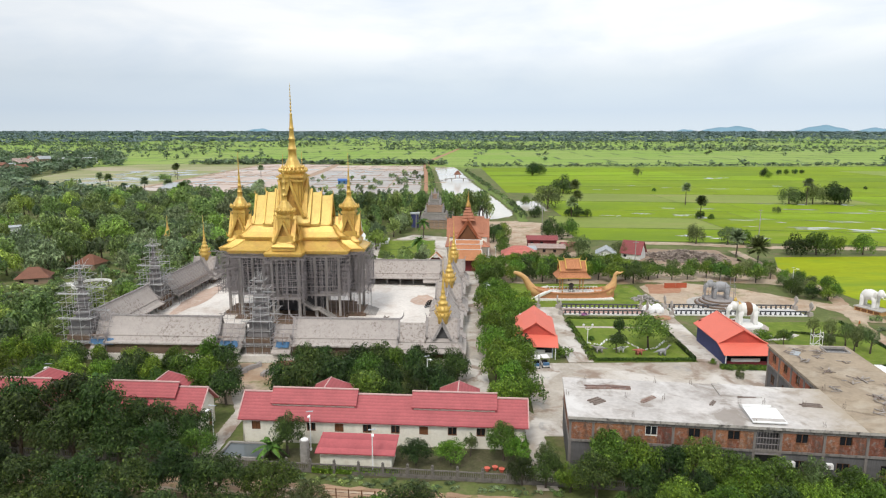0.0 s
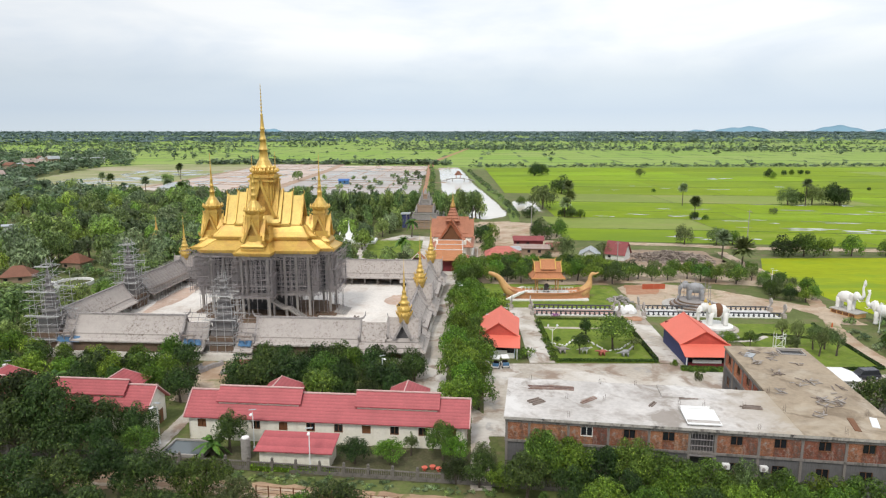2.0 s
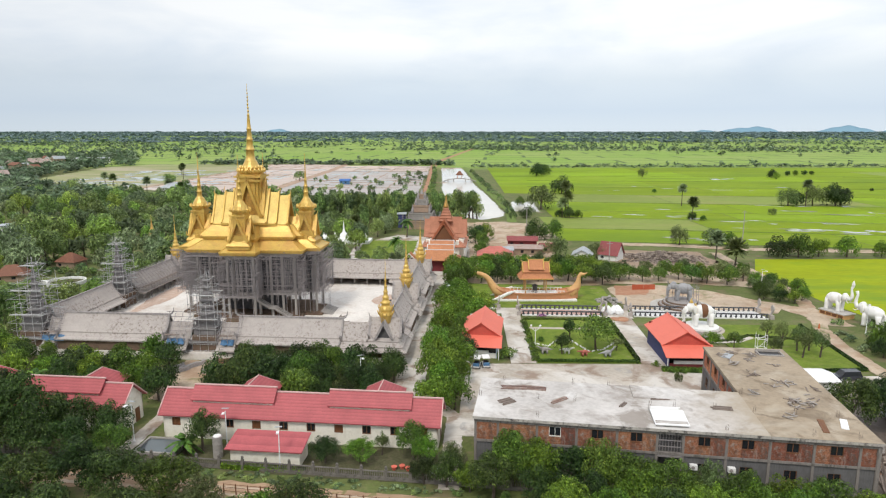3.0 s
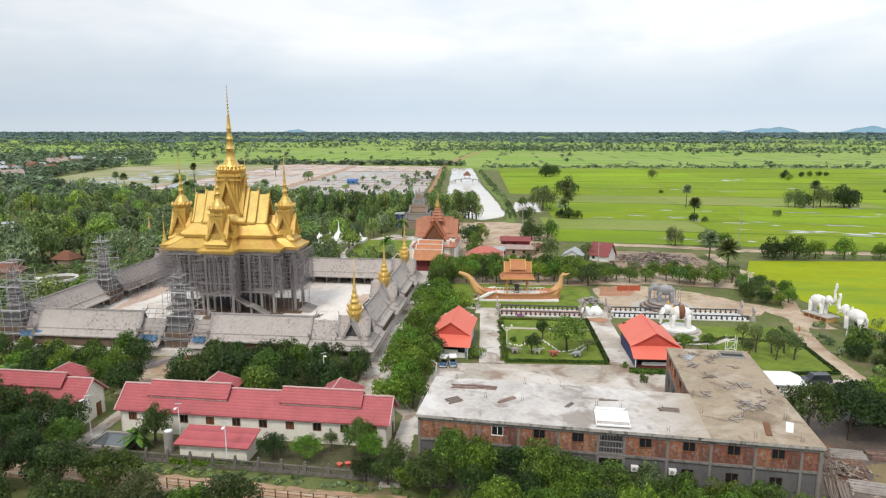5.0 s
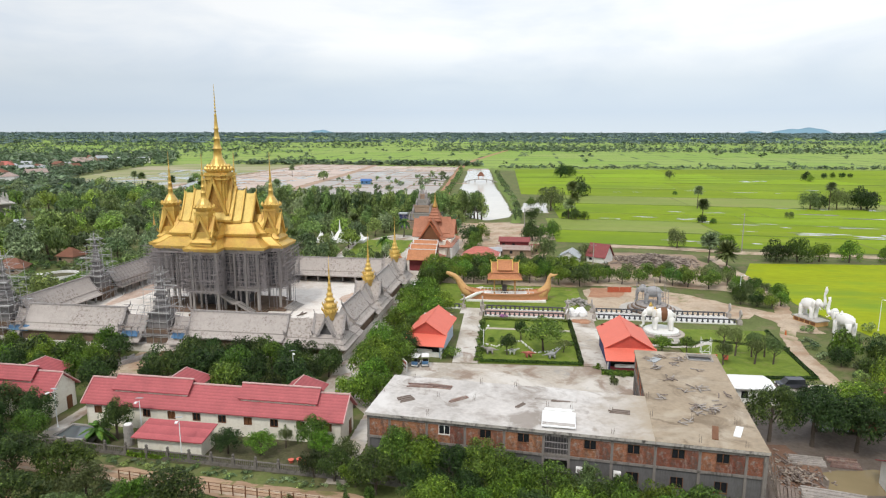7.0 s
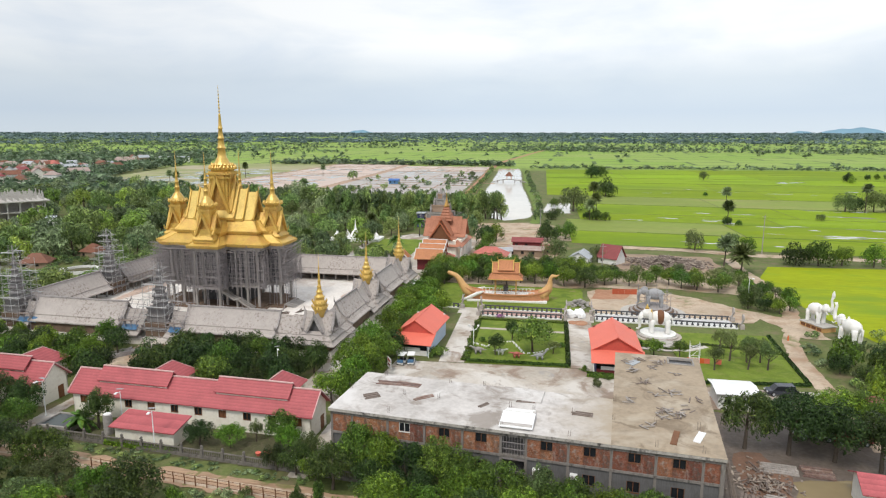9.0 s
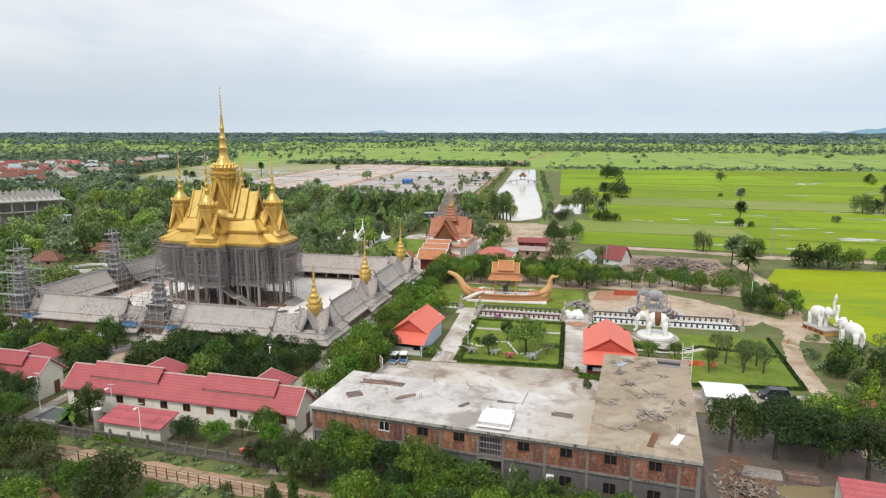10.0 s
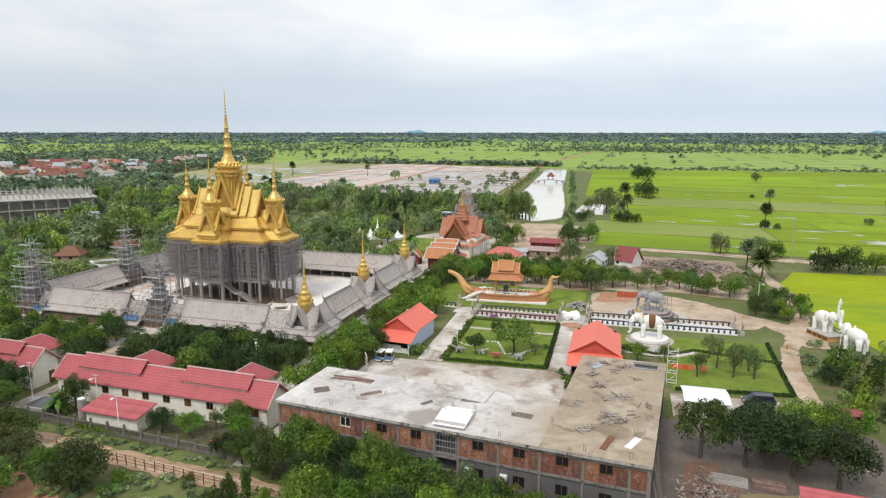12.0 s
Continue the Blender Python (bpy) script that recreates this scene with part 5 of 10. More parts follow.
gallery_wing(6.4, HX - 8.2, -HY, False, lab)
gallery_wing(-HX + 3.5, HX - 8, HY, True, lab)
gallery_wing(-HY + 8.2, -7.2, pose(HX, 0, 0, 0, 0, 90), False, lab)
gallery_wing(7.2, HY - 7.6, pose(HX, 0, 0, 0, 0, 90), False, lab)
gallery_wing(-HY + 3.5, -3.5, pose(-HX, 0, 0, 0, 0, -90), False, lab)
gallery_wing(3.5, HY - 3.5, pose(-HX, 0, 0, 0, 0, -90), False, lab)


def stepped_roof(bm, x0, x1, drop, m):
    """Short lower roof next to a pavilion, with its own lower tier."""
    s0 = len(bm.verts)
    gable_roof(bm, x0, x1, 2.15, 4.4 - drop, 7.5 - drop, 0.22, 0.25, 6)
    for s in (-1, 1):
        for k, (d, z) in enumerate(((3.5, 3.3 - drop * 0.5), (4.2, 2.7 - drop * 0.5))):
            loft(bm, [[(x, s * d, z), (x, s * (d - 1.3), z + 0.75), (x, s * (d - 1.3), z + 0.5), (x, s * d, z - 0.22)] for x in (x0 - 0.1 * k, x1 + 0.1 * k)])
        for x in (x0, x1):
            loft(bm, [[(x - 0.14, s * yy, z - drop), (x + 0.14, s * yy, z - drop), (x + 0.14, s * yy, z + 0.35 - drop), (x - 0.14, s * yy, z + 0.35 - drop)] for yy, z in ((0, 7.5), (0.75, 6.0), (1.5, 5.0), (2.3, 4.35), (2.55, 4.75))])
    bm.verts.ensure_lookup_table()
    bmesh.ops.transform(bm, matrix=m, verts=bm.verts[s0:])


def pavilion(x, y, rz, gilded, corner):
    """A gallery pavilion with four gables and a stupa spire."""
    p = thing("gallery_pavilion", "cement gallery pavilion with a gilded stupa spire" if gilded else "unfinished grey cement gallery pavilion with a stepped spire", "pavilion", group="pavilions of the gallery")
    p.matrix_world = G @ pose(x, y, 0, 0, 0, rz)
    if not gilded:
        b = bmesh.new()
        prism(b, rect(-2.3, -2.3, 2.3, 2.3), 0, 4.4)
        part("wall", b, BASE_BROWN, p, "rough brown core")
        b = bmesh.new()
        for hw, z0, z1 in ((2.7, 3.0, 3.4), (2.0, 4.4, 5.6), (2.25, 5.6, 5.9), (1.7, 5.9, 7.0), (1.95, 7.0, 7.4)):
            prism(b, rect(-hw, -hw, hw, hw), z0, z1)
        part("stepped_core", b, SPIRE_CEMENT, p, "dark stepped cement core")
        for i in range(6):
            hw = 1.35 - 0.19 * i
            z = 7.4 + i * 1.25
            b = bmesh.new()
            lathe(b, [(hw, z), (hw * 0.92, z + 0.75), (hw + 0.28, z + 0.85), (hw + 0.28, z + 1.05), (hw * 0.9, z + 1.26)], 8, turn=0.3927, square=0.6)
            part("spire_tier", b, SPIRE_CEMENT, p, "dark raw cement spire tier")
        part("spire_tip", lathe(bmesh.new(), [(0.3, 14.8), (0.35, 15.3), (0.12, 16.6), (0.02, 17.6)], 8), SPIRE_CEMENT, p)
        return p
    b = bmesh.new()
    prism(b, rect(-3.0, -3.0, 3.0, 3.0), 0, 3.3)
    part("wall", b, BASE_BROWN, p, "rough brown base")
    b = bmesh.new()
    for hw, z0, z1, hw1 in ((4.3, 2.5, 3.3, 3.5), (3.6, 3.3, 4.2, 2.8), (2.9, 4.2, 5.0, 2.3)):
        flared_roof(b, rect(-hw, -hw, hw, hw), z0 + 0.2, rect(-hw1, -hw1, hw1, hw1), z1 + 0.1, 0.22)
    part("stepped_roof", b, GREY_ROOF, p, "three-stepped cement skirt roof")
    b = bmesh.new()
    gable_roof(b, -3.0, 3.0, 1.7, 4.9, 8.2, 0.22, 0.25, 5)
    s0 = len(b.verts)
    gable_roof(b, -3.0, 3.0, 1.7, 4.9, 8.21, 0.22, 0.25, 5)
    b.verts.ensure_lookup_table()
    bmesh.ops.transform(b, matrix=pose(0, 0, 0, 0, 0, 90), verts=b.verts[s0:])
    part("gable_roof", b, GREY_ROOF, p)
    for k in range(4):
        b = bmesh.new()
        pediment(b, 1.6, 4.95, 8.0, 3.05, pose(0, 0, 0, 0, 0, 90 * k), 0.26, 0.5)
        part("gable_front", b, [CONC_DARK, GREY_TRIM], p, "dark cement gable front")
    b = bmesh.new()
    lathe(b, [(1.3, 7.2), (1.3, 8.0), (1.65, 8.5), (1.95, 9.0), (1.45, 9.15), (1.6, 9.6), (1.85, 10.1), (1.25, 10.25), (1.0, 10.8), (1.4, 11.1), (1.05, 11.25), (0.7, 11.8), (0.95, 12.1), (0.62, 12.25), (0.46, 12.9), (0.62, 13.1), (0.4, 13.25), (0.34, 14.0), (0.46, 14.2), (0.26, 14.4), (0.22, 15.1), (0.32, 15.3), (0.17, 15.5), (0.12, 16.6), (0.19, 16.8), (0.08, 17.0), (0.02, 19.6)], 14)
    for i in range(14):
        a = 6.28319 * i / 14
        bar(b, (1.8 * math.cos(a), 1.8 * math.sin(a), 8.9), (2.1 * math.cos(a), 2.1 * math.sin(a), 9.5), 0.13)
        bar(b, (1.7 * math.cos(a), 1.7 * math.sin(a), 10.0), (1.95 * math.cos(a), 1.95 * math.sin(a), 10.55), 0.11)
    bmesh.ops.scale(b, vec=(0.76, 0.76, 1.0), verts=b.verts)
    part("stupa", b, GOLD_LEAF, p, "bright gilded bell stupa", True)
    return p


def scaffold_tower(x, y, h, hw, seed, levels):
    s = thing("scaffold_tower", "pale tube scaffold around a pavilion spire with plank decks", "scaffolding", group="scaffold towers round the pavilions")
    s.matrix_world = G @ pose(x, y, 0)
    r = random.Random(seed)
    tubes = bmesh.new()
    ns = 4
    for i in range(ns):
        for j in range(ns):
            if 0 < i < ns - 1 and 0 < j < ns - 1:
                continue
            px, py = -hw + 2 * hw * i / (ns - 1), -hw + 2 * hw * j / (ns - 1)
            top = h * r.uniform(0.5, 0.86)
            part("post", bar(bmesh.new(), (px, py, 0.0), (px * 0.97 + r.uniform(-0.2, 0.2), py * 0.97, top), 0.045), PALE_STEEL, s)
    for k in range(levels):
        z = 1.6 + (h - 1.6) * k / levels
        w = hw * (1.0 if z < h * 0.6 else 1.0 - 0.7 * (z / h - 0.6) / 0.4)
        for a, c in (((-w, -w), (w, -w)), ((w, -w), (w, w)), ((w, w), (-w, w)), ((-w, w), (-w, -w))):
            e = r.uniform(1.05, 1.4)
            bar(tubes, (a[0] * e, a[1] * e, z), (c[0] * e, c[1] * e, z + r.uniform(-0.15, 0.15)), 0.04)
            if r.random() < 0.35:
                bar(tubes, (*a, z), (*c, z + 1.5), 0.035)
        bar(tubes, (r.uniform(-w, w), -w * r.uniform(1.2, 1.7), z), (r.uniform(-w, w), w * r.uniform(1.2, 1.7), z + 0.2), 0.04)
        bar(tubes, (-w * r.uniform(1.2, 1.7), r.uniform(-w, w), z + 0.1), (w * r.uniform(1.2, 1.7), r.uniform(-w, w), z - 0.1), 0.04)
        if k % 3 == 1:
            for sx in (-1, 1):
                b = bmesh.new()
                box(b, -w * 1.25, sx * w * 1.05 - 0.22, z + 0.05, w * 1.25, sx * w * 1.05 + 0.22, z + 0.11)
                part("plank", b, PALE_STEEL, s, "bleached scaffold plank")
    for i in range(4):
        w = hw * 0.4
        bar(tubes, (w * (1 if i & 1 else -1), w * (1 if i & 2 else -1), h * 0.5), (w * 0.5 * (1 if i & 1 else -1) + r.uniform(-0.3, 0.3), w * 0.5 * (1 if i & 2 else -1), h), 0.04)
    tagged(part("tube_mesh", tubes, PALE_STEEL, s, "horizontal and slanting tubes"), kind="stuff")
    return s


for x, y, g, c in ((HX, -HY, True, True), (HX, 0, True, False), (HX, HY, True, True), (-HX, HY, True, True), (-HX, -HY, False, True), (0, -HY, False, False), (-HX, 0, False, False)):
    pavilion(x, y, 0, g, c)
scaffold_tower(-HX, -HY, 18.6, 2.7, 1, 11)
scaffold_tower(0, -HY, 16.6, 2.4, 2, 10)
scaffold_tower(-HX, 0, 17.8, 2.4, 4, 11)
# short lower roofs beside the corner and the blue netting
for x0, x1, m, dr in ((HX - 8.2, HX - 3.2, pose(0, -HY, 0), 0.35), (HX - 8.0, HX - 3.2, pose(0, HY, 0), 0.35), (-7.6, -3.0, pose(0, -HY, 0), 1.1), (3.0, 6.4, pose(0, -HY, 0), 1.1), (-HX + 3.0, -HX + 5.4, pose(0, -HY, 0), 0.9), (-HY + 3.2, -HY + 8.2, pose(HX, 0, 0, 0, 0, 90), 0.35), (-7.2, -3.0, pose(HX, 0, 0, 0, 0, 90), 0.45), (3.0, 7.2, pose(HX, 0, 0, 0, 0, 90), 0.45), (HY - 7.6, HY - 3.2, pose(HX, 0, 0, 0, 0, 90), 0.35)):
    b = bmesh.new()
    stepped_roof(b, x0, x1, dr, m)
    tagged(structure("link_roof", b, GREY_ROOF, "short stepped cement link roof of the gallery", "roof", m=G))
for x, y, w in ((-HX + 4.9, -HY - 3.5, 2.3), (-5.2, -HY - 3.7, 1.7), (4.9, -HY - 3.7, 1.2)):
    t = thing("tarpaulin", "blue tarpaulin spread over the low scaffolded roof", "tarpaulin")
    t.matrix_world = G @ pose(x, y, 2.75)
    b = bmesh.new()
    loft(b, [[(-w + 2 * w * i / 8, yy + 0.12 * math.sin(i * 1.7), z + 0.09 * math.sin(i * 2.1 + z)) for i in range(9)] for yy, z in ((0.0, 0.35), (0.3, 0.6), (0.7, 0.95), (1.0, 1.25))], closed=False)
    b.normal_update()
    bmesh.ops.solidify(b, geom=b.faces[:], thickness=0.03)
    part("cloth", b, TARP, t)


# tubes laid over the western gallery roof and beside the middle pavilion
def roof_scaffold(m, length, label, seed):
    s_ = thing("roof_scaffolding", label, "scaffolding", group="roof scaffolding of the gallery")
    s_.matrix_world = G @ m
    r_ = random.Random(seed)
    tubes_ = bmesh.new()
    n_ = int(length / 1.3)
    for i in range(n_ + 1):
        x = length * i / n_
        part("post", bar(bmesh.new(), (x, -3.3, 1.3), (x, -3.3, 5.2 + r_.uniform(-0.3, 0.6)), 0.05), STEEL, s_)
        bar(tubes_, (x, -3.6, 3.9), (x + r_.uniform(-0.2, 0.2), -0.1, 8.35), 0.05)
        bar(tubes_, (x, -3.6, 4.6), (x, -1.6, 4.9), 0.045)
    for k in range(7):
        t_ = k / 6
        bar(tubes_, (-0.6, -3.5 + 3.3 * t_, 4.1 + 4.2 * t_ ** 1.2 + 0.1), (length + 0.6, -3.5 + 3.3 * t_, 4.1 + 4.2 * t_ ** 1.2 + 0.1), 0.05)
    tagged(part("tube_mesh", tubes_, STEEL, s_, "rows of tubes over the roof"), kind="stuff")
    for k in range(int(length / 3)):
        b_ = box(bmesh.new(), k * 3 + 0.2, -3.5, 4.72, k * 3 + 2.8, -2.7, 4.78)
        part("plank", b_, TIMBER, s_)


roof_scaffold(pose(-HX, 4, 0, 0, 0, 90), HY - 8, "grey tube scaffolding laid over the gallery roof", 5)
roof_scaffold(pose(3.2, -HY, 0), 3.6, "grey tube scaffolding over the low link roof", 6)
roof_scaffold(pose(-7.4, -HY, 0), 4.0, "grey tube scaffolding over the low link roof", 7)
roof_scaffold(pose(-HX + 2.8, -HY, 0), 3.0, "grey tube scaffolding over the low link roof", 8)

# ---- brick building under construction ----
brick = thing("brick_building", "unfinished two-storey red brick building with flat concrete roof", "building", 15.8, 74.6, 0, -7.3)
b = bmesh.new()
prism(b, [(-0.25, -0.345), (34.9, -0.345), (34.9, 12.6), (-0.25, 12.6)], 7.28, 7.615)
part("roof_slab", b, SLAB_WHITE, brick, "bleached white concrete roof slab")
b = bmesh.new()
prism(b, [(34.6, -0.35), (46.7, -0.35), (46.7, 32.1), (34.3, 31.5)], 7.30, 7.63)
part("roof_slab", b, SLAB_BROWN, brick, "brown weathered concrete roof slab")
b = bmesh.new()
for x0, y0, x1, y1 in ((0, -0.1, 46.4, 0.3), (46.1, 0, 46.5, 31.8), (-0.1, 0, 0.3, 12.4), (0, 12.1, 34.6, 12.5), (34.5, 12.5, 34.9, 31.2), (34.6, 30.9, 46.4, 31.3)):
    box(b, x0, y0, 6.82, x1, y1, 7.29)
    box(b, x0 - 0.02, y0 - 0.02, 4.2, x1 + 0.02, y1 + 0.02, 4.5)
part("ring_beam", b, STAINED, brick, "stained concrete ring beam")
for x0, x1 in ((-0.25, 34.58), (34.62, 46.7)):   # mould along the slab's front edge
    part("slab_edge", box(bmesh.new(), x0, -0.362, 7.25, x1, -0.352, 7.60), EDGE_STAIN, brick, "mould-streaked slab edge")
part("slab_edge", box(bmesh.new(), 46.702, -0.35, 7.25, 46.712, 32.1, 7.61), EDGE_STAIN, brick, "mould-streaked slab edge")
part("raised_slab", box(bmesh.new(), 20.2, 8.4, 7.61, 25.6, 12.3, 7.84), SLAB_WHITE, brick, "raised bleached slab")
cols_s = [0.1, 2.9, 7.7, 12.5, 17.3, 22.0, 25.0, 29.9, 34.7, 39.5, 44.4, 46.3]
wins_s = [9.9, 15.0, 19.6, 27.4, 32.3, 37.2, 41.95]


def wall_run(a, c, wins, z0, z1, sill, head, mm, nm, thick=0.22, ww=1.45):
    """Wall from a to c in the building's plan with window holes; each stretch is a part."""
    a, c = Vector(a), Vector(c)
    d = (c - a).length
    ang = math.degrees(math.atan2(c.y - a.y, c.x - a.x))
    m = pose(a.x, a.y, 0, 0, 0, ang)
    edges = [0.0]
    for w in wins:
        edges += [w - ww / 2, w + ww / 2]
    edges.append(d)
    for i in range(0, len(edges), 2):
        b = bmesh.new()
        box(b, edges[i], 0, z0, edges[i + 1], thick, z1)
        part(nm, b, mm, brick).matrix_basis = m
    for w in wins:
        b = bmesh.new()
        box(b, w - ww / 2 + 0.001, 0.003, z0, w + ww / 2 - 0.001, thick - 0.003, sill)
        part(nm, b, mm, brick).matrix_basis = m
        b = bmesh.new()
        box(b, w - ww / 2 + 0.001, 0.003, head, w + ww / 2 - 0.001, thick - 0.003, z1)
        part("lintel", b, mm, brick).matrix_basis = m
        b = bmesh.new()
        box(b, w - ww / 2, -0.03, sill - 0.12, w + ww / 2, 0.05, sill)
        for x in (w - ww / 2, w - 0.03, w + ww / 2 - 0.07):
            box(b, x, 0.06, sill, x + 0.07, 0.13, head)
        box(b, w - ww / 2, 0.065, head - 0.07, w + ww / 2, 0.125, head)
        wf = part("window_frame", b, WALL_WHITE if int(w * 7) % 3 == 0 else WOOD_BROWN, brick)
        wf.matrix_basis = m
        b = bmesh.new()
        box(b, w - ww / 2 + 0.05, 0.12, sill, w + ww / 2 - 0.05, 0.14, head - 0.05)
        o = part("pane", b, GLASS_AND_SHADE, wf)


south = [w for w in wins_s]
for i, (c0, c1) in enumerate(zip(cols_s, cols_s[1:])):
    if c0 == 22.0:
        continue
    ws = [w - c0 for w in wins_s if c0 < w < c1]
    wall_run((c0, 0), (c1, 0), ws, 4.5, 7.0, 5.62, 6.75, MORTAR, "brick_panel")
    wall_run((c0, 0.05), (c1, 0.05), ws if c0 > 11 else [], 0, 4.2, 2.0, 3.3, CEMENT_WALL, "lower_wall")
for a, c, n in (((46.4, 0), (46.4, 31.8), 6), ((34.6, 31.2), (34.6, 12.9), 4), ((34.6, 12.4), (0, 12.4), 7), ((0, 12.4), (0, 0), 2), ((46.4, 31.5), (34.6, 31.1), 2)):
    L = (Vector(c) - Vector(a)).length
    for i in range(n):
        p0, p1 = Vector(a).lerp(Vector(c), i / n), Vector(a).lerp(Vector(c), (i + 1) / n)
        ws = [L / n / 2] if n > 2 else []
        wall_run(p0, p1, ws, 4.5, 7.0, 5.4, 6.7, BRICKMAT if a[0] == 34.6 and c[0] == 34.6 else MORTAR, "brick_panel")
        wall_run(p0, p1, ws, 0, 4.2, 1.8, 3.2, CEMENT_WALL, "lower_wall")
b = bmesh.new()
box(b, -0.15, -0.1, 0, 0.15, 0.28, 7.05)
cm = emit("column", b, STAINED)
for x in cols_s:
    o = new("column", cm)
    o.parent, o.matrix_basis = brick, pose(x, 0, 0)
for i in range(7):
    o = new("column", cm)
    o.parent, o.matrix_basis = brick, pose(46.5, 31.8 * i / 6, 0, 0, 0, 90)
for i in range(5):
    o = new("column", cm)
    o.parent, o.matrix_basis = brick, pose(34.55, 12.9 + 18.3 * i / 4, 0, 0, 0, -90)
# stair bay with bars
# back wall takes the cement colour darkened for shade
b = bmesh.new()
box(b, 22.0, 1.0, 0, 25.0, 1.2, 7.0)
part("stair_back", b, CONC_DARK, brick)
b = bmesh.new()
for z in (1.2, 2.4, 4.4, 5.2, 6.0):
    box(b, 22.1, -0.05, z, 24.9, 0.05, z + 0.09)
for i in range(8):
    box(b, 22.3 + i * 0.34, -0.02, 4.4, 22.35 + i * 0.34, 0.03, 6.9)
box(b, 22.1, -0.1, 3.9, 24.9, 0.4, 4.15)
part("stair_grille", b, STEEL, brick, "grey steel stair grille")
# water units on the facade
for x in (26.3, 30.6):
    t = thing("air_conditioner", "white air conditioner box hung on the grey wall", "air conditioner", group="air conditioners")
    t.matrix_world = brick.matrix_world @ pose(x, -0.3, 2.7)
    b = box(bmesh.new(), -0.42, -0.2, 0, 0.42, 0.32, 0.6)
    part("case", b, WHITE, t)
    part("fan_grille", lathe(bmesh.new(), [(0.22, 0), (0.22, 0.03), (0.05, 0.05)], 12), GREY_TRIM, t).matrix_basis = pose(-0.1, -0.2, 0.3, 90)
# roof clutter
BM = brick.matrix_world
rnd = random.Random(21)


def on_roof(name, label, cat, u, v, rz, z=7.63, group=""):
    t = thing(name, label, cat, group=group)
    t.matrix_world = BM @ pose(u, v, z, 0, 0, rz)
    return t


t = on_roof("roof_hatch", "white metal sheet cover over the stair opening", "hatch", 23.6, 2.6, 2)
part("kerb", box(bmesh.new(), -1.9, -2.2, 0, 1.9, 2.6, 0.45), SLAB_WHITE, t)
b = bmesh.new()
box(b, -2.0, -2.5, 0.5, 2.0, 1.2, 0.58, pose(0, 0, 0, 5))
part("sheet", b, SHEET_WHITE, t, "bright white metal sheet")
b = bmesh.new()
box(b, -1.8, 1.5, 0.46, 1.6, 1.9, 0.6), box(b, -1.7, 2.1, 0.46, 1.9, 2.35, 0.55)
part("plank", b, WHITE, t)
for u, v, n, rz, mm, lab, ln in ((4.5, 9.2, 5, 5, "red", "stack of red steel lattice beams lying on the roof", 3.4), (7.2, 9.4, 5, -3, "red", "red steel lattice beam lying on the roof", 3.2), (4.0, 4.4, 6, 40, "grey", "stack of grey steel shutters lying on the roof", 1.8),
                            (10.5, 6.1, 3, 45, "red", "red steel lattice beam lying on the roof", 2.6), (23.5, 8.6, 4, 8, "grey", "stack of grey timber lying on the roof", 2.6), (31.0, 6.6, 4, -2, "grey", "stack of grey timber lying on the roof", 2.4), (18.5, 6.0, 2, 60, "grey", "loose grey timber lying on the roof", 1.5)):
    t = on_roof("steel_stack" if mm == "red" else "timber_stack", lab, "stack", u, v, rz)
    m2 = RUSTY if mm == "red" else TIMBER
    for i in range(n):
        b = bmesh.new()
        box(b, -ln / 2 + rnd.uniform(-0.3, 0.3), i * 0.26 - 0.4, 0.0, ln / 2, i * 0.26 - 0.22, 0.12 + 0.05 * (i % 2))
        part("beam", b, m2, t)
PALE_BOARD = mat("pale_board", (0.33, 0.30, 0.275), 0.3, 0.85, 0.8, 6.0, (0.3, 0.27, 0.25), 0.5, 0.1)
LITTER = [(36.5, 27.5), (38.2, 28.6), (41.0, 28.3), (39.8, 25.8), (37.0, 24.0), (42.6, 24.2), (38.5, 20.0), (40.9, 16.8), (42.4, 16.3), (39.9, 15.6), (44.6, 15.2), (41.0, 10.4), (42.0, 9.4), (40.4, 8.8), (43.6, 12.0), (36.8, 12.8), (38.6, 5.6)]
for u, v in LITTER:
    t = on_roof("timber_litter", "grey broken boards and poles strewn on the roof", "timber", u, v, rnd.uniform(0, 180), group="board litter on the roof")
    for i in range(rnd.randint(4, 12)):
        b = bmesh.new()
        ln = rnd.uniform(0.5, 1.8)
        box(b, -ln / 2, -0.09, 0, ln / 2, 0.09, 0.05, pose(rnd.uniform(-0.9, 0.9), rnd.uniform(-0.7, 0.7), 0.02 + 0.045 * i, 0, rnd.uniform(-2, 2), rnd.uniform(0, 180)))
        part("board", b, TIMBER if rnd.random() < 0.5 else PALE_BOARD, t)
for u, v, w, l, rz, mm, lab in ((44.3, 4.2, 0.8, 2.9, 72, SHEET_WHITE, "white metal sheet lying on the roof"), (41.6, 3.3, 0.7, 3.6, 80, WOOD_BROWN, "brown board lying on the roof"), (37.0, 27.3, 1.3, 2.2, 60, GREYTIN, "grey crate of boards on the roof")):
    t = on_roof("loose_board", lab, "board", u, v, rz)
    part("board", box(bmesh.new(), -l / 2, -w / 2, 0, l / 2, w / 2, 0.10), mm, t)
t = on_roof("roof_opening", "dark unfinished stair opening with a concrete kerb", "opening", 43.9, 29.4, 0)
b = bmesh.new()
box(b, -1.9, -1.1, 0, 1.9, -0.9, 0.16), box(b, -1.9, 1.0, 0, 1.9, 1.2, 0.35), box(b, -1.9, -0.9, 0, -1.7, 1.0, 0.2), box(b, 1.7, -0.9, 0, 1.9, 1.0, 0.2)
part("kerb", b, CONC, t)
# thin dark sheet stands in for the unlit opening
part("hole_shade_sheet", box(bmesh.new(), -1.6, -0.8, 0, 1.6, 0.9, 0.03), GLASS_AND_SHADE, t)
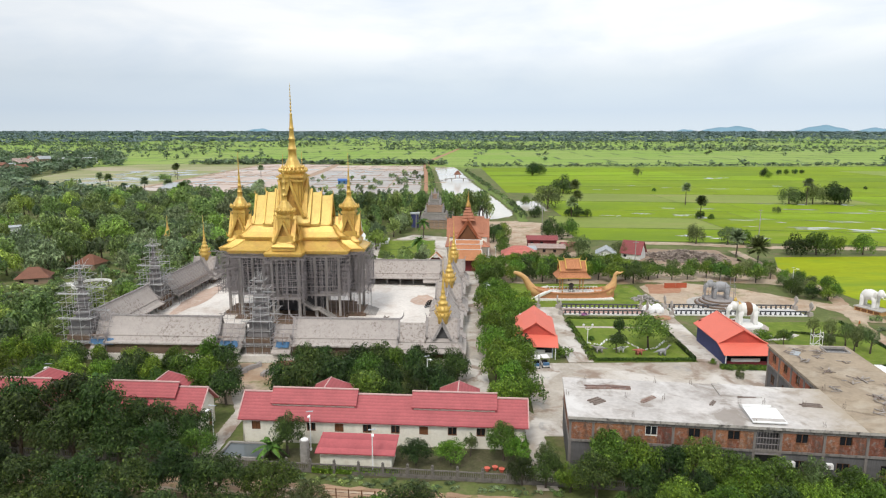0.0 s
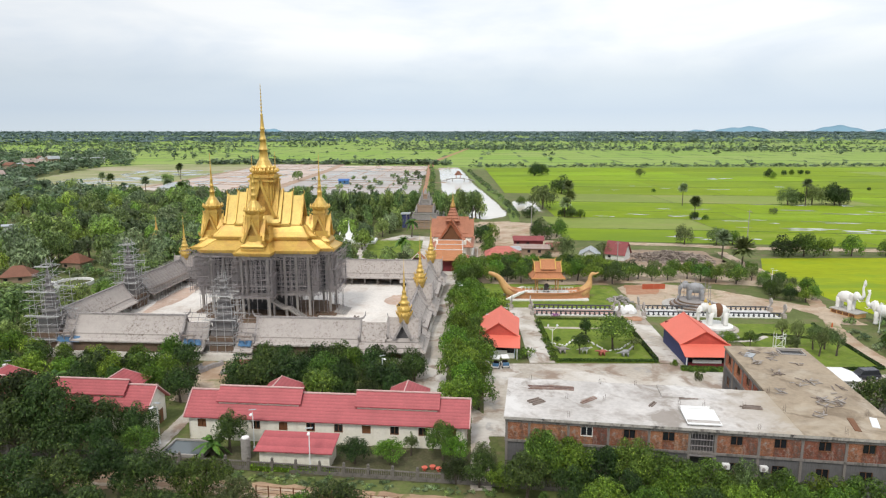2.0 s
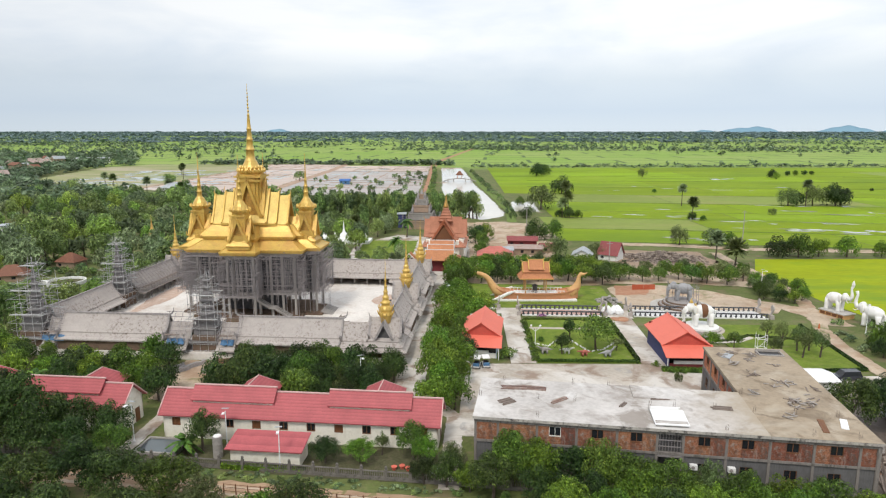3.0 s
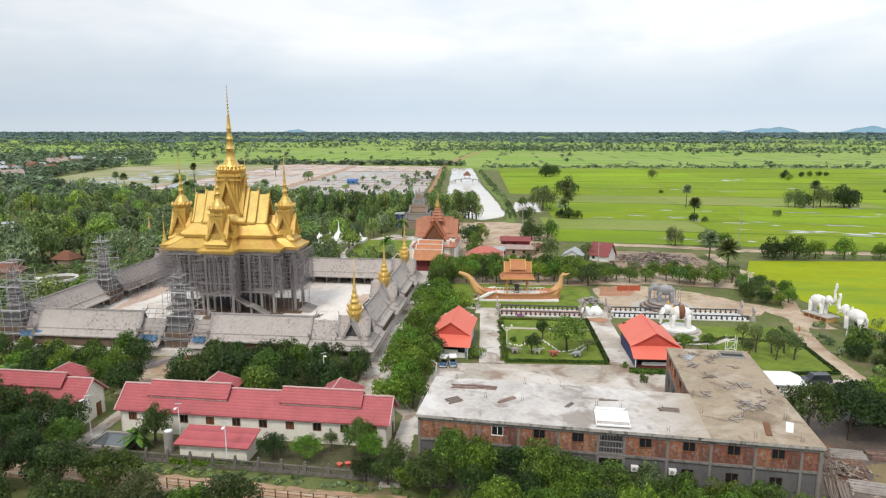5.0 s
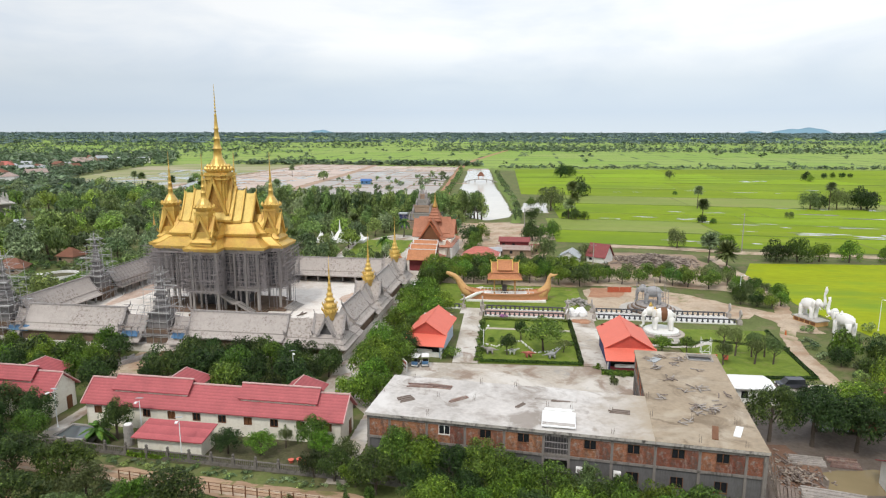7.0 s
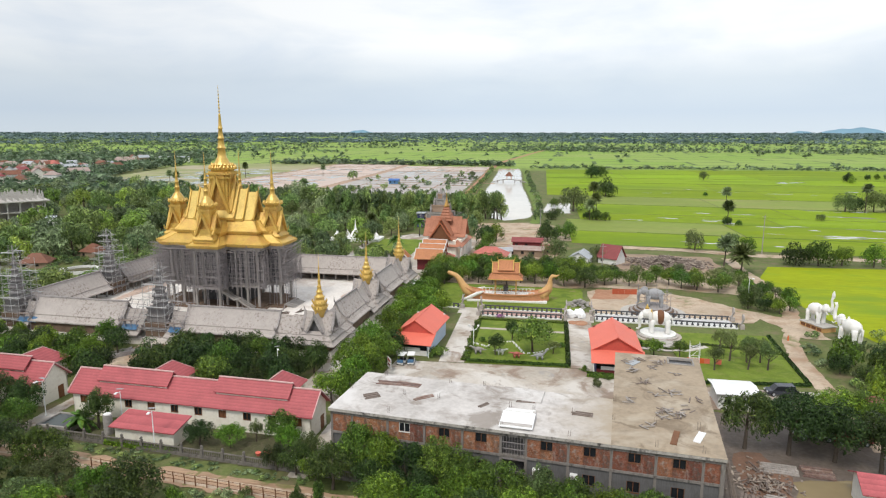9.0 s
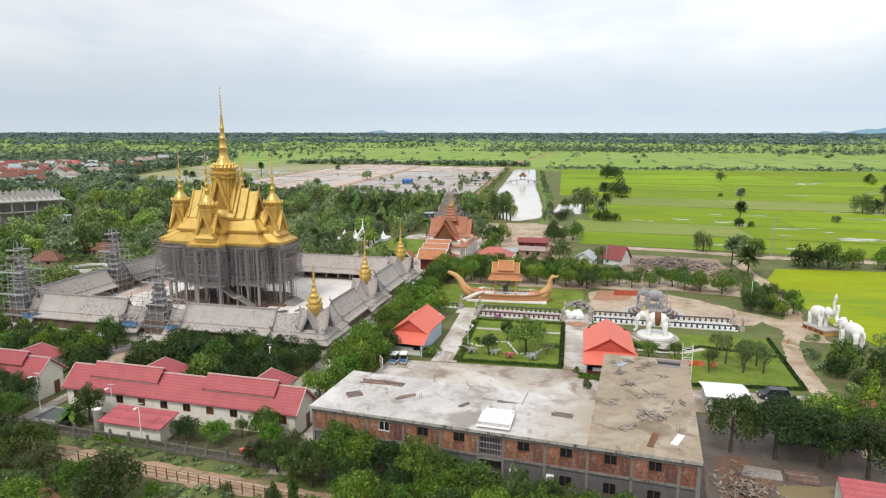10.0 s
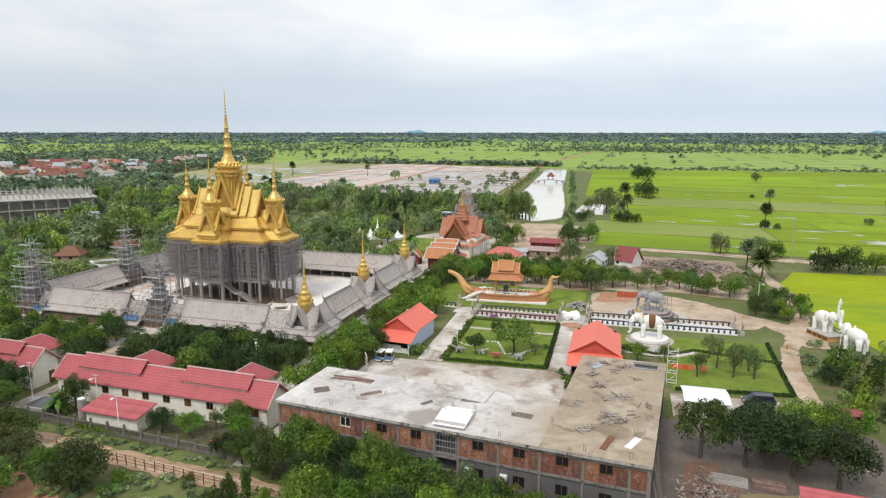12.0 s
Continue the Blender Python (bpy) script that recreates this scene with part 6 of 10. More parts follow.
# starter bars along the roof edge
t = on_roof("starter_bars", "thin rusty starter bars standing on the slab", "rebar", 0, 0, 0)
for x in cols_s[:-1]:
    for y in (0.4, 6.2, 12.0):
        if rnd.random() < 0.45:
            continue
        for dx, dy in ((-0.12, -0.12), (0.12, -0.12), (0.12, 0.12), (-0.12, 0.12)):
            b = bar(bmesh.new(), (x + dx, y + dy, 0), (x + dx + rnd.uniform(-0.05, 0.05), y + dy, rnd.uniform(0.5, 0.95)), 0.018, 3)
            part("bar", b, TIMBER, t)
# props against the east wall
t = thing("prop_poles", "thin scaffold poles leaning on the brick wall", "poles")
t.matrix_world = BM @ pose(47.2, 0, 0)
for i in range(12):
    b = bar(bmesh.new(), (rnd.uniform(0.4, 1.6), i * 0.6 - 2, 0), (rnd.uniform(-0.4, 0), i * 0.7 - 2, rnd.uniform(5, 7.6)), 0.05)
    part("pole", b, TIMBER, t)
t = thing("scaffolding", "white tube scaffolding at the building corner", "scaffolding")
t.matrix_world = pose(68.4, 112.2, 0.1, 0, 0, -7)
for x in (-0.8, 0.8):
    for y in (-0.6, 0.6):
        part("post", bar(bmesh.new(), (x, y, 0), (x, y, 6.4), 0.045), WHITE, t)
for k in range(4):
    z = 0.4 + k * 1.7
    for a, c in (((-0.8, -0.6), (0.8, -0.6)), ((0.8, -0.6), (0.8, 0.6)), ((0.8, 0.6), (-0.8, 0.6)), ((-0.8, 0.6), (-0.8, -0.6))):
        part("rail", bar(bmesh.new(), (*a, z), (*c, z), 0.045), WHITE, t)
    part("brace", bar(bmesh.new(), (-0.8, -0.6, z), (0.8, -0.6, min(z + 1.7, 6.4)), 0.04), WHITE, t)


# ---- long red-roofed houses ----
def long_house(x, y, rz, label):
    h = thing("long_house", label, "house", x, y, 0, rz, "long red-roofed houses")
    L = 39.8
    b = bmesh.new()
    gable_roof(b, -L, 0, 3.1, 3.5, 6.3, 0.16, 0.06, 3)
    part("roof", b, TILE_RED, h, "rose-red tiled gable roof")
    for x0, x1 in ((-35.6, -23.5), (-15.9, -4.2)):
        b = bmesh.new()
        gable_roof(b, x0, x1, 1.75, 5.35, 6.95, 0.16, 0.05, 3)
        r = part("raised_roof", b, TILE_RED, h, "raised rose-red ventilation roof")
        b = bmesh.new()
        box(b, x0 + 0.3, -1.5, 4.6, x1 - 0.3, 1.5, 5.4)
        part("vent_wall", b, WALL_CREAM, r)
        b = bmesh.new()
        box(b, x0 - 0.03, -0.13, 6.93, x1 + 0.03, 0.13, 7.07)
        part("ridge_cap", b, RIDGE_PINK, r)
    b = bmesh.new()
    box(b, -L - 0.03, -0.13, 6.26, 0.03, 0.13, 6.42)
    part("ridge_cap", b, RIDGE_PINK, h, "pale ridge cap")
    for xx in (-L, 0):
        for s in (-1, 1):
            b = bmesh.new()
            loft(b, [[(xx - 0.07, s * yy, z), (xx + 0.07, s * yy, z), (xx + 0.07, s * yy, z + 0.2), (xx - 0.07, s * yy, z + 0.2)] for yy, z in ((0, 6.2), (3.15, 3.42))])
            part("barge_board", b, RIDGE_PINK, h, "pale barge board")
    b = bmesh.new()
    box(b, -L + 0.5, 2.4, 0, -0.5, 2.6, 3.8)
    for xx in (-L + 0.5, -0.7):
        loft(b, [[(q, yy, z) for yy, z in ((-2.6, 0), (2.6, 0), (2.6, 3.75), (0, 6.1), (-2.6, 3.75))] for q in (xx, xx + 0.2)])
    part("wall", b, WALL_CREAM, h, "cream plastered wall")
    wx = [-37.4 + 3.88 * i for i in range(10)]
    edges = [-L + 0.5] + [e for w in wx for e in (w - 0.55, w + 0.55)] + [-0.5]
    b = bmesh.new()
    for i in range(0, len(edges), 2):
        box(b, edges[i], -2.6, 0, edges[i + 1], -2.4, 3.8)
    for w in wx:
        box(b, w - 0.55, -2.597, 0, w + 0.55, -2.403, 1.95), box(b, w - 0.55, -2.597, 3.05, w + 0.55, -2.403, 3.8)
    part("front_wall", b, WALL_CREAM, h, "cream plastered wall with small windows")
    for i, w in enumerate(wx):
        b = bmesh.new()
        box(b, w - 0.6, -2.64, 1.88, w + 0.6, -2.5, 1.96), box(b, w - 0.6, -2.64, 3.04, w + 0.6, -2.5, 3.12)
        for e in (w - 0.6, w - 0.03, w + 0.52):
            box(b, e, -2.635, 1.96, e + 0.08, -2.5, 3.04)
        f = part("window", b, WOOD_BROWN, h, "brown wooden window")
        b = box(bmesh.new(), w - 0.55, -2.5, 1.95, w + 0.55, -2.47, 3.05)
        part("pane", b, GLASS_AND_SHADE if i % 3 else WOOD_BROWN, f)
        b = box(bmesh.new(), w - 0.75, -2.95, 3.2, w + 0.75, -2.6, 3.26)
        part("window_hood", b, WALL_WHITE, f)
    b = bmesh.new()
    box(b, -0.52, 0.6, 0, -0.45, 1.7, 2.1)
    part("door", b, WOOD_BROWN, h, "brown end door")
    for xx in (-29.3, -9.8):
        b = bmesh.new()
        box(b, xx - 2.6, 2.6, 0, xx + 2.6, 9.6, 3.3)
        w = part("annex", b, WALL_CREAM, h, "cream plastered rear annex")
        b = bmesh.new()
        e = [(xx - 3.1, 1.5, 3.3), (xx + 3.1, 1.5, 3.3), (xx + 3.1, 10.1, 3.3), (xx - 3.1, 10.1, 3.3)]
        r0, r1 = (xx, 1.5, 5.6), (xx, 7.6, 5.6)
        v = [b.verts.new(p) for p in e + [r0, r1]]
        for q in ((0, 4, 5, 3), (1, 2, 5, 4), (2, 3, 5), (0, 1, 4), (3, 2, 1, 0)):
            b.faces.new([v[k] for k in q])
        r = part("annex_roof", b, TILE_RED, w, "rose-red hipped annex roof")
        b = bmesh.new()
        bar(b, (xx, 1.5, 5.62), (xx, 7.6, 5.62), 0.1), bar(b, (xx, 7.6, 5.58), (xx + 3.1, 10.1, 3.34), 0.06), bar(b, (xx, 7.6, 5.58), (xx - 3.1, 10.1, 3.34), 0.06)
        part("hip_cap", b, RIDGE_PINK, w)
    return h


long_house(11.65, 82.45, -4.2, "long cream house with rose-red tiled roof")
long_house(-33.6, 86.5, -4.2, "long cream house with rose-red tiled roof half hidden by trees")
s = thing("shed", "low cream shed with a rose-red lean-to roof by the fence", "shed", -11.0, 76.6, 0, -4.2)
b = bmesh.new()
box(b, -4.6, -1.5, 0, 4.6, 1.8, 2.3)
part("wall", b, WALL_CREAM, s)
b = bmesh.new()
loft(b, [[(x, -2.1, 2.25), (x, 2.1, 3.0), (x, 2.1, 3.14), (x, -2.1, 2.39)] for x in (-5.1, 5.1)])
part("roof", b, TILE_RED, s, "rose-red lean-to roof")
t = thing("water_tank", "tall grey concrete ring water tank", "water tank", -18.0, 77.2, 0)
part("tank_body", lathe(bmesh.new(), [(0.62, 0), (0.62, 0.95), (0.66, 0.97), (0.62, 1.0), (0.62, 1.95), (0.66, 1.97), (0.62, 2.0), (0.62, 2.9), (0.66, 2.95), (0.5, 3.0)], 14), CONC, t)
part("lid", lathe(bmesh.new(), [(0.5, 3.0), (0.5, 3.08), (0.02, 3.12)], 14), WHITE, t)
t = thing("basin", "low concrete basin with dark water beside the house", "basin", -26.5, 79.3, 0, -4.2)
b = bmesh.new()
for q in ((-3, -2.2, 3, -1.9), (-3, 1.9, 3, 2.2), (-3, -1.9, -2.7, 1.9), (2.7, -1.9, 3, 1.9)):
    box(b, q[0], q[1], 0, q[2], q[3], 0.55)
part("rim", b, CONC, t)
part("water", box(bmesh.new(), -2.7, -1.9, 0, 2.7, 1.9, 0.35), WATER_DARK, t)


# ---- red kiosks by the plaza ----
def kiosk(x, y, rz, wall_side, wall_front, label, half, y0, y1):
    """Ridge along local y from y0 (gablet) to y1; skirt roof in front."""
    k = thing("kiosk", label, "kiosk", x, y, 0, rz, "red-roofed kiosks by the plaza")
    b = bmesh.new()
    gable_roof(b, y0 - 0.5, y1 + 0.5, half, 3.75, 6.3, 0.14, 0.06, 4)
    bmesh.ops.transform(b, matrix=pose(0, 0, 0, 0, 0, 90), verts=b.verts)
    part("roof", b, SALMON, k, "bright salmon-red sheet metal roof")
    b = bmesh.new()
    loft(b, [[(-half - 0.1, y0 - 3.7, 2.45), (0, y0 - 3.7, 2.47), (half + 0.25, y0 - 3.7, 2.45)], [(-half - 0.1, y0 + 0.1, 3.78), (0, y0 + 0.1, 3.8), (half + 0.25, y0 + 0.1, 3.78)]], closed=False)
    b.normal_update()
    bmesh.ops.solidify(b, geom=b.faces[:], thickness=0.1)
    part("front_roof", b, SALMON, k, "salmon-red front skirt roof")
    b = bmesh.new()
    loft(b, [[(x, yy, z) for x, z in ((-half * 0.96, 3.7), (half * 0.96, 3.7), (0, 6.1))] for yy in (y0 - 0.1, y0 + 0.1)])
    part("gablet", b, RED_PAINT, k, "deep red gable front")
    for sx in (-1, 1):
        part("side_wall", box(bmesh.new(), sx * (half - 0.78) - 0.075, y0, 0, sx * (half - 0.78) + 0.075, y1, 3.9), wall_side, k)
        part("porch_wall", box(bmesh.new(), sx * (half - 0.78) - 0.075, y0 - 2.6, 0, sx * (half - 0.78) + 0.075, y0 - 0.004, 2.6), wall_side, k)
    b = bmesh.new()
    box(b, -half + 0.85, y1 - 0.15, 0, half - 0.85, y1, 4.6)
    part("back_wall", b, wall_front, k)
    part("front_wall", box(bmesh.new(), -half + 0.85, y0 - 2.6, 0, half - 0.85, y0 - 2.45, 1.0), wall_front, k)
    part("front_panel", box(bmesh.new(), -half + 0.85, y0 - 2.6, 2.1, half - 0.85, y0 - 2.45, 2.6), wall_front, k)
    # dark sheet stands in for the kiosk's shaded inside
    b = box(bmesh.new(), -half + 0.85, y0 - 2.3, 0, half - 0.85, y0 - 2.2, 2.6)
    part("inside_shade_sheet", b, GLASS_AND_SHADE, k)
    b = box(bmesh.new(), -half + 1.6, y0 - 2.75, 0.95, half - 2.2, y0 - 2.58, 1.55)
    part("counter", b, WHITE, k, "white serving counter")
    for sx in (-1, 1):
        b = bar(bmesh.new(), (sx * (half - 0.3), y0 - 3.4, 0), (sx * (half - 0.3), y0 - 3.4, 2.5), 0.09, 6)
        part("post", b, WHITE, k)
    b = box(bmesh.new(), -0.1, y0 - 0.4, 6.28, 0.1, y1 + 0.5, 6.38)
    part("ridge_cap", b, SALMON, k)
    return k


kiosk(55.7, 119.5, -1, WALL_BLUE, WALL_MAROON, "dark blue kiosk with bright red hipped roof", 4.5, -5.6, 6.2)
kiosk(18.4, 123.2, -6, mat("pale_blue_plaster", (0.45, 0.55, 0.68), 0.08, 0.8, 0.6, 5, (0.4, 0.42, 0.45), 0.4), WALL_WHITE, "pale blue kiosk with bright red gabled roof and lean-to", 3.9, -4.6, 6.6)


# ---- boat with pavilion ----
boat = thing("stone_boat", "ochre and terracotta royal barge monument with bird prow", "monument", 33.5, 160.2, 0, 1.5)
b = bmesh.new()
prism(b, rect(-10.2, -2.9, 9.9, 2.9), 0, 0.45)
part("base", b, WALL_WHITE, boat, "white base slab")
b = bmesh.new()
sections = []
for i in range(13):
    t = i / 12
    x = -10.8 + 21.2 * t
    e = abs(t * 2 - 1)
    w = 2.5 * (1 - 0.55 * e ** 3)
    z = 1.75 + 1.3 * e ** 4
    sections.append([(x, -w, z), (x, -w * 0.85, 0.4), (x, w * 0.85, 0.4), (x, w, z)])
loft(b, sections)
part("hull", b, BOAT, boat, "terracotta hull")
b = bmesh.new()
for s_ in (-1, 1):
    loft(b, [[(x, s_ * (w[3][1]) - s_ * 0.25, z + 0.0), (x, s_ * w[3][1] + s_ * 0.12, z), (x, s_ * w[3][1] + s_ * 0.12, z + 0.28), (x, s_ * w[3][1] - s_ * 0.25, z + 0.28)] for w in sections for x, z in ((w[3][0], w[3][2]),)])
part("gunwale", b, BOAT, boat)


def bent(points, widths, heights):
    """A flat-sided curved prow: along points in x,z with half width and thickness."""
    bm_ = bmesh.new()
    rings_ = []
    for i, (x, z) in enumerate(points):
        x0, z0 = points[max(i - 1, 0)]
        x1, z1 = points[min(i + 1, len(points) - 1)]
        d = math.hypot(x1 - x0, z1 - z0)
        nx, nz = -(z1 - z0) / d, (x1 - x0) / d
        w, h = widths[i], heights[i]
        rings_.append([(x + nx * h * c, w * s, z + nz * h * c) for c, s in ((1, 0), (0.7, 0.8), (0, 1), (-0.7, 0.8), (-1, 0), (-0.7, -0.8), (0, -1), (0.7, -0.8))])
    return loft(bm_, rings_)


part("bird_prow", bent([(8.2, 1.5), (9.4, 2.2), (10.3, 3.4), (10.6, 4.8), (10.7, 6.0), (11.2, 6.6), (12.0, 6.5), (12.8, 6.9)], [1.9, 1.6, 1.1, 0.62, 0.42, 0.5, 0.36, 0.12], [1.2, 1.35, 1.05, 0.65, 0.45, 0.52, 0.3, 0.1]), BOAT_TAN, boat, "ochre bird-headed prow", True)
part("tail_stern", bent([(-9.0, 1.4), (-10.6, 2.4), (-11.6, 3.8), (-12.4, 5.2), (-13.4, 6.1), (-14.6, 6.6), (-15.4, 6.9)], [1.9, 1.6, 1.15, 0.85, 0.7, 0.6, 0.4], [1.1, 1.2, 0.95, 0.75, 0.62, 0.55, 0.35]), BOAT_TAN, boat, "ochre upswept tail stern", True)
for s_ in (-1, 1):
    part("wing", bent([(-6.0, 2.6), (-7.6, 2.0), (-9.2, 1.2), (-10.8, 0.5), (-11.8, 0.35)], [0.18, 0.25, 0.25, 0.2, 0.06], [0.2, 0.45, 0.45, 0.3, 0.08]), STATUE_WHITE, boat, "white painted wing", True).matrix_basis = pose(0, s_ * 2.4, 0)
b = bmesh.new()
box(b, -6.8, -1.8, 1.6, 6.8, 1.8, 1.85)
part("deck", b, WALL_WHITE, boat, "pale deck")
for s_ in (-1, 1):
    b = bmesh.new()
    box(b, -6.8, s_ * 1.95 - 0.06, 2.5, 6.8, s_ * 1.95 + 0.06, 2.62)
    for i in range(15):
        box(b, -6.7 + i * 0.95, s_ * 1.95 - 0.06, 1.7, -6.55 + i * 0.95, s_ * 1.95 + 0.06, 2.5)
    part("deck_rail", b, WALL_WHITE, boat, "white deck rail")
pav = thing("boat_pavilion", "open pavilion with two-tier orange tiled roof", "pavilion", 33.0, 160.2, 1.85, 1.5)
for x in (-2.6, 2.6):
    for y in (-1.6, 1.6):
        part("post", bar(bmesh.new(), (x, y, 0), (x, y, 4.2), 0.17, 8), BOAT_TAN, pav)
for x0, hw, z0, z1 in ((4.3, 2.9, 4.0, 5.7), (3.4, 2.0, 5.6, 7.9), (1.9, 2.1, 6.3, 8.5)):
    b = bmesh.new()
    if z0 == 4.0:
        flared_roof(b, rect(-x0, -hw, x0, hw), z0, rect(-3.0, -1.5, 3.0, 1.5), z1, 0.18)
    else:
        gable_roof(b, -x0, x0, hw, z0, z1, 0.16, 0.2, 4)
    r = part("roof", b, TILE_ORANGE, pav, "orange tiled roof tier")
    b = bmesh.new()
    if z0 != 4.0:
        for sx in (-1, 1):
            for s_ in (-1, 1):
                bar(b, (sx * x0, 0, z1), (sx * x0, s_ * hw, z0), 0.13)
            tube(b, [(sx * x0, 0, z1), (sx * (x0 + 0.3), 0, z1 + 0.35), (sx * (x0 + 0.35), 0, z1 + 0.9)], [0.12, 0.09, 0.03], 5)
        bar(b, (-x0, 0, z1 + 0.04), (x0, 0, z1 + 0.04), 0.11)
    else:
        bar(b, (-x0, -hw, z0), (x0, -hw, z0), 0.1)
        part("gilt_edge", bar(bmesh.new(), (-x0, hw, z0), (x0, hw, z0), 0.1), GOLD_LEAF, r, "yellow gilt edge")
    part("gilt_edge", b, GOLD_LEAF, r, "yellow gilt edge")
b = bmesh.new()
lathe(b, [(0.9, 0), (0.95, 0.2), (0.6, 0.35), (0.55, 1.3), (0.8, 1.6), (0.3, 2.1)], 12)
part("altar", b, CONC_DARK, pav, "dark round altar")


# ---- elephants ----
def elephant(label, x, y, z, rz, size, mm, raised=False, dressed=False, bud=False):
    """One plain statue, facing local -x, about 3.3 high before scaling."""
    b = bmesh.new()
    blob(b, (0.15, 0, 2.25), 1.0, 3, (1.55, 0.95, 1.02))
    blob(b, (0.75, 0, 2.2), 1.0, 2, (0.95, 0.93, 0.98))
    blob(b, (-1.75, 0, 2.75), 0.72, 2, (0.95, 0.85, 1.05))
    blob(b, (-1.7, 0, 3.25), 0.42, 2, (1, 1.1, 0.8))
    for s_ in (-1, 1):
        blob(b, (-1.25, s_ * 0.82, 2.6), 0.62, 2, (0.5, 0.16, 1.1))
        for lx, lean in ((-0.85, -0.1), (1.2, 0.12)):
            tube(b, [(lx, s_ * 0.5, 2.0), (lx + lean, s_ * 0.52, 1.1), (lx + lean, s_ * 0.52, 0.25), (lx + lean, s_ * 0.52, 0.0)], [0.46, 0.34, 0.31, 0.38], 10)
        tube(b, [(-2.2, s_ * 0.32, 2.35), (-2.6, s_ * 0.4, 2.0), (-3.0, s_ * 0.4, 2.15)], [0.11, 0.09, 0.03], 6)
    if raised:
        tube(b, [(-2.2, 0, 2.7), (-2.75, 0, 2.6), (-3.0, 0, 3.1), (-2.9, 0, 3.8), (-2.75, 0, 4.5), (-2.95, 0, 5.0)], [0.42, 0.34, 0.28, 0.22, 0.18, 0.24], 9)
        if bud:
            lathe(b, [(0.10, 4.9), (0.24, 5.1), (0.27, 5.4), (0.16, 5.8), (0.03, 6.1)], 10, -3.0, 0)
    else:
        tube(b, [(-2.2, 0, 2.75), (-2.6, 0, 2.2), (-2.7, 0, 1.4), (-2.6, 0, 0.7), (-2.85, 0, 0.35), (-3.1, 0, 0.45)], [0.42, 0.34, 0.26, 0.2, 0.16, 0.12], 9)
    tube(b, [(1.6, 0, 2.6), (1.95, 0, 2.0), (1.9, 0, 1.2)], [0.12, 0.08, 0.06], 6)
    mats = [mm]
    if dressed:
        mats = [mm, WOOD_BROWN, GOLD_LEAF]
        n0 = len(b.faces)
        blob(b, (0.2, 0, 2.3), 1.0, 3, (0.86, 1.06, 1.09))
        blob(b, (-1.05, 0, 2.5), 1.0, 2, (0.16, 0.9, 0.98))
        lathe(b, [(0.34, 3.5), (0.24, 3.65), (0.26, 3.75), (0.1, 3.95), (0.02, 4.2)], 10, -1.7, 0)
        b.faces.ensure_lookup_table()
        for f in b.faces[n0:]:
            c = f.calc_center_median()
            f.material_index = 1 if c.x > -0.6 else 2
    ob = new("elephant_statue", emit("elephant_statue", b, mats, True))
    ob.matrix_world = pose(x, y, z, 0, 0, rz) @ Matrix.Scale(size, 4)
    return tagged(ob, label, "statue", "elephant statues")


elephant("white elephant statue with a brown saddle cloth", 66.3, 135.2, 0.95, -4, 1.42, STATUE_WHITE, dressed=True)
elephant("unpainted grey cement elephant statue", 68.2, 153.4, 1.75, -6, 1.30, STATUE_GREY)
elephant("white elephant statue with a raised trunk", 101.6, 147.2, 1.25, 112, 1.3, STATUE_WHITE, raised=True, bud=True)
elephant("white elephant statue with its raised trunk bent to the other", 104.4, 137.8, 0.15, -68, 1.42, STATUE_WHITE, raised=True)
for x, y, tiers, mm, lab in ((68.2, 153.4, ((7.4, 0.3, PALE_CONC), (5.6, 0.6, BASE_BROWN), (5.2, 0.8, GREY_TRIM), (4.7, 1.1, BASE_BROWN), (4.3, 1.3, GREY_TRIM), (3.8, 1.6, BASE_BROWN), (3.6, 1.75, GREY_TRIM)), None, "round stepped cement pedestal on a pale disc"), (66.3, 135.2, ((4.8, 0.3, PAVE), (4.1, 0.6, GREY_ROOF), (3.6, 0.95, WALL_WHITE)), None, "round white stepped pedestal")):
    p = thing("pedestal", lab, "pedestal", x, y, 0)
    z0 = 0
    for r, z, m_ in tiers:
        b = bmesh.new()
        lathe(b, [(r, z0), (r, z), (r - 0.15, z + 0.0)], 32)
        part("tier", b, m_, p)
        z0 = z
p = thing("pedestal", "pale brown block pedestal with a panelled front", "pedestal", 101.6, 147.0, 0, 112)
part("block", box(bmesh.new(), -3.6, -1.7, 0, 2.7, 1.7, 1.05), BOAT_TAN, p)
for k in range(4):
    for sy in (-1, 1):
        part("panel", box(bmesh.new(), -3.3 + k * 1.5, sy * 1.72 - 0.03, 0.22, -2.1 + k * 1.5, sy * 1.72 + 0.03, 0.85), WOOD_BROWN, p)
part("top", box(bmesh.new(), -3.8, -1.9, 1.05, 2.9, 1.9, 1.26), PALE_CONC, p)
sc = thing("scaffolding", "thin grey poles tied round the cement elephant", "scaffolding", 68.2, 153.4, 0, -6)
for k in range(9):
    a_ = 6.283 * k / 9
    px, py = 3.9 * math.cos(a_), 2.3 * math.sin(a_)
    part("pole", bar(bmesh.new(), (px, py, 1.2), (px * 0.97, py * 0.9, 5.4 + (k % 3) * 0.9), 0.06), STEEL, sc)
b = bmesh.new()
for z in (3.2, 5.0):
    for k in range(9):
        a_, c_ = 6.283 * k / 9, 6.283 * (k + 1) / 9
        bar(b, (3.85 * math.cos(a_), 2.25 * math.sin(a_), z), (3.85 * math.cos(c_), 2.25 * math.sin(c_), z + 0.1), 0.05)
tagged(part("tube_mesh", b, STEEL, sc, "level tubes"), kind="stuff")
p = thing("wrapped_figure", "statues wrapped in white plastic sheet at the garden gate", "bundle", 50.2, 146.6, 0.1)
b = bmesh.new()
rw = random.Random(8)
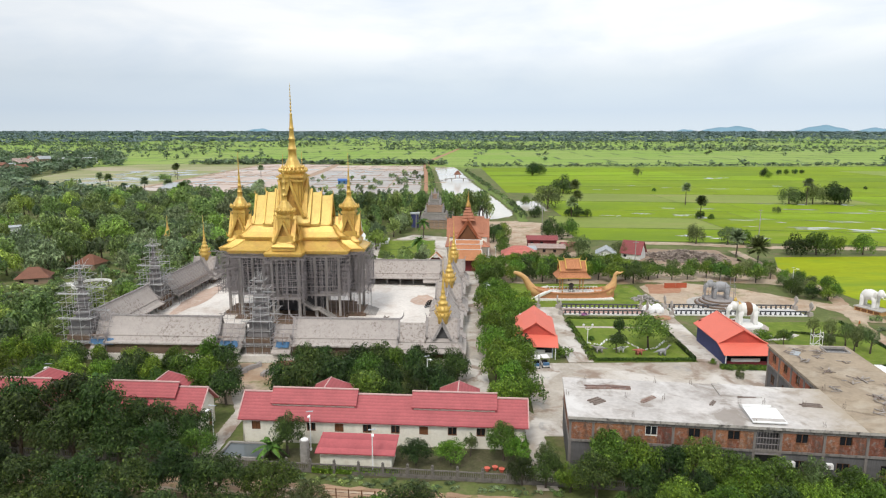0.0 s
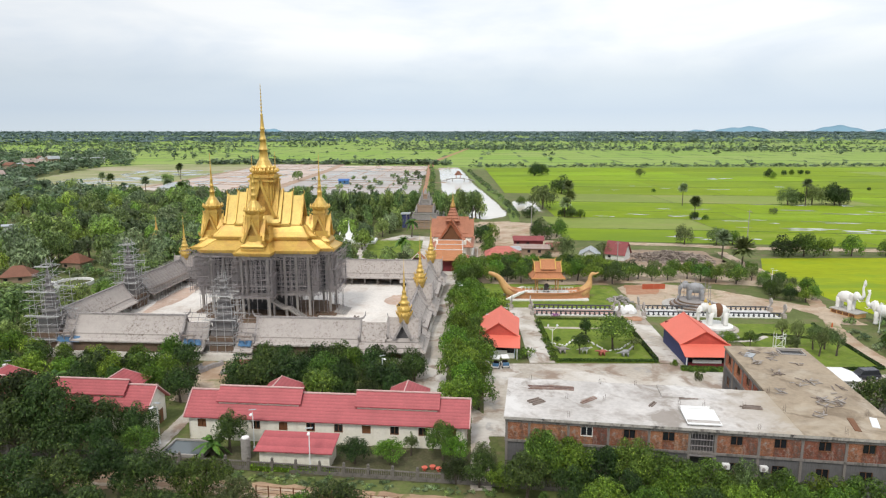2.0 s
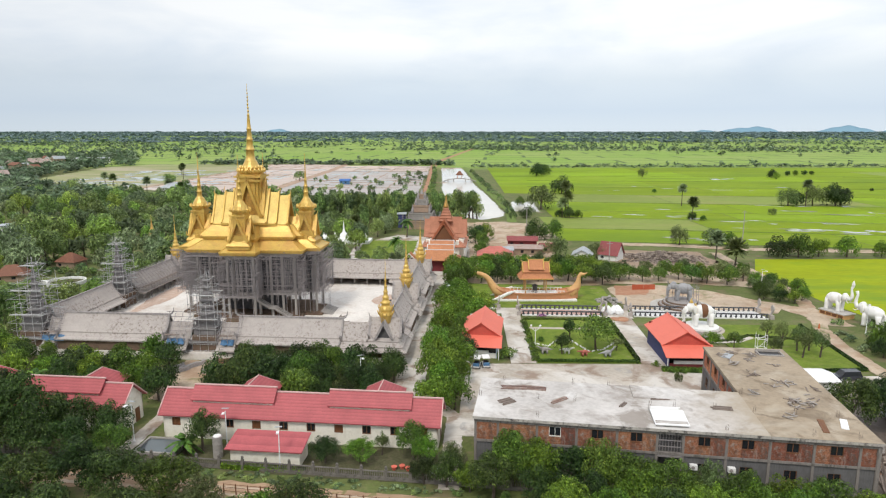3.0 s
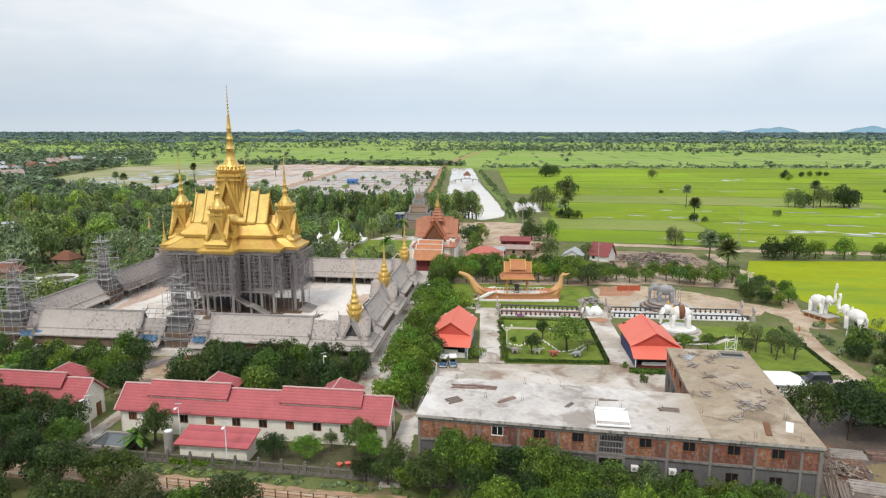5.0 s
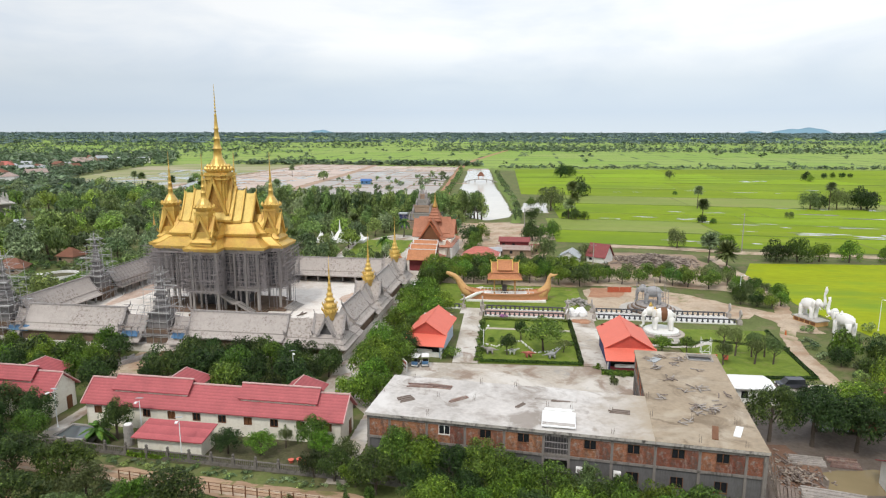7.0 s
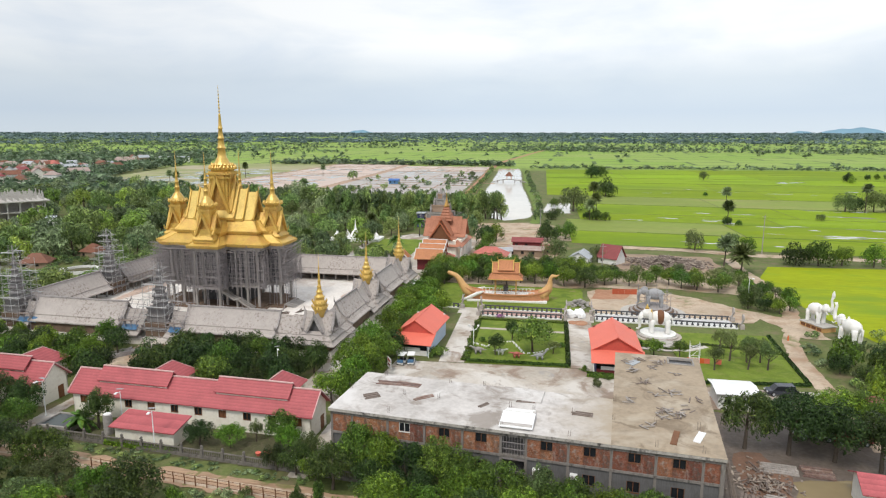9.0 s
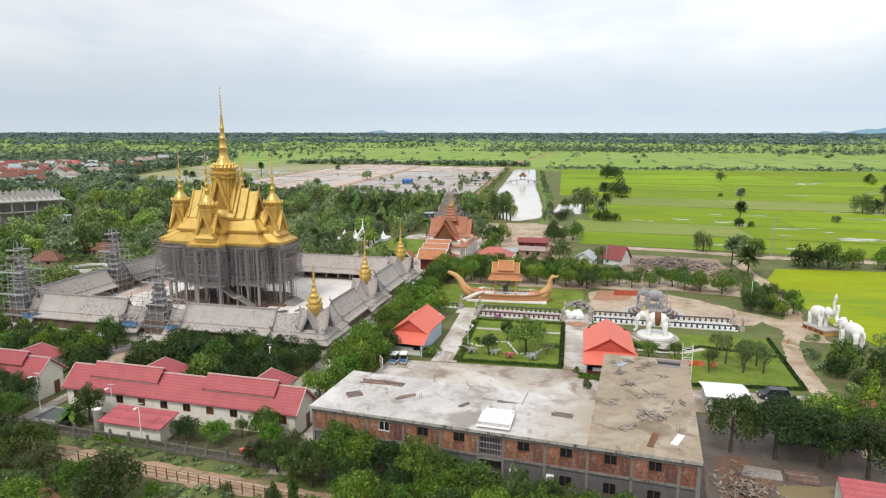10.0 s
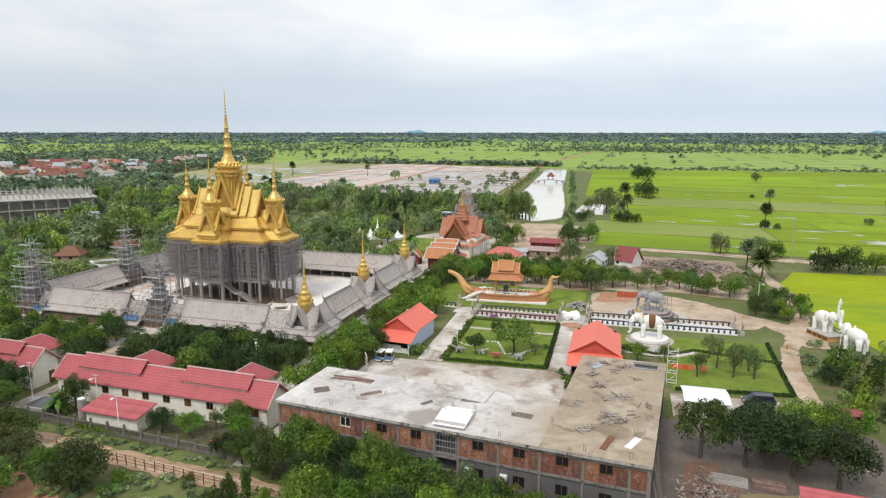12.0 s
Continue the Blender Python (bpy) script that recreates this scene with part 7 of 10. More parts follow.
for k in range(9):
    vs = blob(b, (rw.uniform(-2.2, 2.2), rw.uniform(-0.9, 0.9), rw.uniform(0.5, 1.3)), rw.uniform(0.7, 1.1), 2, (1, 0.8, rw.uniform(0.8, 1.3)))
    for v in vs:
        v.co += Vector((rw.uniform(-0.09, 0.09), rw.uniform(-0.09, 0.09), rw.uniform(-0.09, 0.09)))
        v.co.z = max(v.co.z, 0.0)
part("plastic_sheet", b, SHEET_WHITE, p, "crumpled white plastic sheet")
p = thing("red_earth_heap", "low heap of red earth on the drive", "earth heap", 50.0, 141.8, 0.12)
b = bmesh.new()
for k in range(6):
    vs = blob(b, (rw.uniform(-1.4, 1.4), rw.uniform(-0.7, 0.7), 0.0), rw.uniform(0.8, 1.2), 2, (1.2, 1.0, 0.4))
    for v in vs:
        v.co.z = max(v.co.z + rw.uniform(-0.05, 0.05), 0.0)
part("earth", b, RED_EARTH, p)
b = bmesh.new()
for i in range(7):
    box(b, -2 + 0.01, -9 - i * 0.6, 0, 2, -8.4 - i * 0.6, 0.8 - i * 0.11)
p = thing("garden_stair", "pale grey concrete garden stair down from the statue", "stair", 66.5, 138.6, 0)
part("steps", b, PALE_CONC, p)


# ---- balustrades with serpents ----
def balustrade(x0, y0, x1, y1, label):
    d = math.hypot(x1 - x0, y1 - y0)
    r = thing("balustrade", label, "balustrade", x0, y0, 0, math.degrees(math.atan2(y1 - y0, x1 - x0)), "serpent balustrades")
    part("plinth", box(bmesh.new(), 0, -0.3, 0, d, 0.3, 0.32), WALL_WHITE, r, "white plinth")
    part("rail", bar(bmesh.new(), (0, 0, 1.12), (d, 0, 1.12), 0.17, 8), RAIL_AND_SHADE, r, "dark grey serpent body rail")
    b = bmesh.new()
    lathe(b, [(0.26, 0.32), (0.3, 0.5), (0.16, 0.62), (0.2, 0.82), (0.12, 1.0)], 8)
    pm = emit("post", b, RAIL_AND_SHADE)
    n = int(d / 1.15)
    for i in range(n + 1):
        o = new("post", pm)
        o.parent, o.matrix_basis = r, pose(0.3 + (d - 0.6) * i / n, 0, 0)
    for e, s_ in ((0, -1), (d, 1)):
        b = bmesh.new()
        tube(b, [(e, 0, 1.1), (e + s_ * 0.6, 0, 1.2), (e + s_ * 0.9, 0, 1.9)], [0.2, 0.24, 0.26], 8)
        loft(b, [[(e + s_ * 0.75, yy, z) for yy, z in ((-0.3, 1.6), (0.3, 1.6), (0.85, 2.5), (0.55, 3.1), (0, 3.4), (-0.55, 3.1), (-0.85, 2.5))], [(e + s_ * 1.0, yy, z) for yy, z in ((-0.3, 1.6), (0.3, 1.6), (0.85, 2.5), (0.55, 3.1), (0, 3.4), (-0.55, 3.1), (-0.85, 2.5))]])
        box(b, e + s_ * 0.8 - 0.45, -0.45, 0, e + s_ * 0.8 + 0.45, 0.45, 1.0)
        part("serpent_head", b, GREY_ROOF, r, "fan-shaped grey serpent head")
    return r


lab = "grey serpent balustrade on a white plinth"
balustrade(28.6, 150.2, 47.0, 149.4, lab)
balustrade(28.4, 144.9, 46.8, 144.3, lab)
balustrade(15.5, 151.0, 22.4, 150.5, lab)
balustrade(54.5, 149.8, 84.0, 149.0, lab)
balustrade(54.3, 144.6, 84.5, 143.4, lab)
patch("channel_floor", [(28.2, 145.4), (47, 144.8), (47.2, 148.9), (28.4, 149.7)], 0.2, mat("pink_pavers", (0.42, 0.27, 0.24), 0.15, 0.85, 0.4, 4, (0.5, 0.42, 0.38), 0.5, 0.2), "faded pink pavers between balustrades", "pavement")
patch("channel_floor", [(54.2, 145.1), (84.5, 143.9), (84.2, 148.5), (54.4, 149.3)], 0.2, mat("pale_tiles", (0.60, 0.60, 0.60), 0.1, 0.5, 0.4, 4, (0.42, 0.42, 0.42), 0.5, 0.1), "pale grey tiles between balustrades", "pavement")
patch("gateway_floor", [(22.5, 146), (28.0, 146), (28.2, 151), (22.6, 151)], 0.13, PAVE, "pale concrete between the serpents", "pavement")
patch("gateway_floor", [(47.6, 142.6), (53.8, 142.6), (54.0, 151), (47.4, 151)], 0.13, PAVE, "pale concrete between the serpents", "pavement")

# ---- orange hall and its neighbours ----
hall = thing("orange_hall", "orange-tiled monastery hall with tiered gables and a spire", "hall", 8.0, 206, 0, -3)
hall.matrix_world = hall.matrix_world @ Matrix.Diagonal((0.78, 1, 1, 1))
b = bmesh.new()
box(b, -6.5, 4, 0, 6.5, 24, 6.5), box(b, -8.2, 8, 0, 8.2, 20, 6.2)
part("wall", b, WALL_CREAM, hall, "cream hall wall")
for hw, x0, x1, ze, zr, y in ((4.4, -9.4, 9.4, 7.0, 12.6, 14), (3.6, -7.2, 7.2, 8.2, 13.4, 14)):
    b = bmesh.new()
    gable_roof(b, x0, x1, hw, ze, zr, 0.25, 0.2, 5)
    bmesh.ops.transform(b, matrix=pose(0, y, 0), verts=b.verts)
    part("cross_roof", b, TILE_SALMON, hall, "steep orange cross roof")
for hw, y0, y1, ze, zr in ((5.2, 3.0, 25, 6.6, 12.4), (4.2, 5.0, 23, 8.0, 13.3)):
    b = bmesh.new()
    gable_roof(b, y0, y1, hw, ze, zr, 0.25, 0.2, 5)
    bmesh.ops.transform(b, matrix=pose(0, 0, 0, 0, 0, 90), verts=b.verts)
    r = part("main_roof", b, TILE_SALMON, hall, "steep orange main roof")
    b = bmesh.new()
    for s_ in (-1, 1):
        bar(b, (0, y0 - 0.05, zr + 0.1), (s_ * hw, y0 - 0.05, ze + 0.1), 0.22)
    tube(b, [(0, y0, zr), (0, y0 - 0.4, zr + 0.5), (0, y0 - 0.3, zr + 1.2)], [0.16, 0.1, 0.03], 5)
    part("barge_board", b, TERRA, r)
b = bmesh.new()
loft(b, [[(x, yy, z) for x, z in ((-4.4, 6.6), (4.4, 6.6), (0, 11.8))] for yy in (3.4, 3.7)])
part("gable_front", b, WOOD_BROWN, hall, "brown carved gable front")
b = bmesh.new()
flared_roof(b, [(-9.6, 3), (9.6, 3), (9.6, 25), (-9.6, 25)], 4.6, [(-5.6, 6), (5.6, 6), (5.6, 22), (-5.6, 22)], 6.8, 0.2)
part("skirt_roof", b, TILE_SALMON, hall, "orange skirt roof")
for i in range(8):
    for s_ in (-1, 1):
        part("column", bar(bmesh.new(), (s_ * 9.0, 3.6 + i * 2.9, 0), (s_ * 9.0, 3.6 + i * 2.9, 4.6), 0.28, 8), WALL_WHITE, hall)
b = bmesh.new()
for k in range(5):
    hw = 2.7 - 0.44 * k
    flared_roof(b, rect(-hw - 0.35, 14 - hw - 0.35, hw + 0.35, 14 + hw + 0.35), 12.2 + k * 0.95, rect(-hw + 0.3, 14 - hw + 0.3, hw - 0.3, 14 + hw - 0.3), 13.1 + k * 0.95, 0.2, 0.08)
part("spire_base", b, TILE_SALMON, hall, "five stepped orange tiers under the spire")
part("spire", lathe(bmesh.new(), [(1.1, 16.6), (1.3, 17.0), (0.95, 17.4), (0.85, 18.0), (0.55, 18.3), (0.55, 18.8), (0.28, 19.3), (0.28, 19.8), (0.12, 20.8), (0.02, 22.4)], 12, 0, 14), GOLD_DEEP, hall, "bronze-gold needle spire", True)
for s_ in (-1, 1):
    b = bmesh.new()
    tube(b, [(s_ * 9.4, 14, 12.6), (s_ * 9.9, 14, 13.1), (s_ * 9.8, 14, 14.0)], [0.16, 0.1, 0.03], 5)
    part("finial", b, GOLD_DEEP, hall)
ante = thing("entrance_hall", "three stepped orange-tiled roofs with white edges", "hall", 7.7, 197, 0, -3)
ante.matrix_world = ante.matrix_world @ Matrix.Diagonal((0.85, 1, 1, 1))
part("wall", box(bmesh.new(), -4.4, -5, 0, 4.4, 6, 4.0), WALL_MAROON, ante, "dark red wall")
for y, z, hx in ((-3.6, 4.6, 5.2), (0.2, 5.6, 4.9), (3.6, 6.4, 4.6)):
    b = bmesh.new()
    gable_roof(b, -hx, hx, 2.9, z - 0.8, z + 1.9, 0.2, 0.1, 4)
    bmesh.ops.transform(b, matrix=pose(0, y, 0), verts=b.verts)
    r = part("roof", b, TILE_ORANGE, ante, "orange tiled roof")
    b = bmesh.new()
    for s_ in (-1, 1):
        bar(b, (s_ * hx, y, z + 2.0), (s_ * hx, y - 2.9, z - 0.75), 0.14), bar(b, (s_ * hx, y, z + 2.0), (s_ * hx, y + 2.9, z - 0.75), 0.14)
    bar(b, (-hx, y, z + 1.98), (hx, y, z + 1.98), 0.13)
    part("white_edge", b, WALL_WHITE, r)
b = bmesh.new()
loft(b, [[(x, y, z) for x, y, z in ((4.2, -4, 3.2), (4.2, 8, 3.2), (7.0, 8, 2.5), (7.0, -4, 2.5))], [(4.2, -4, 3.3), (4.2, 8, 3.3), (7.0, 8, 2.6), (7.0, -4, 2.6)]])
part("side_roof", b, PINK_SHEET, ante, "faded pink side roof")
t = thing("small_shrine", "little orange-roofed shrine with white edges", "shrine", -2.2, 199, 0, -3)
part("wall", box(bmesh.new(), -1.6, -1.6, 0, 1.6, 1.6, 2.6), WALL_MAROON, t)
b = bmesh.new()
gable_roof(b, -2.2, 2.2, 2.2, 2.5, 4.6, 0.15, 0.1, 3)
bmesh.ops.transform(b, matrix=pose(0, 0, 0, 0, 0, 90), verts=b.verts)
part("roof", b, TILE_ORANGE, t)
b = bmesh.new()
for s_ in (-1, 1):
    bar(b, (0, -2.2, 4.65), (s_ * 2.2, -2.2, 2.55), 0.12)
part("white_edge", b, WALL_WHITE, t)

# brown stepped shrine in scaffolding
t = thing("stepped_shrine", "unfinished brown stepped shrine wrapped in scaffolding", "shrine", -3.6, 284, 0, -2)
t.matrix_world = t.matrix_world @ Matrix.Diagonal((1, 1, 1.2, 1))
for i, (hw, z0, z1) in enumerate(((6.2, 0, 3.2), (4.8, 3.2, 6.0), (3.4, 6.0, 8.6), (2.2, 8.6, 10.8), (1.3, 10.8, 12.6))):
    b = bmesh.new()
    prism(b, rect(-hw, -hw, hw, hw), z0, z1)
    prism(b, rect(-hw - 0.3, -hw - 0.3, hw + 0.3, hw + 0.3), z1 - 0.5, z1)
    part("tier", b, CONC if i % 2 else MUD_PALE, t)
    if i:
        for sx in (-1, 1):
            for sy in (-1, 1):
                part("corner_spire", lathe(bmesh.new(), [(0.5, z0), (0.55, z0 + 1.2), (0.25, z0 + 2.0), (0.02, z0 + 3.2)], 6, sx * hw * 1.1, sy * hw * 1.1), GREY_TRIM, t)
part("top", lathe(bmesh.new(), [(0.9, 12.6), (0.5, 13.6), (0.02, 15.0)], 8), GREY_TRIM, t)
sc = thing("scaffolding", "grey tube scaffolding around the stepped shrine", "scaffolding", -3.6, 284, 0, -2)
b = bmesh.new()
for i in range(9):
    for j in range(9):
        if i in (0, 8) or j in (0, 8):
            bar(b, (-8 + i * 2, -8 + j * 2, 0), (-8 + i * 2, -8 + j * 2, 5 + (i + j) % 3), 0.08, 3)
for z in (1.5, 3, 4.5, 6):
    for a, c in (((-8, -8), (8, -8)), ((8, -8), (8, 8)), ((8, 8), (-8, 8)), ((-8, 8), (-8, -8))):
        bar(b, (*a, z), (*c, z), 0.07, 3)
tagged(part("tube_mesh", b, STEEL, sc), kind="stuff")
t = thing("blue_hut", "small hut with blue-grey walls beside the shrine", "hut", -12.5, 284, 0)
part("wall", box(bmesh.new(), -1.6, -1.6, 0, 1.6, 1.6, 6.0), WALL_BLUE, t)
part("roof", box(bmesh.new(), -2.1, -2.1, 6.0, 2.1, 2.1, 6.5), GREYTIN, t)

# white stupa terrace
t = thing("white_stupa", "white stupa on a low white terrace among trees", "stupa", -31.5, 244, 0)
part("terrace", box(bmesh.new(), -9.5, -4.5, 0, 10.5, 4.5, 1.1), WHITE, t)
part("stupa", lathe(bmesh.new(), [(2.6, 1.1), (2.6, 1.6), (2.1, 1.8), (1.8, 2.6), (1.3, 3.4), (0.7, 4.0), (0.4, 4.8), (0.2, 6.4), (0.02, 8.6)], 14), WHITE, t, "", True)
for x, y in ((-6.5, -2), (5.2, -2), (8.2, 1), (-4, 2.5), (-8, 1), (3.5, 2)):
    part("small_stupa", lathe(bmesh.new(), [(1.1, 1.1), (1.1, 1.6), (0.8, 2.2), (0.4, 2.7), (0.15, 3.2), (0.02, 3.9)], 10, x, y), WHITE, t)
t = thing("small_gold_stupa", "little golden stupa among dark trees", "stupa", -101, 232, 0)
part("body", lathe(bmesh.new(), [(2.4, 0), (2.2, 2.5), (1.6, 4.4), (0.9, 5.8), (0.4, 7.6), (0.1, 10.0), (0.02, 11.8)], 12), GOLD, t, "", True)


# ---- village houses ----
def house(x, y, rz, l, w, h, rise, wall_m, roof_m, label, hip=False, name="house"):
    t_ = thing(name, label, "house", x, y, 0, rz)
    b_ = bmesh.new()
    box(b_, -l / 2 + 0.5, -w / 2 + 0.5, 0, l / 2 - 0.5, w / 2 - 0.5, h)
    if not hip:
        for xx in (-l / 2 + 0.5, l / 2 - 0.7):
            loft(b_, [[(q, yy, z) for yy, z in ((-w / 2 + 0.5, h), (w / 2 - 0.5, h), (0, h + rise - 0.35))] for q in (xx, xx + 0.2)])
    part("wall", b_, wall_m, t_)
    b_ = bmesh.new()
    if hip:
        v = [b_.verts.new(p) for p in ((-l / 2, -w / 2, h), (l / 2, -w / 2, h), (l / 2, w / 2, h), (-l / 2, w / 2, h), (-l / 2 + w * 0.45, 0, h + rise), (l / 2 - w * 0.45, 0, h + rise))]
        for q in ((0, 1, 5, 4), (1, 2, 5), (2, 3, 4, 5), (3, 0, 4), (3, 2, 1, 0)):
            b_.faces.new([v[k] for k in q])
    else:
        gable_roof(b_, -l / 2, l / 2, w / 2, h - 0.1, h + rise, 0.12, 0.0, 2)
    part("roof", b_, roof_m, t_)
    for i in range(max(1, int(l / 4))):
        part("window", box(bmesh.new(), -l / 2 + 1.4 + i * 3.6, -w / 2 + 0.44, h * 0.35, -l / 2 + 2.4 + i * 3.6, -w / 2 + 0.52, h * 0.75), GLASS_AND_SHADE, t_)
    return t_


house(25.2, 207, -4, 12, 9, 2.8, 2.6, WALL_WHITE, PINK_SHEET, "white house with a faded pink hipped roof", True)
house(36.6, 234, -3, 11.5, 6, 3.2, 1.2, WALL_MAROON, RED_SHEET, "low barn with a dark red sheet roof", False, "barn")
house(36.5, 222, -5, 13, 7, 2.5, 0.9, MUD, TIN, "open shed with rusty tin roof", False, "shed")
house(29.0, 217, 8, 6, 4.5, 2.6, 0.9, WALL_WHITE, GREYTIN, "small hut with a pale grey tin roof", False, "hut")
house(45.0, 226, 3, 6, 5, 2.4, 0.9, MUD, RED_SHEET, "small hut with a red tin roof", False, "hut")
house(54.5, 210.5, 75, 8.5, 7, 2.4, 1.9, WALL_WHITE, GREYTIN, "white hut with grey tin gable roof", False, "hut")
house(64.5, 213.2, -35, 7.4, 6.8, 2.0, 4.0, WALL_WHITE, RED_SHEET, "small house with a steep dark red roof")
house(-116.5, 178, 20, 9, 7, 1.7, 2.7, MUD, TILE_BROWN, "brown-roofed house among trees", True)
house(-110, 196, -10, 7.5, 6.5, 2.0, 2.6, MUD, TILE_BROWN, "brown-roofed house among trees", True)
house(-175, 420, 8, 19, 13, 6.0, 3.4, WALL_WHITE, GREYTIN, "pale two-storey house with a grey hipped roof", True)
house(-485, 856, 20, 46, 12, 6.0, 2.0, WALL_WHITE, GREYTIN, "long white building far off")
house(-159.8, 236.5, 35, 4.2, 3.8, 7.4, 0.5, WALL_WHITE, GREYTIN, "narrow pale hut among the trees", False, "hut")
house(-81, 522, 0, 9, 7, 3.2, 1.2, TARP, mat("blue_sheet_roof", (0.05, 0.15, 0.42), 0.1, 0.5, 0.5, 4), "small bright blue shed on the plots", False, "shed")
rnd = random.Random(77)
for i in range(44):
    a, d = rnd.uniform(-0.80, -0.55), rnd.uniform(520, 900)
    if d * math.sin(a) > -420:
        d = -rnd.uniform(430, 560) / math.sin(a)
    roof = rnd.choice((TILE_BROWN, TILE_BROWN, GREYTIN, TIN, TIN, GREYTIN, TILE_BROWN))
    house(d * math.sin(a), d * math.cos(a), rnd.uniform(0, 180), rnd.uniform(9, 17), rnd.uniform(7, 10), rnd.uniform(4.5, 7.5), rnd.uniform(2.4, 3.6), rnd.choice((WALL_WHITE, WALL_CREAM, MUD)), roof, "village house far off among trees", rnd.random() < 0.4)
for i in range(60):                              # crowded red and pink roofs of the village
    a, d = rnd.gauss(-0.735, 0.055), rnd.uniform(560, 820)
    house(d * math.sin(a), d * math.cos(a), rnd.uniform(0, 180), rnd.uniform(10, 17), rnd.uniform(8, 11), rnd.uniform(6, 9.5), rnd.uniform(2.6, 4.2), rnd.choice((WALL_WHITE, WALL_CREAM, WALL_CREAM)), rnd.choice((TILE_BROWN, RED_SHEET, RED_SHEET, TIN, TILE_BROWN, GREYTIN, PINK_SHEET)), "crowded village house with a red or grey roof", rnd.random() < 0.4)
house(81.5, 74.0, -8, 7.5, 5.5, 3.0, 1.2, WALL_WHITE, TILE_RED, "low house with a rose-red roof by the yard")
house(72.2, 102, -1, 6.6, 6.2, 2.8, 0.35, WALL_WHITE, SHEET_WHITE, "small shed with a bright white metal roof", False, "shed")

# big unfinished house on the edge of the village
t = thing("concrete_frame_building", "unfinished two-storey pale concrete building with standing columns", "building", -216.5, 263, 0, 49.5)
for z, grow in ((0.2, 0.0), (5.0, 0.4), (9.9, 1.5)):
    part("slab", box(bmesh.new(), -34 - grow, -13.5 - grow, z, 22.5 + grow, 13.5 + grow, z + 0.5), PALE_CONC, t, "pale concrete floor slab")
cm = emit("column", box(bmesh.new(), -0.34, -0.34, 0, 0.34, 0.34, 1), PALE_CONC)
thin = emit("column", box(bmesh.new(), -0.2, -0.2, 0, 0.2, 0.2, 1), PALE_CONC)
b = bmesh.new()
for s_ in (-1, 1):                               # haunch on both sides of a column head
    loft(b, [[(s_ * 0.3, yy, 0), (s_ * 1.7, yy, 0), (s_ * 0.9, yy, -0.5), (s_ * 0.3, yy, -1.5)] for yy in (-0.2, 0.2)])
hm = emit("haunch", b, PALE_CONC)
for i in range(12):
    for j in range(5):
        for z, hh in ((0.7, 4.35), (5.5, 4.45)):
            o = new("column", cm)
            o.parent = t
            o.matrix_basis = Matrix.LocRotScale((-33 + 5 * i, -13.0 + 6.5 * j, z), None, (1, 1, hh))
            if j == 0 and z > 5:
                o = new("haunch", hm)
                o.parent, o.matrix_basis = t, pose(-33 + 5 * i, -13.0, 9.92)
r_ = random.Random(12)
for i in range(23):                              # storey of bare columns on the roof
    for j in range(8):
        if r_.random() < 0.12:
            continue
        o = new("column", thin)
        o.parent = t
        o.matrix_basis = Matrix.LocRotScale((-33 + 2.5 * i, -11.5 + 3.3 * j, 10.35), Euler((r_.uniform(-0.02, 0.02), r_.uniform(-0.02, 0.02), 0)), (1, 1, r_.choice((2.4, 3.4, 3.6, 4.2))))
b = bmesh.new()
for j in (0, 3, 7):
    box(b, -33, -11.7 + 3.3 * j, 12.6, 20, -11.3 + 3.3 * j, 12.95)
part("tie_beam", b, PALE_CONC, t)
for i in range(11):
    for z in (0.8, 5.6):
        part("infill", box(bmesh.new(), -32.4 + 5 * i, -9.5, z, -28.6 + 5 * i, -9.3, z + 3.9), CONC if (i + int(z)) % 3 else GREY_ROOF, t)
part("core_wall", box(bmesh.new(), -31, -2, 0.8, 20, 11, 9.8), GREY_TRIM, t, "dark unfinished inner walls")

# ring walk among the trees
t = thing("ring_terrace", "round white ring terrace in the garden", "terrace", -97.7, 173.3, 0)
b = bmesh.new()
lathe(b, [(5.0, 0), (5.0, 1.0), (4.65, 1.0), (4.65, 0.2)], 32)
part("ring_wall", b, WALL_WHITE, t)
part("floor", lathe(bmesh.new(), [(4.7, 0), (4.7, 0.3), (0.1, 0.3)], 24), SHADE_SOIL, t)
part("ramp", box(bmesh.new(), -8, -0.6, 0, -5.0, 0.6, 0.8), WALL_WHITE, t)

# pond bridge with a little pavilion
t = thing("pond_bridge", "grey arched footbridge with a small pavilion over the pond", "bridge", 12.5, 552, 0)
b = bmesh.new()
loft(b, [[(x, -1.4, 2.4 - 0.012 * x * x), (x, 1.4, 2.4 - 0.012 * x * x), (x, 1.4, 3.0 - 0.012 * x * x), (x, -1.4, 3.0 - 0.012 * x * x)] for x in range(-15, 16, 3)])
part("deck", b, CONC, t)
for x in (-10, -5, 5, 10):
    part("pier", box(bmesh.new(), x - 0.4, -1, 0, x + 0.4, 1, 2.4), CONC, t)
for x in (-1.8, 1.8):
    for y in (-1.3, 1.3):
        part("post", bar(bmesh.new(), (x, y, 2.9), (x, y, 6.0), 0.2, 5), TERRA, t)
part("roof", flared_roof(bmesh.new(), rect(-3.2, -2.6, 3.2, 2.6), 6.0, rect(-0.6, -0.5, 0.6, 0.5), 9.0), TILE_BROWN, t)

# timber yard
t = thing("log_heap", "broad heap of grey logs and roots", "timber", 82, 214, 0)
b = bmesh.new()
rnd = random.Random(8)
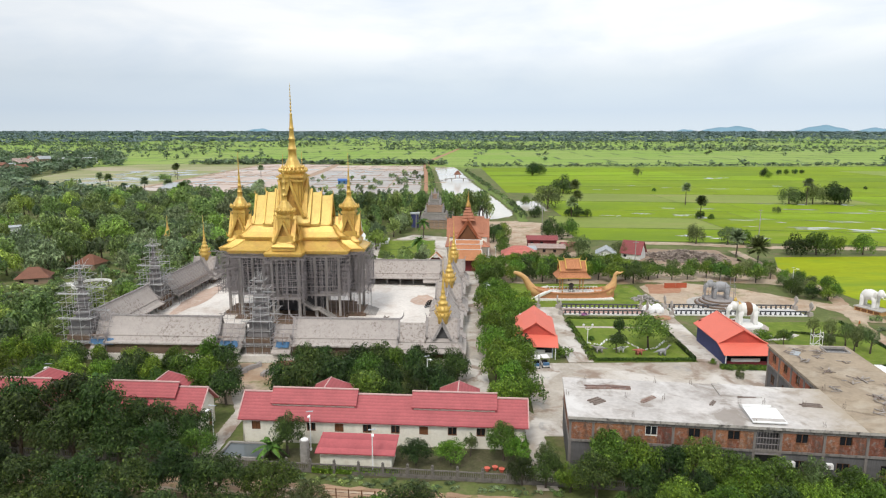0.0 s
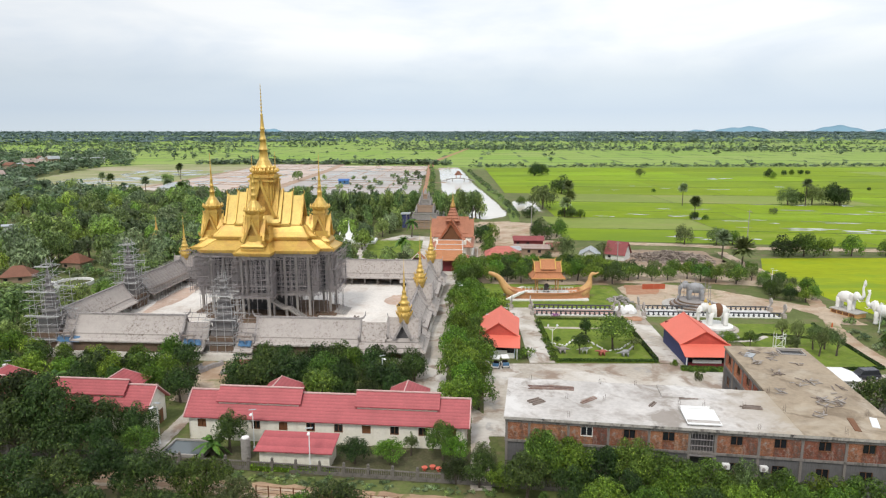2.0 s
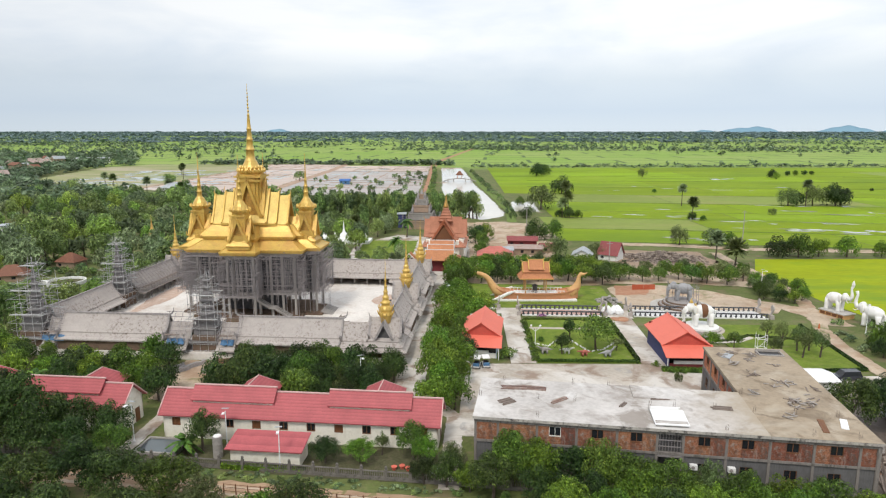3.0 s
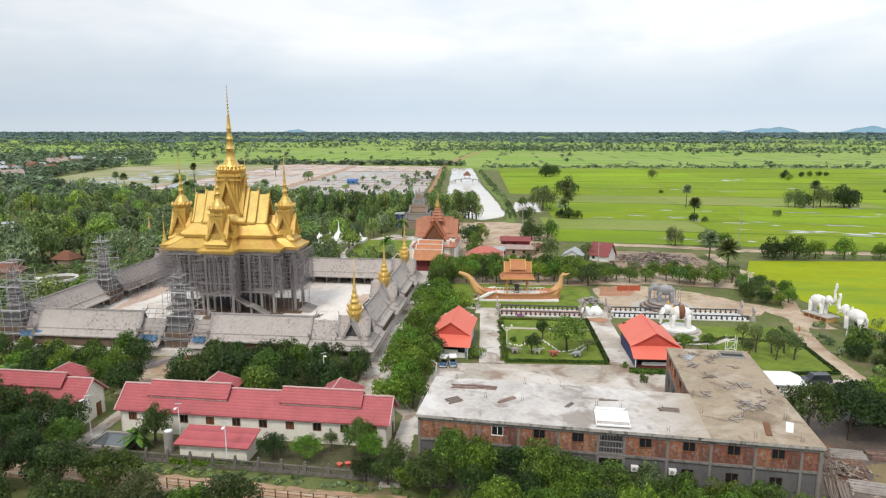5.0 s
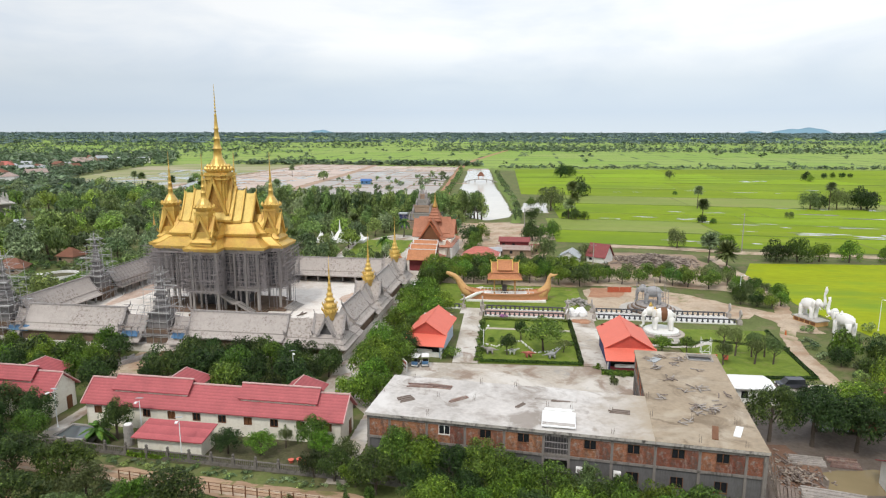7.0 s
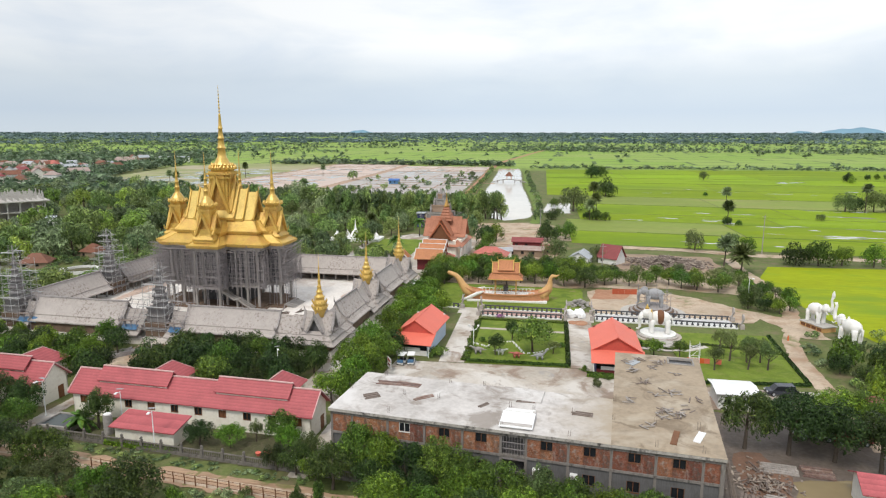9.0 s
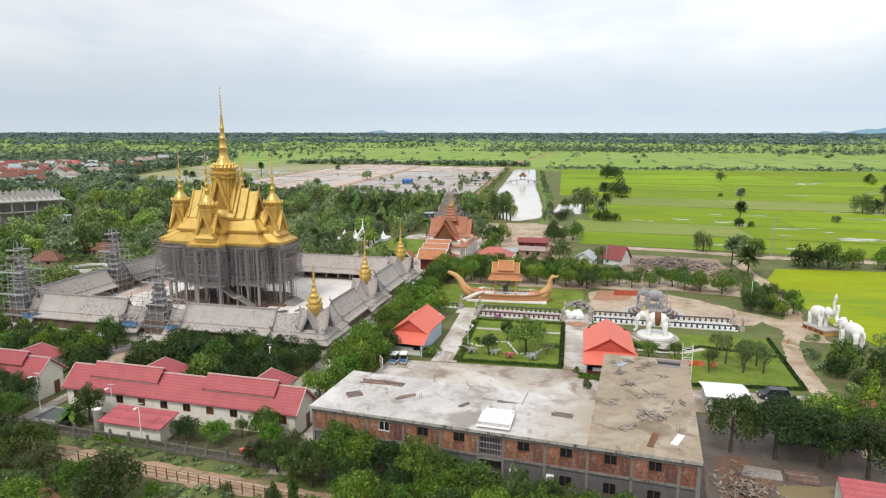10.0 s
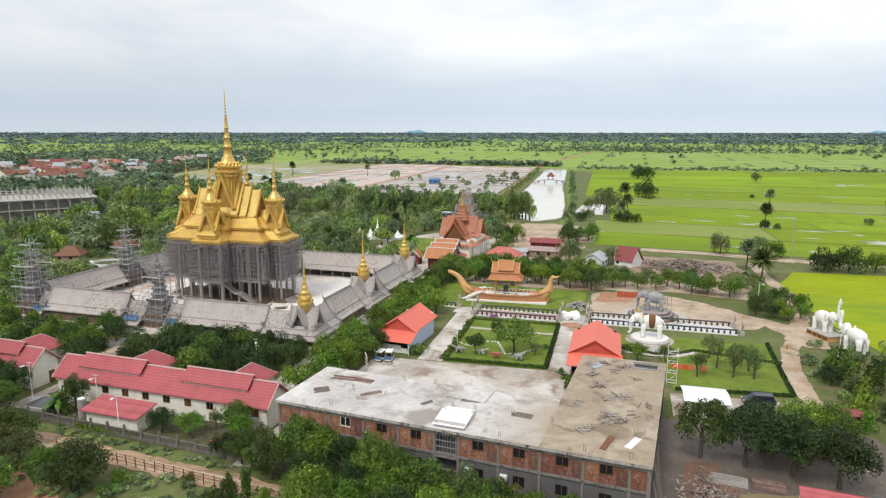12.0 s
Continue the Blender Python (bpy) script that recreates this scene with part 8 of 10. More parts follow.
for i in range(900):
    x, y = rnd.gauss(0, 6.4), rnd.gauss(0, 4.6)
    if abs(x) > 14 or abs(y) > 10:
        continue
    z = 2.6 * math.exp(-(x / 9) ** 2 - (y / 6) ** 2) * rnd.uniform(0.2, 1.0)
    a, ln, tl = rnd.uniform(0, 3.14), rnd.uniform(0.9, 3.2), rnd.uniform(-0.35, 0.35)
    dx, dy = math.cos(a) * ln / 2, math.sin(a) * ln / 2
    bar(b, (x - dx, y - dy, max(0.1, z - tl)), (x + dx, y + dy, max(0.1, z + tl)), rnd.uniform(0.10, 0.26), 5)
tagged(part("log_jumble", b, TIMBER, t, "jumbled grey logs"), kind="stuff")
t = thing("earth_heap", "heap of broken grey stone beside the lawn", "rubble", 51.2, 157.5, 0)
b = bmesh.new()
for i in range(120):
    x, y = rnd.gauss(0, 1.5), rnd.gauss(0, 1.7)
    r = rnd.uniform(0.2, 0.5)
    blob(b, (x, y, 1.6 * math.exp(-(x * x + y * y) / 5) * rnd.uniform(0.3, 1)), r, 1, (1, 0.8, 0.7))
tagged(part("rubble", b, CONC, t), kind="stuff")
t = thing("red_hoarding", "low red sheet hoarding around the earth works", "hoarding", 63.5, 170.5, 0, 4)
for i in range(4):
    part("panel", box(bmesh.new(), -3.0 + i * 1.6, -0.05 + 0.08 * (i % 2), 0, -1.45 + i * 1.6, 0.05 + 0.08 * (i % 2), 1.5), mat("red_sheet", (0.42, 0.10, 0.05), 0.15, 0.6, 0.8, 5, (0.3, 0.1, 0.06), 0.4) if i == 0 else bpy.data.materials["red_sheet"], t)

# ---- trees ----
def crown_mesh(name, seed, lobes, leaves, size, mm, rx=1.0, rz=0.8, flat=0.5, spread=0.62, top=0.0, corners=4, lobe=(0.15, 0.34)):
    """A crown of leaf clumps round many lobes, unit width; its foot at z = 0."""
    r = np.random.RandomState(seed)
    cs = []
    for i in range(lobes):
        a, t = r.uniform(0, 6.283), math.sqrt(r.uniform(0, 1))
        x, y = math.cos(a) * t * spread * rx, math.sin(a) * t * spread * rx
        zmax = rz * (1 - 0.55 * t * t)
        z = zmax * r.uniform(0.15, 1.0) if top == 0 else rz * r.uniform(0.05, 1.0)
        k = 1.0 if top == 0 else (1 - top * z / rz)
        cs.append((x * k, y * k, z + 0.12, r.uniform(*lobe) * (0.6 + 0.4 * k)))
    verts, faces = [], []
    share = leaves / sum(c_[3] ** 2 for c_ in cs)
    size *= 1.22 if corners == 3 else 1.0
    for x, y, z, rad in cs:
        per = max(4, int(share * rad ** 2))
        d = r.normal(size=(per, 3))
        d /= np.linalg.norm(d, axis=1)[:, None]
        d[:, 2] = np.where(r.uniform(size=per) < flat, np.abs(d[:, 2]), d[:, 2])
        rr = rad * r.uniform(0.05, 1.0, per) ** 0.22 * 1.1
        c = np.array((x, y, z)) + d * rr[:, None] * np.array((1, 1, 0.85))
        nrm = d + r.normal(scale=0.26, size=(per, 3)) + np.array((0, 0, 0.25))
        nrm /= np.linalg.norm(nrm, axis=1)[:, None]
        u = np.cross(nrm, r.normal(size=(per, 3)))
        u /= np.linalg.norm(u, axis=1)[:, None]
        w = np.cross(nrm, u)
        s = size * r.uniform(0.6, 1.35, per)[:, None]
        q = np.stack((c - u * s - w * s * 0.3, c + u * s * 0.1 - w * s * 0.8 + nrm * s * 0.2, c + u * s + w * s * 0.1 - nrm * s * 0.15, c - u * s * 0.1 + w * s * 0.8 + nrm * s * 0.15), 1)
        q = q[:, :corners]
        n0 = len(verts)
        verts.extend(map(tuple, q.reshape(-1, 3)))
        faces.extend(tuple(range(n0 + corners * i, n0 + corners * (i + 1))) for i in range(per))
    me = bpy.data.meshes.new(name)
    me.from_pydata(verts, [], faces)
    me.materials.append(mm)
    return me


def trunk_mesh(seed, limbs=5, lean=0.06, h=0.62, r0=0.028):
    """A tapered trunk with limbs for a tree of unit height."""
    r = random.Random(seed)
    b = bmesh.new()
    lx, ly = r.uniform(-lean, lean), r.uniform(-lean, lean)
    tube(b, [(0, 0, -0.02), (lx * 0.4, ly * 0.4, h * 0.45), (lx, ly, h)], [r0 * 1.25, r0 * 0.9, r0 * 0.45], 7)
    for i in range(limbs):
        a = 6.283 * i / limbs + r.uniform(-0.4, 0.4)
        z = h * r.uniform(0.42, 0.8)
        k = r.uniform(0.16, 0.30)
        tube(b, [(lx * z / h, ly * z / h, z), (lx + math.cos(a) * k * 0.6, ly + math.sin(a) * k * 0.6, z + k * 0.6), (lx + math.cos(a) * k, ly + math.sin(a) * k, z + k * 1.1)], [r0 * 0.5, r0 * 0.35, r0 * 0.15], 5)
    return emit("trunk", b, BARK)


# near kinds: crown meshes one unit wide and high, several of each
NEAR = {"round": [crown_mesh("crown", 10 + i, 30, 2450, 0.043, (LEAF, LEAF, LEAF_DARK, LEAF_LIGHT)[i], 0.95, 0.62, spread=0.68, corners=3) for i in range(4)],
        "fresh": [crown_mesh("crown", 20 + i, 28, 2400, 0.043, LEAF_LIGHT, 0.95, 0.62, spread=0.68, corners=3) for i in range(3)],
        "dark": [crown_mesh("crown", 30 + i, 30, 2450, 0.043, LEAF_DARK, 0.92, 0.66, spread=0.66, corners=3) for i in range(3)],
        "olive": [crown_mesh("crown", 40 + i, 24, 2000, 0.040, LEAF_OLIVE, 0.9, 0.66, spread=0.75, corners=3) for i in range(2)],
        "tall": [crown_mesh("crown", 50 + i, 24, 1800, 0.050, LEAF_DARK if i else LEAF, 0.62, 0.85, top=0.55, corners=3) for i in range(3)],
        "bush": [crown_mesh("crown", 60 + i, 14, 520, 0.076, (LEAF, LEAF_LIGHT, LEAF_OLIVE)[i], 1.0, 0.55, corners=3) for i in range(3)]}
# the same kinds with finer leaves, for the trees outside the fence
FRONT = {"round": [crown_mesh("crown", 70 + i, 48, 5600, 0.029, (LEAF, LEAF, LEAF_LIGHT, LEAF_DARK)[i], 0.95, 0.66, spread=0.70, corners=3, lobe=(0.12, 0.23)) for i in range(4)],
         "fresh": [crown_mesh("crown", 80 + i, 46, 5600, 0.029, LEAF_LIGHT, 0.95, 0.64, spread=0.70, corners=3, lobe=(0.12, 0.23)) for i in range(2)],
         "dark": [crown_mesh("crown", 90 + i, 48, 5600, 0.029, LEAF_DARK, 0.94, 0.68, spread=0.70, corners=3, lobe=(0.12, 0.23)) for i in range(3)],
         "olive": [crown_mesh("crown", 95 + i, 40, 5200, 0.027, LEAF_OLIVE, 0.9, 0.66, spread=0.75, corners=3, lobe=(0.12, 0.23)) for i in range(2)]}
MIDS = {"round": [crown_mesh("crown", 110 + i, 17, 1100, 0.062, (WOOD_GREEN, WOOD_GREY, WOOD_DARK, WOOD_GREEN, WOOD_DARK)[i], 0.98, (0.62, 0.7, 0.66, 0.74, 0.6)[i], spread=(0.66, 0.58, 0.70, 0.6, 0.64)[i], corners=3) for i in range(5)],
        "fresh": [crown_mesh("crown", 120 + i, 17, 1100, 0.062, (WOOD_FRESH, WOOD_GREEN)[i], 0.98, 0.62, spread=0.66, corners=3) for i in range(2)],
        "tall": [crown_mesh("crown", 150 + i, 18, 1000, 0.062, WOOD_DARK if i else WOOD_GREEN, 0.85, 0.8, top=0.2, corners=3) for i in range(2)]}
MIDS["low"] = [crown_mesh("crown", 170 + i, 7, 230, 0.10, (WOOD_GREEN, WOOD_DARK, WOOD_GREY)[i], 1.0, 0.62, corners=3) for i in range(3)]
TRUNKS = [trunk_mesh(200 + i) for i in range(4)]
rnd = random.Random(40)
TREE_LABEL = {"round": "leafy green broad-crowned tree", "fresh": "tree with bright yellow-green fresh leaves", "dark": "dense tree with dark green leaves", "olive": "sparse tree with olive-green leaves", "tall": "slim upright dark green tree", "bush": "low leafy green garden bush"}
WOODS = {}                                       # trees past counting, gathered for joined woods


def tree(x, y, h, kind="round", w=None, near=True, bare=0.34, group="trees of the temple land", z=0.0):
    """A tree of height h and crown width w."""
    w = w or h * rnd.uniform(0.80, 1.1)
    if not near:
        pool = MIDS[kind if kind in MIDS else "round"]
        WOODS.setdefault(group, []).append((x, y, h, w, bare, rnd.choice(pool), rnd.uniform(0, 6.283), rnd.random()))
        return None
    pool = (FRONT if "outside" in group or "house yard" in group or "over the yard" in group else NEAR).get(kind, NEAR[kind])
    name = "bush" if kind == "bush" else "tree"
    t_ = thing(name, TREE_LABEL[kind], name, x, y, z, rnd.uniform(0, 360), group)
    if kind == "bush":
        bare = 0.0
    c = new("crown", rnd.choice(pool))
    c.parent = t_
    c.matrix_basis = Matrix.LocRotScale((0, 0, h * bare), None, (w * 0.62, w * 0.62, h * (1 - bare) * 1.08))
    k = new("trunk", rnd.choice(TRUNKS))
    k.parent = t_
    k.matrix_basis = Matrix.LocRotScale((0, 0, 0), None, (h, h, h * (0.95 if kind != "bush" else 0.5)))
    return t_


def frond_mesh(name, seed, n, length, droop, mm, width=0.10):
    """A palm head of n fronds with leaflets."""
    r = random.Random(seed)
    b = bmesh.new()
    for i in range(n):
        a, el = 6.283 * i / n * 2.6 + r.uniform(-0.2, 0.2), r.uniform(-0.75, 1.25)
        d = Vector((math.cos(a) * math.cos(el), math.sin(a) * math.cos(el), math.sin(el)))
        side = Vector((-math.sin(a), math.cos(a), 0))
        pts = [d * length * t + Vector((0, 0, -droop * length * t * t)) for t in (0, 0.3, 0.55, 0.8, 1.0)]
        for s_ in (-1, 1):
            prev = None
            for k, p in enumerate(pts):
                ww = length * width * (0.4, 1.0, 1.1, 0.8, 0.1)[k] * 1.6
                v0, v1 = b.verts.new(p), b.verts.new(p + side * s_ * ww + Vector((0, 0, -ww * 0.5)))
                if prev:
                    b.faces.new((prev[0], v0, v1, prev[1]))
                prev = (v0, v1)
    return emit(name, b, mm)


FAN = [frond_mesh("crown", 300 + i, 110, 1.0, 0.10, LEAF_OLIVE if i else WOOD_GREY, 0.085) for i in range(2)]
COCO = [frond_mesh("crown", 310 + i, 22, 1.0, 0.65, LEAF, 0.09) for i in range(2)]


def palm(x, y, h, kind="fan", r=2.0, group="palms"):
    t_ = thing("palm_tree", "sugar palm with a ball of dark fan leaves" if kind == "fan" else "coconut palm with drooping green fronds", "palm tree", x, y, 0, rnd.uniform(0, 360), group)
    b_ = bmesh.new()
    tube(b_, [(0, 0, 0), (0.15, 0.1, h * 0.5), (0, 0, h)], [0.30, 0.2, 0.17], 7)
    part("trunk", b_, BARK, t_)
    c = new("crown", rnd.choice(FAN if kind == "fan" else COCO))
    c.parent = t_
    c.matrix_basis = Matrix.LocRotScale((0, 0, h), None, (r, r, r))
    return t_


def inside(x, y, poly):
    c = False
    for (x0, y0), (x1, y1) in zip(poly, poly[1:] + poly[:1]):
        if (y0 > y) != (y1 > y) and x < (x1 - x0) * (y - y0) / (y1 - y0) + x0:
            c = not c
    return c


TAKEN = []
CELLS = {}


def free(x, y, gap):
    """No tree nearer than gap; keeps a coarse grid of those planted."""
    while len(TAKEN) > CELLS.get("n", 0):
        a, c = TAKEN[CELLS.get("n", 0)]
        CELLS.setdefault((int(a // 9), int(c // 9)), []).append((a, c))
        CELLS["n"] = CELLS.get("n", 0) + 1
    i, j = int(x // 9), int(y // 9)
    return all((x - a) ** 2 + (y - c) ** 2 >= gap * gap for u in (-1, 0, 1) for v in (-1, 0, 1) for a, c in CELLS.get((i + u, j + v), ()))


def scatter(poly, gap, hs, kinds, near=True, seed=1, keep_out=(), limit=999, group="trees of the temple land", bare=0.3):
    """Trees at least gap apart inside a plan outline."""
    r = random.Random(seed)
    xs, ys = [p[0] for p in poly], [p[1] for p in poly]
    n = 0
    for _ in range(9000):
        if n >= limit:
            break
        x, y = r.uniform(min(xs), max(xs)), r.uniform(min(ys), max(ys))
        if not inside(x, y, poly) or any(x0 < x < x1 and y0 < y < y1 for x0, y0, x1, y1 in keep_out) or not free(x, y, gap):
            continue
        TAKEN.append((x, y))
        n += 1
        tree(x, y, r.uniform(*hs), r.choice(kinds), None, near, bare, group)


# foreground belt outside the fence, nearest the camera
for x, y, h, k, w in ((-19.9, 67.0, 6.5, "round", 7), (-3.4, 60.2, 6.5, "dark", 8.5), (-7.5, 60.8, 5.5, "fresh", 5.5), (-26, 66.5, 7, "dark", 8), (-30, 67.8, 7.5, "dark", 8), (-35.5, 65.5, 7.2, "dark", 8), (-41, 66, 7.5, "dark", 8), (-47, 66.8, 7, "dark", 8), (-53, 68, 7, "dark", 8),
                      (-15.0, 63.5, 5.5, "olive", 6), (-14.5, 57.5, 5.0, "olive", 6.5), (-22, 60, 6, "dark", 7), (-30, 59, 6.5, "dark", 8), (-3.4, 65.0, 0, "bush", 0), (18.8, 61.4, 4.6, "tall", 2.6), (16.2, 62.0, 4.2, "dark", 2.2), (21, 60.8, 4.2, "fresh", 3.2), (25.3, 62.4, 6.4, "round", 6.5), (30, 61.5, 6.2, "fresh", 6), (36, 61.2, 6.2, "round", 6.5), (34.2, 66.0, 6.2, "fresh", 6.4), (40.5, 62.0, 6.4, "fresh", 6.0), (45.3, 62.0, 6.8, "fresh", 6.4), (50, 61.0, 6.8, "fresh", 6.8), (55.5, 60.0, 6.6, "fresh", 6.6), (60, 58.5, 6, "fresh", 6.2),
                      (17.9, 68.4, 6.4, "dark", 6), (20.2, 71.2, 8.0, "round", 6.0), (23.3, 70.5, 7.0, "round", 6.4), (26.6, 69.5, 6.2, "dark", 5.8), (30.4, 69.6, 7.8, "round", 6.0), (12.4, 70.7, 4.6, "dark", 4.6), (9.6, 71.4, 4.0, "round", 4.2), (23.0, 66.4, 5.2, "dark", 5.6), (28.4, 65.6, 5.4, "dark", 5.6), (33.8, 68.8, 6.2, "round", 6.0), (38.0, 67.3, 6.4, "round", 6.6), (42.3, 67.2, 6.4, "olive", 4.2), (41.0, 65.5, 4.6, "fresh", 5.2), (45.3, 65.2, 6.4, "round", 6.2), (49.5, 64.6, 6.4, "fresh", 6.2), (54.4, 63.8, 6.2, "round", 6.2), (58.5, 63.6, 5.2, "fresh", 5.4), (15.2, 69.8, 4.0, "fresh", 4.0), (14.6, 60.6, 3.0, "dark", 3)):
    if h:
        tree(x, y, h, k, w, True, 0.24, "trees outside the fence")
        TAKEN.append((x, y))
rnd2 = random.Random(6)
for i in range(46):
    x = rnd2.uniform(-14, 62)
    y = 63.6 - 0.13 * (x - 14) * (1 if x > 14 else 0.8) - rnd2.uniform(0.5, 6.5) - (0 if x > 14 else -1.6)
    tree(x, y, rnd2.uniform(1.0, 2.4), "bush", rnd2.uniform(1.8, 3.4), True, group="bushes along the dirt road")
weeds = [(rnd2.uniform(-24, 44), 0) for _ in range(150)]
WOODS["weeds along the dirt road"] = [(x, 65.6 - 0.12 * x - rnd2.uniform(0.2, 8.5), rnd2.uniform(0.5, 1.5), rnd2.uniform(1.2, 3.0), 0.0, rnd2.choice(MIDS["low"]), rnd2.uniform(0, 6.28), rnd2.random()) for x, _ in weeds]
WOODS["weeds along the garden fence"] = [(x, 74.9 - 0.107 * (x + 26) - rnd2.uniform(0.3, 1.9), rnd2.uniform(0.25, 0.6), rnd2.uniform(0.7, 1.8), 0.0, rnd2.choice(MIDS["low"]), rnd2.uniform(0, 6.28), rnd2.random()) for x in (rnd2.uniform(-45, 16) for _ in range(110))]
for x, y, h, k, w in ((-34, 59.5, 7.0, "dark", 8.6), (-26.5, 55.5, 6.4, "round", 8), (-19, 54.0, 6.0, "dark", 7.6), (-10.5, 54.6, 5.8, "round", 7.4), (-42, 60.5, 7.2, "round", 8.6)):
    tree(x, y, h, k, w, True, 0.2, "trees outside the fence")
# yard before the long house
for x, y, h, k, w in ((-20.6, 78.6, 6.4, "dark", 5.0), (-3.5, 76.0, 4.0, "round", 4.6), (1.0, 76.0, 3.8, "fresh", 4.4), (7.9, 77.2, 6.0, "round", 4.6), (9.6, 75.2, 5.0, "fresh", 3.6), (3.6, 78.3, 3.6, "olive", 2.0), (13.0, 74.4, 4.5, "olive", 3.4), (-34, 80.2, 6.6, "dark", 6.4), (-38.8, 79.6, 8.0, "dark", 7.6), (-44, 78.4, 11.2, "dark", 9.4), (-50, 79.6, 11.6, "dark", 9.6), (-54.5, 76.2, 9.6, "dark", 9), (-58, 80.4, 11, "dark", 9.4), (-65, 79, 11, "dark", 9.4), (-61, 74, 9.5, "dark", 9), (-47, 75, 9.0, "dark", 8.5), (-41.5, 75.5, 7.6, "dark", 7.4), (-31.8, 76.4, 5.2, "round", 5.4), (-37.2, 75.4, 6.4, "dark", 6.6), (-70, 84, 8, "dark", 8), (-76, 80, 8, "round", 8)):
    tree(x, y, h, k, w, True, 0.28, "trees in the house yard")
    TAKEN.append((x, y))
palm(-22.6, 77.4, 2.2, "coco", 2.6)
palm(-56, 98, 3.0, "coco", 3.0)
palm(-14, 94.8, 2.6, "coco", 2.6)
# between the long houses and the temple
scatter([(-82, 97), (-38, 95.5), (-38, 111), (-82, 114)], 4.0, (3.8, 6.6), ["fresh", "round", "dark", "round"], seed=2, bare=0.2)
scatter([(-25, 94.6), (-20, 95.5), (2.6, 93.5), (2.4, 108.5), (-26, 111)], 3.4, (4.6, 7.2), ["dark", "dark", "round", "dark"], seed=3, bare=0.2)
scatter([(-37, 96), (-33, 93), (-31.5, 99), (-36, 101)], 3.4, (5.5, 6.5), ["dark"], seed=31, bare=0.2)
scatter([(8.8, 91), (13, 90), (14.4, 108), (15.2, 116), (13.6, 130), (17, 134), (20, 146), (15, 152), (14, 170), (18, 186), (12, 190), (10.6, 150), (9.6, 130), (8.9, 112)], 3.4, (4.8, 7.2), ["round", "fresh", "fresh", "fresh"], seed=4, bare=0.2)
# lawns and gardens
for x, y, h, k, w in ((40.6, 121.0, 7.2, "round", 8.6), (33.6, 118.2, 4.6, "dark", 4.0), (36.4, 126.5, 5.2, "dark", 3.0), (44.5, 120.5, 3.0, "olive", 3.2), (29.8, 119, 1.8, "bush", 2.2), (30.2, 125.5, 1.5, "bush", 2), (46.2, 124.5, 1.4, "bush", 1.8), (23.2, 115.6, 2.6, "bush", 4.2), (63.4, 121.8, 4.0, "round", 4.6), (68.3, 122.8, 3.6, "round", 3.4), (73.0, 116.4, 5.0, "olive", 3.2), (77.0, 121.8, 6.2, "olive", 3.2), (79.0, 117.6, 5.4, "olive", 3.0), (79.9, 121.4, 5.6, "olive", 3.0), (82.4, 117.8, 5.6, "olive", 3.4), (82.3, 121.6, 5.4, "olive", 3.2), (76.4, 126.8, 5.0, "olive", 3.0), (61.2, 127.4, 2.0, "bush", 2.4), (51.6, 105.2, 2.2, "bush", 1.8)):
    tree(x, y, h, k, w, True, 0.38, "trees and bushes on the lawns")
for i in range(24):
    tree(27.9 + rnd2.uniform(-0.1, 0.3), 114.5 + i * 1.1, rnd2.uniform(0.7, 1.2), "bush", rnd2.uniform(1.0, 1.7), True, group="clipped bushes along the lawn")
for x, y in ((51.4, 109.6), (53.5, 109.4), (56.0, 109.2), (59.0, 109.4), (49.9, 112.5)):
    tree(x, y, 1.2, "bush", 2.0, True, group="clipped bushes by the kiosk")
# behind the boat and the elephants
scatter([(17, 177), (54, 176), (58, 182), (54, 192), (40, 196), (18, 196)], 4.0, (5.0, 7.0), ["round", "fresh", "round"], seed=5, bare=0.22)
scatter([(54, 179), (74, 180), (88, 176), (96, 172), (99, 186), (94, 189), (60, 189)], 4.0, (4.4, 6.0), ["fresh", "round", "olive", "round"], seed=6, bare=0.22)
scatter([(91, 158), (97, 156), (103, 160), (101, 178), (93, 174)], 3.2, (3.0, 5.0), ["round", "olive"], seed=7, bare=0.15)
# scrub beside the sandy road
scatter([(92.5, 62), (130, 66), (128, 128), (105, 130), (99, 128), (94, 118), (93, 90)], 4.3, (3.2, 6.4), ["olive", "round", "dark", "bush", "bush"], seed=8, bare=0.14, limit=120)
for x, y, h, k, w in ((69.6, 86.6, 8.6, "dark", 7.8), (74.8, 85.6, 9.0, "dark", 8.6), (80.0, 84.6, 8.8, "dark", 8.6), (84.6, 82.6, 8.6, "round", 8.6), (77.5, 90.5, 7.6, "dark", 7.6), (83, 92.5, 7.6, "round", 8.4), (86.6, 92.6, 7.4, "round", 6.4)):
    tree(x, y, h, k, w, True, 0.27, "shade trees over the yard")
scrub = []
for _ in range(900):
    x, y = rnd2.uniform(91.5, 128), rnd2.uniform(62, 142)
    if x > 92.6 + max(0, y - 128) * 0.45 and len(scrub) < 230:
        scrub.append((x, y, rnd2.uniform(0.7, 2.6), rnd2.uniform(1.5, 4.2), 0.0, rnd2.choice(MIDS["low"]), rnd2.uniform(0, 6.28), rnd2.random()))
WOODS["scrub beside the sandy road"] = scrub
low = []
for _ in range(600):                             # bushes round the ring terrace and the brown-roofed houses
    x, y = rnd2.uniform(-125, -82), rnd2.uniform(150, 203)
    if math.hypot(x + 97.7, y - 173.3) > 6.6 and not (-122 < x < -111 and 173 < y < 183) and not (-115 < x < -105 and 191 < y < 201) and len(low) < 130:
        low.append((x, y, rnd2.uniform(1.2, 3.0), rnd2.uniform(2.4, 5.0), 0.0, rnd2.choice(MIDS["low"]), rnd2.uniform(0, 6.28), rnd2.random()))
WOODS["bushes round the ring terrace"] = low
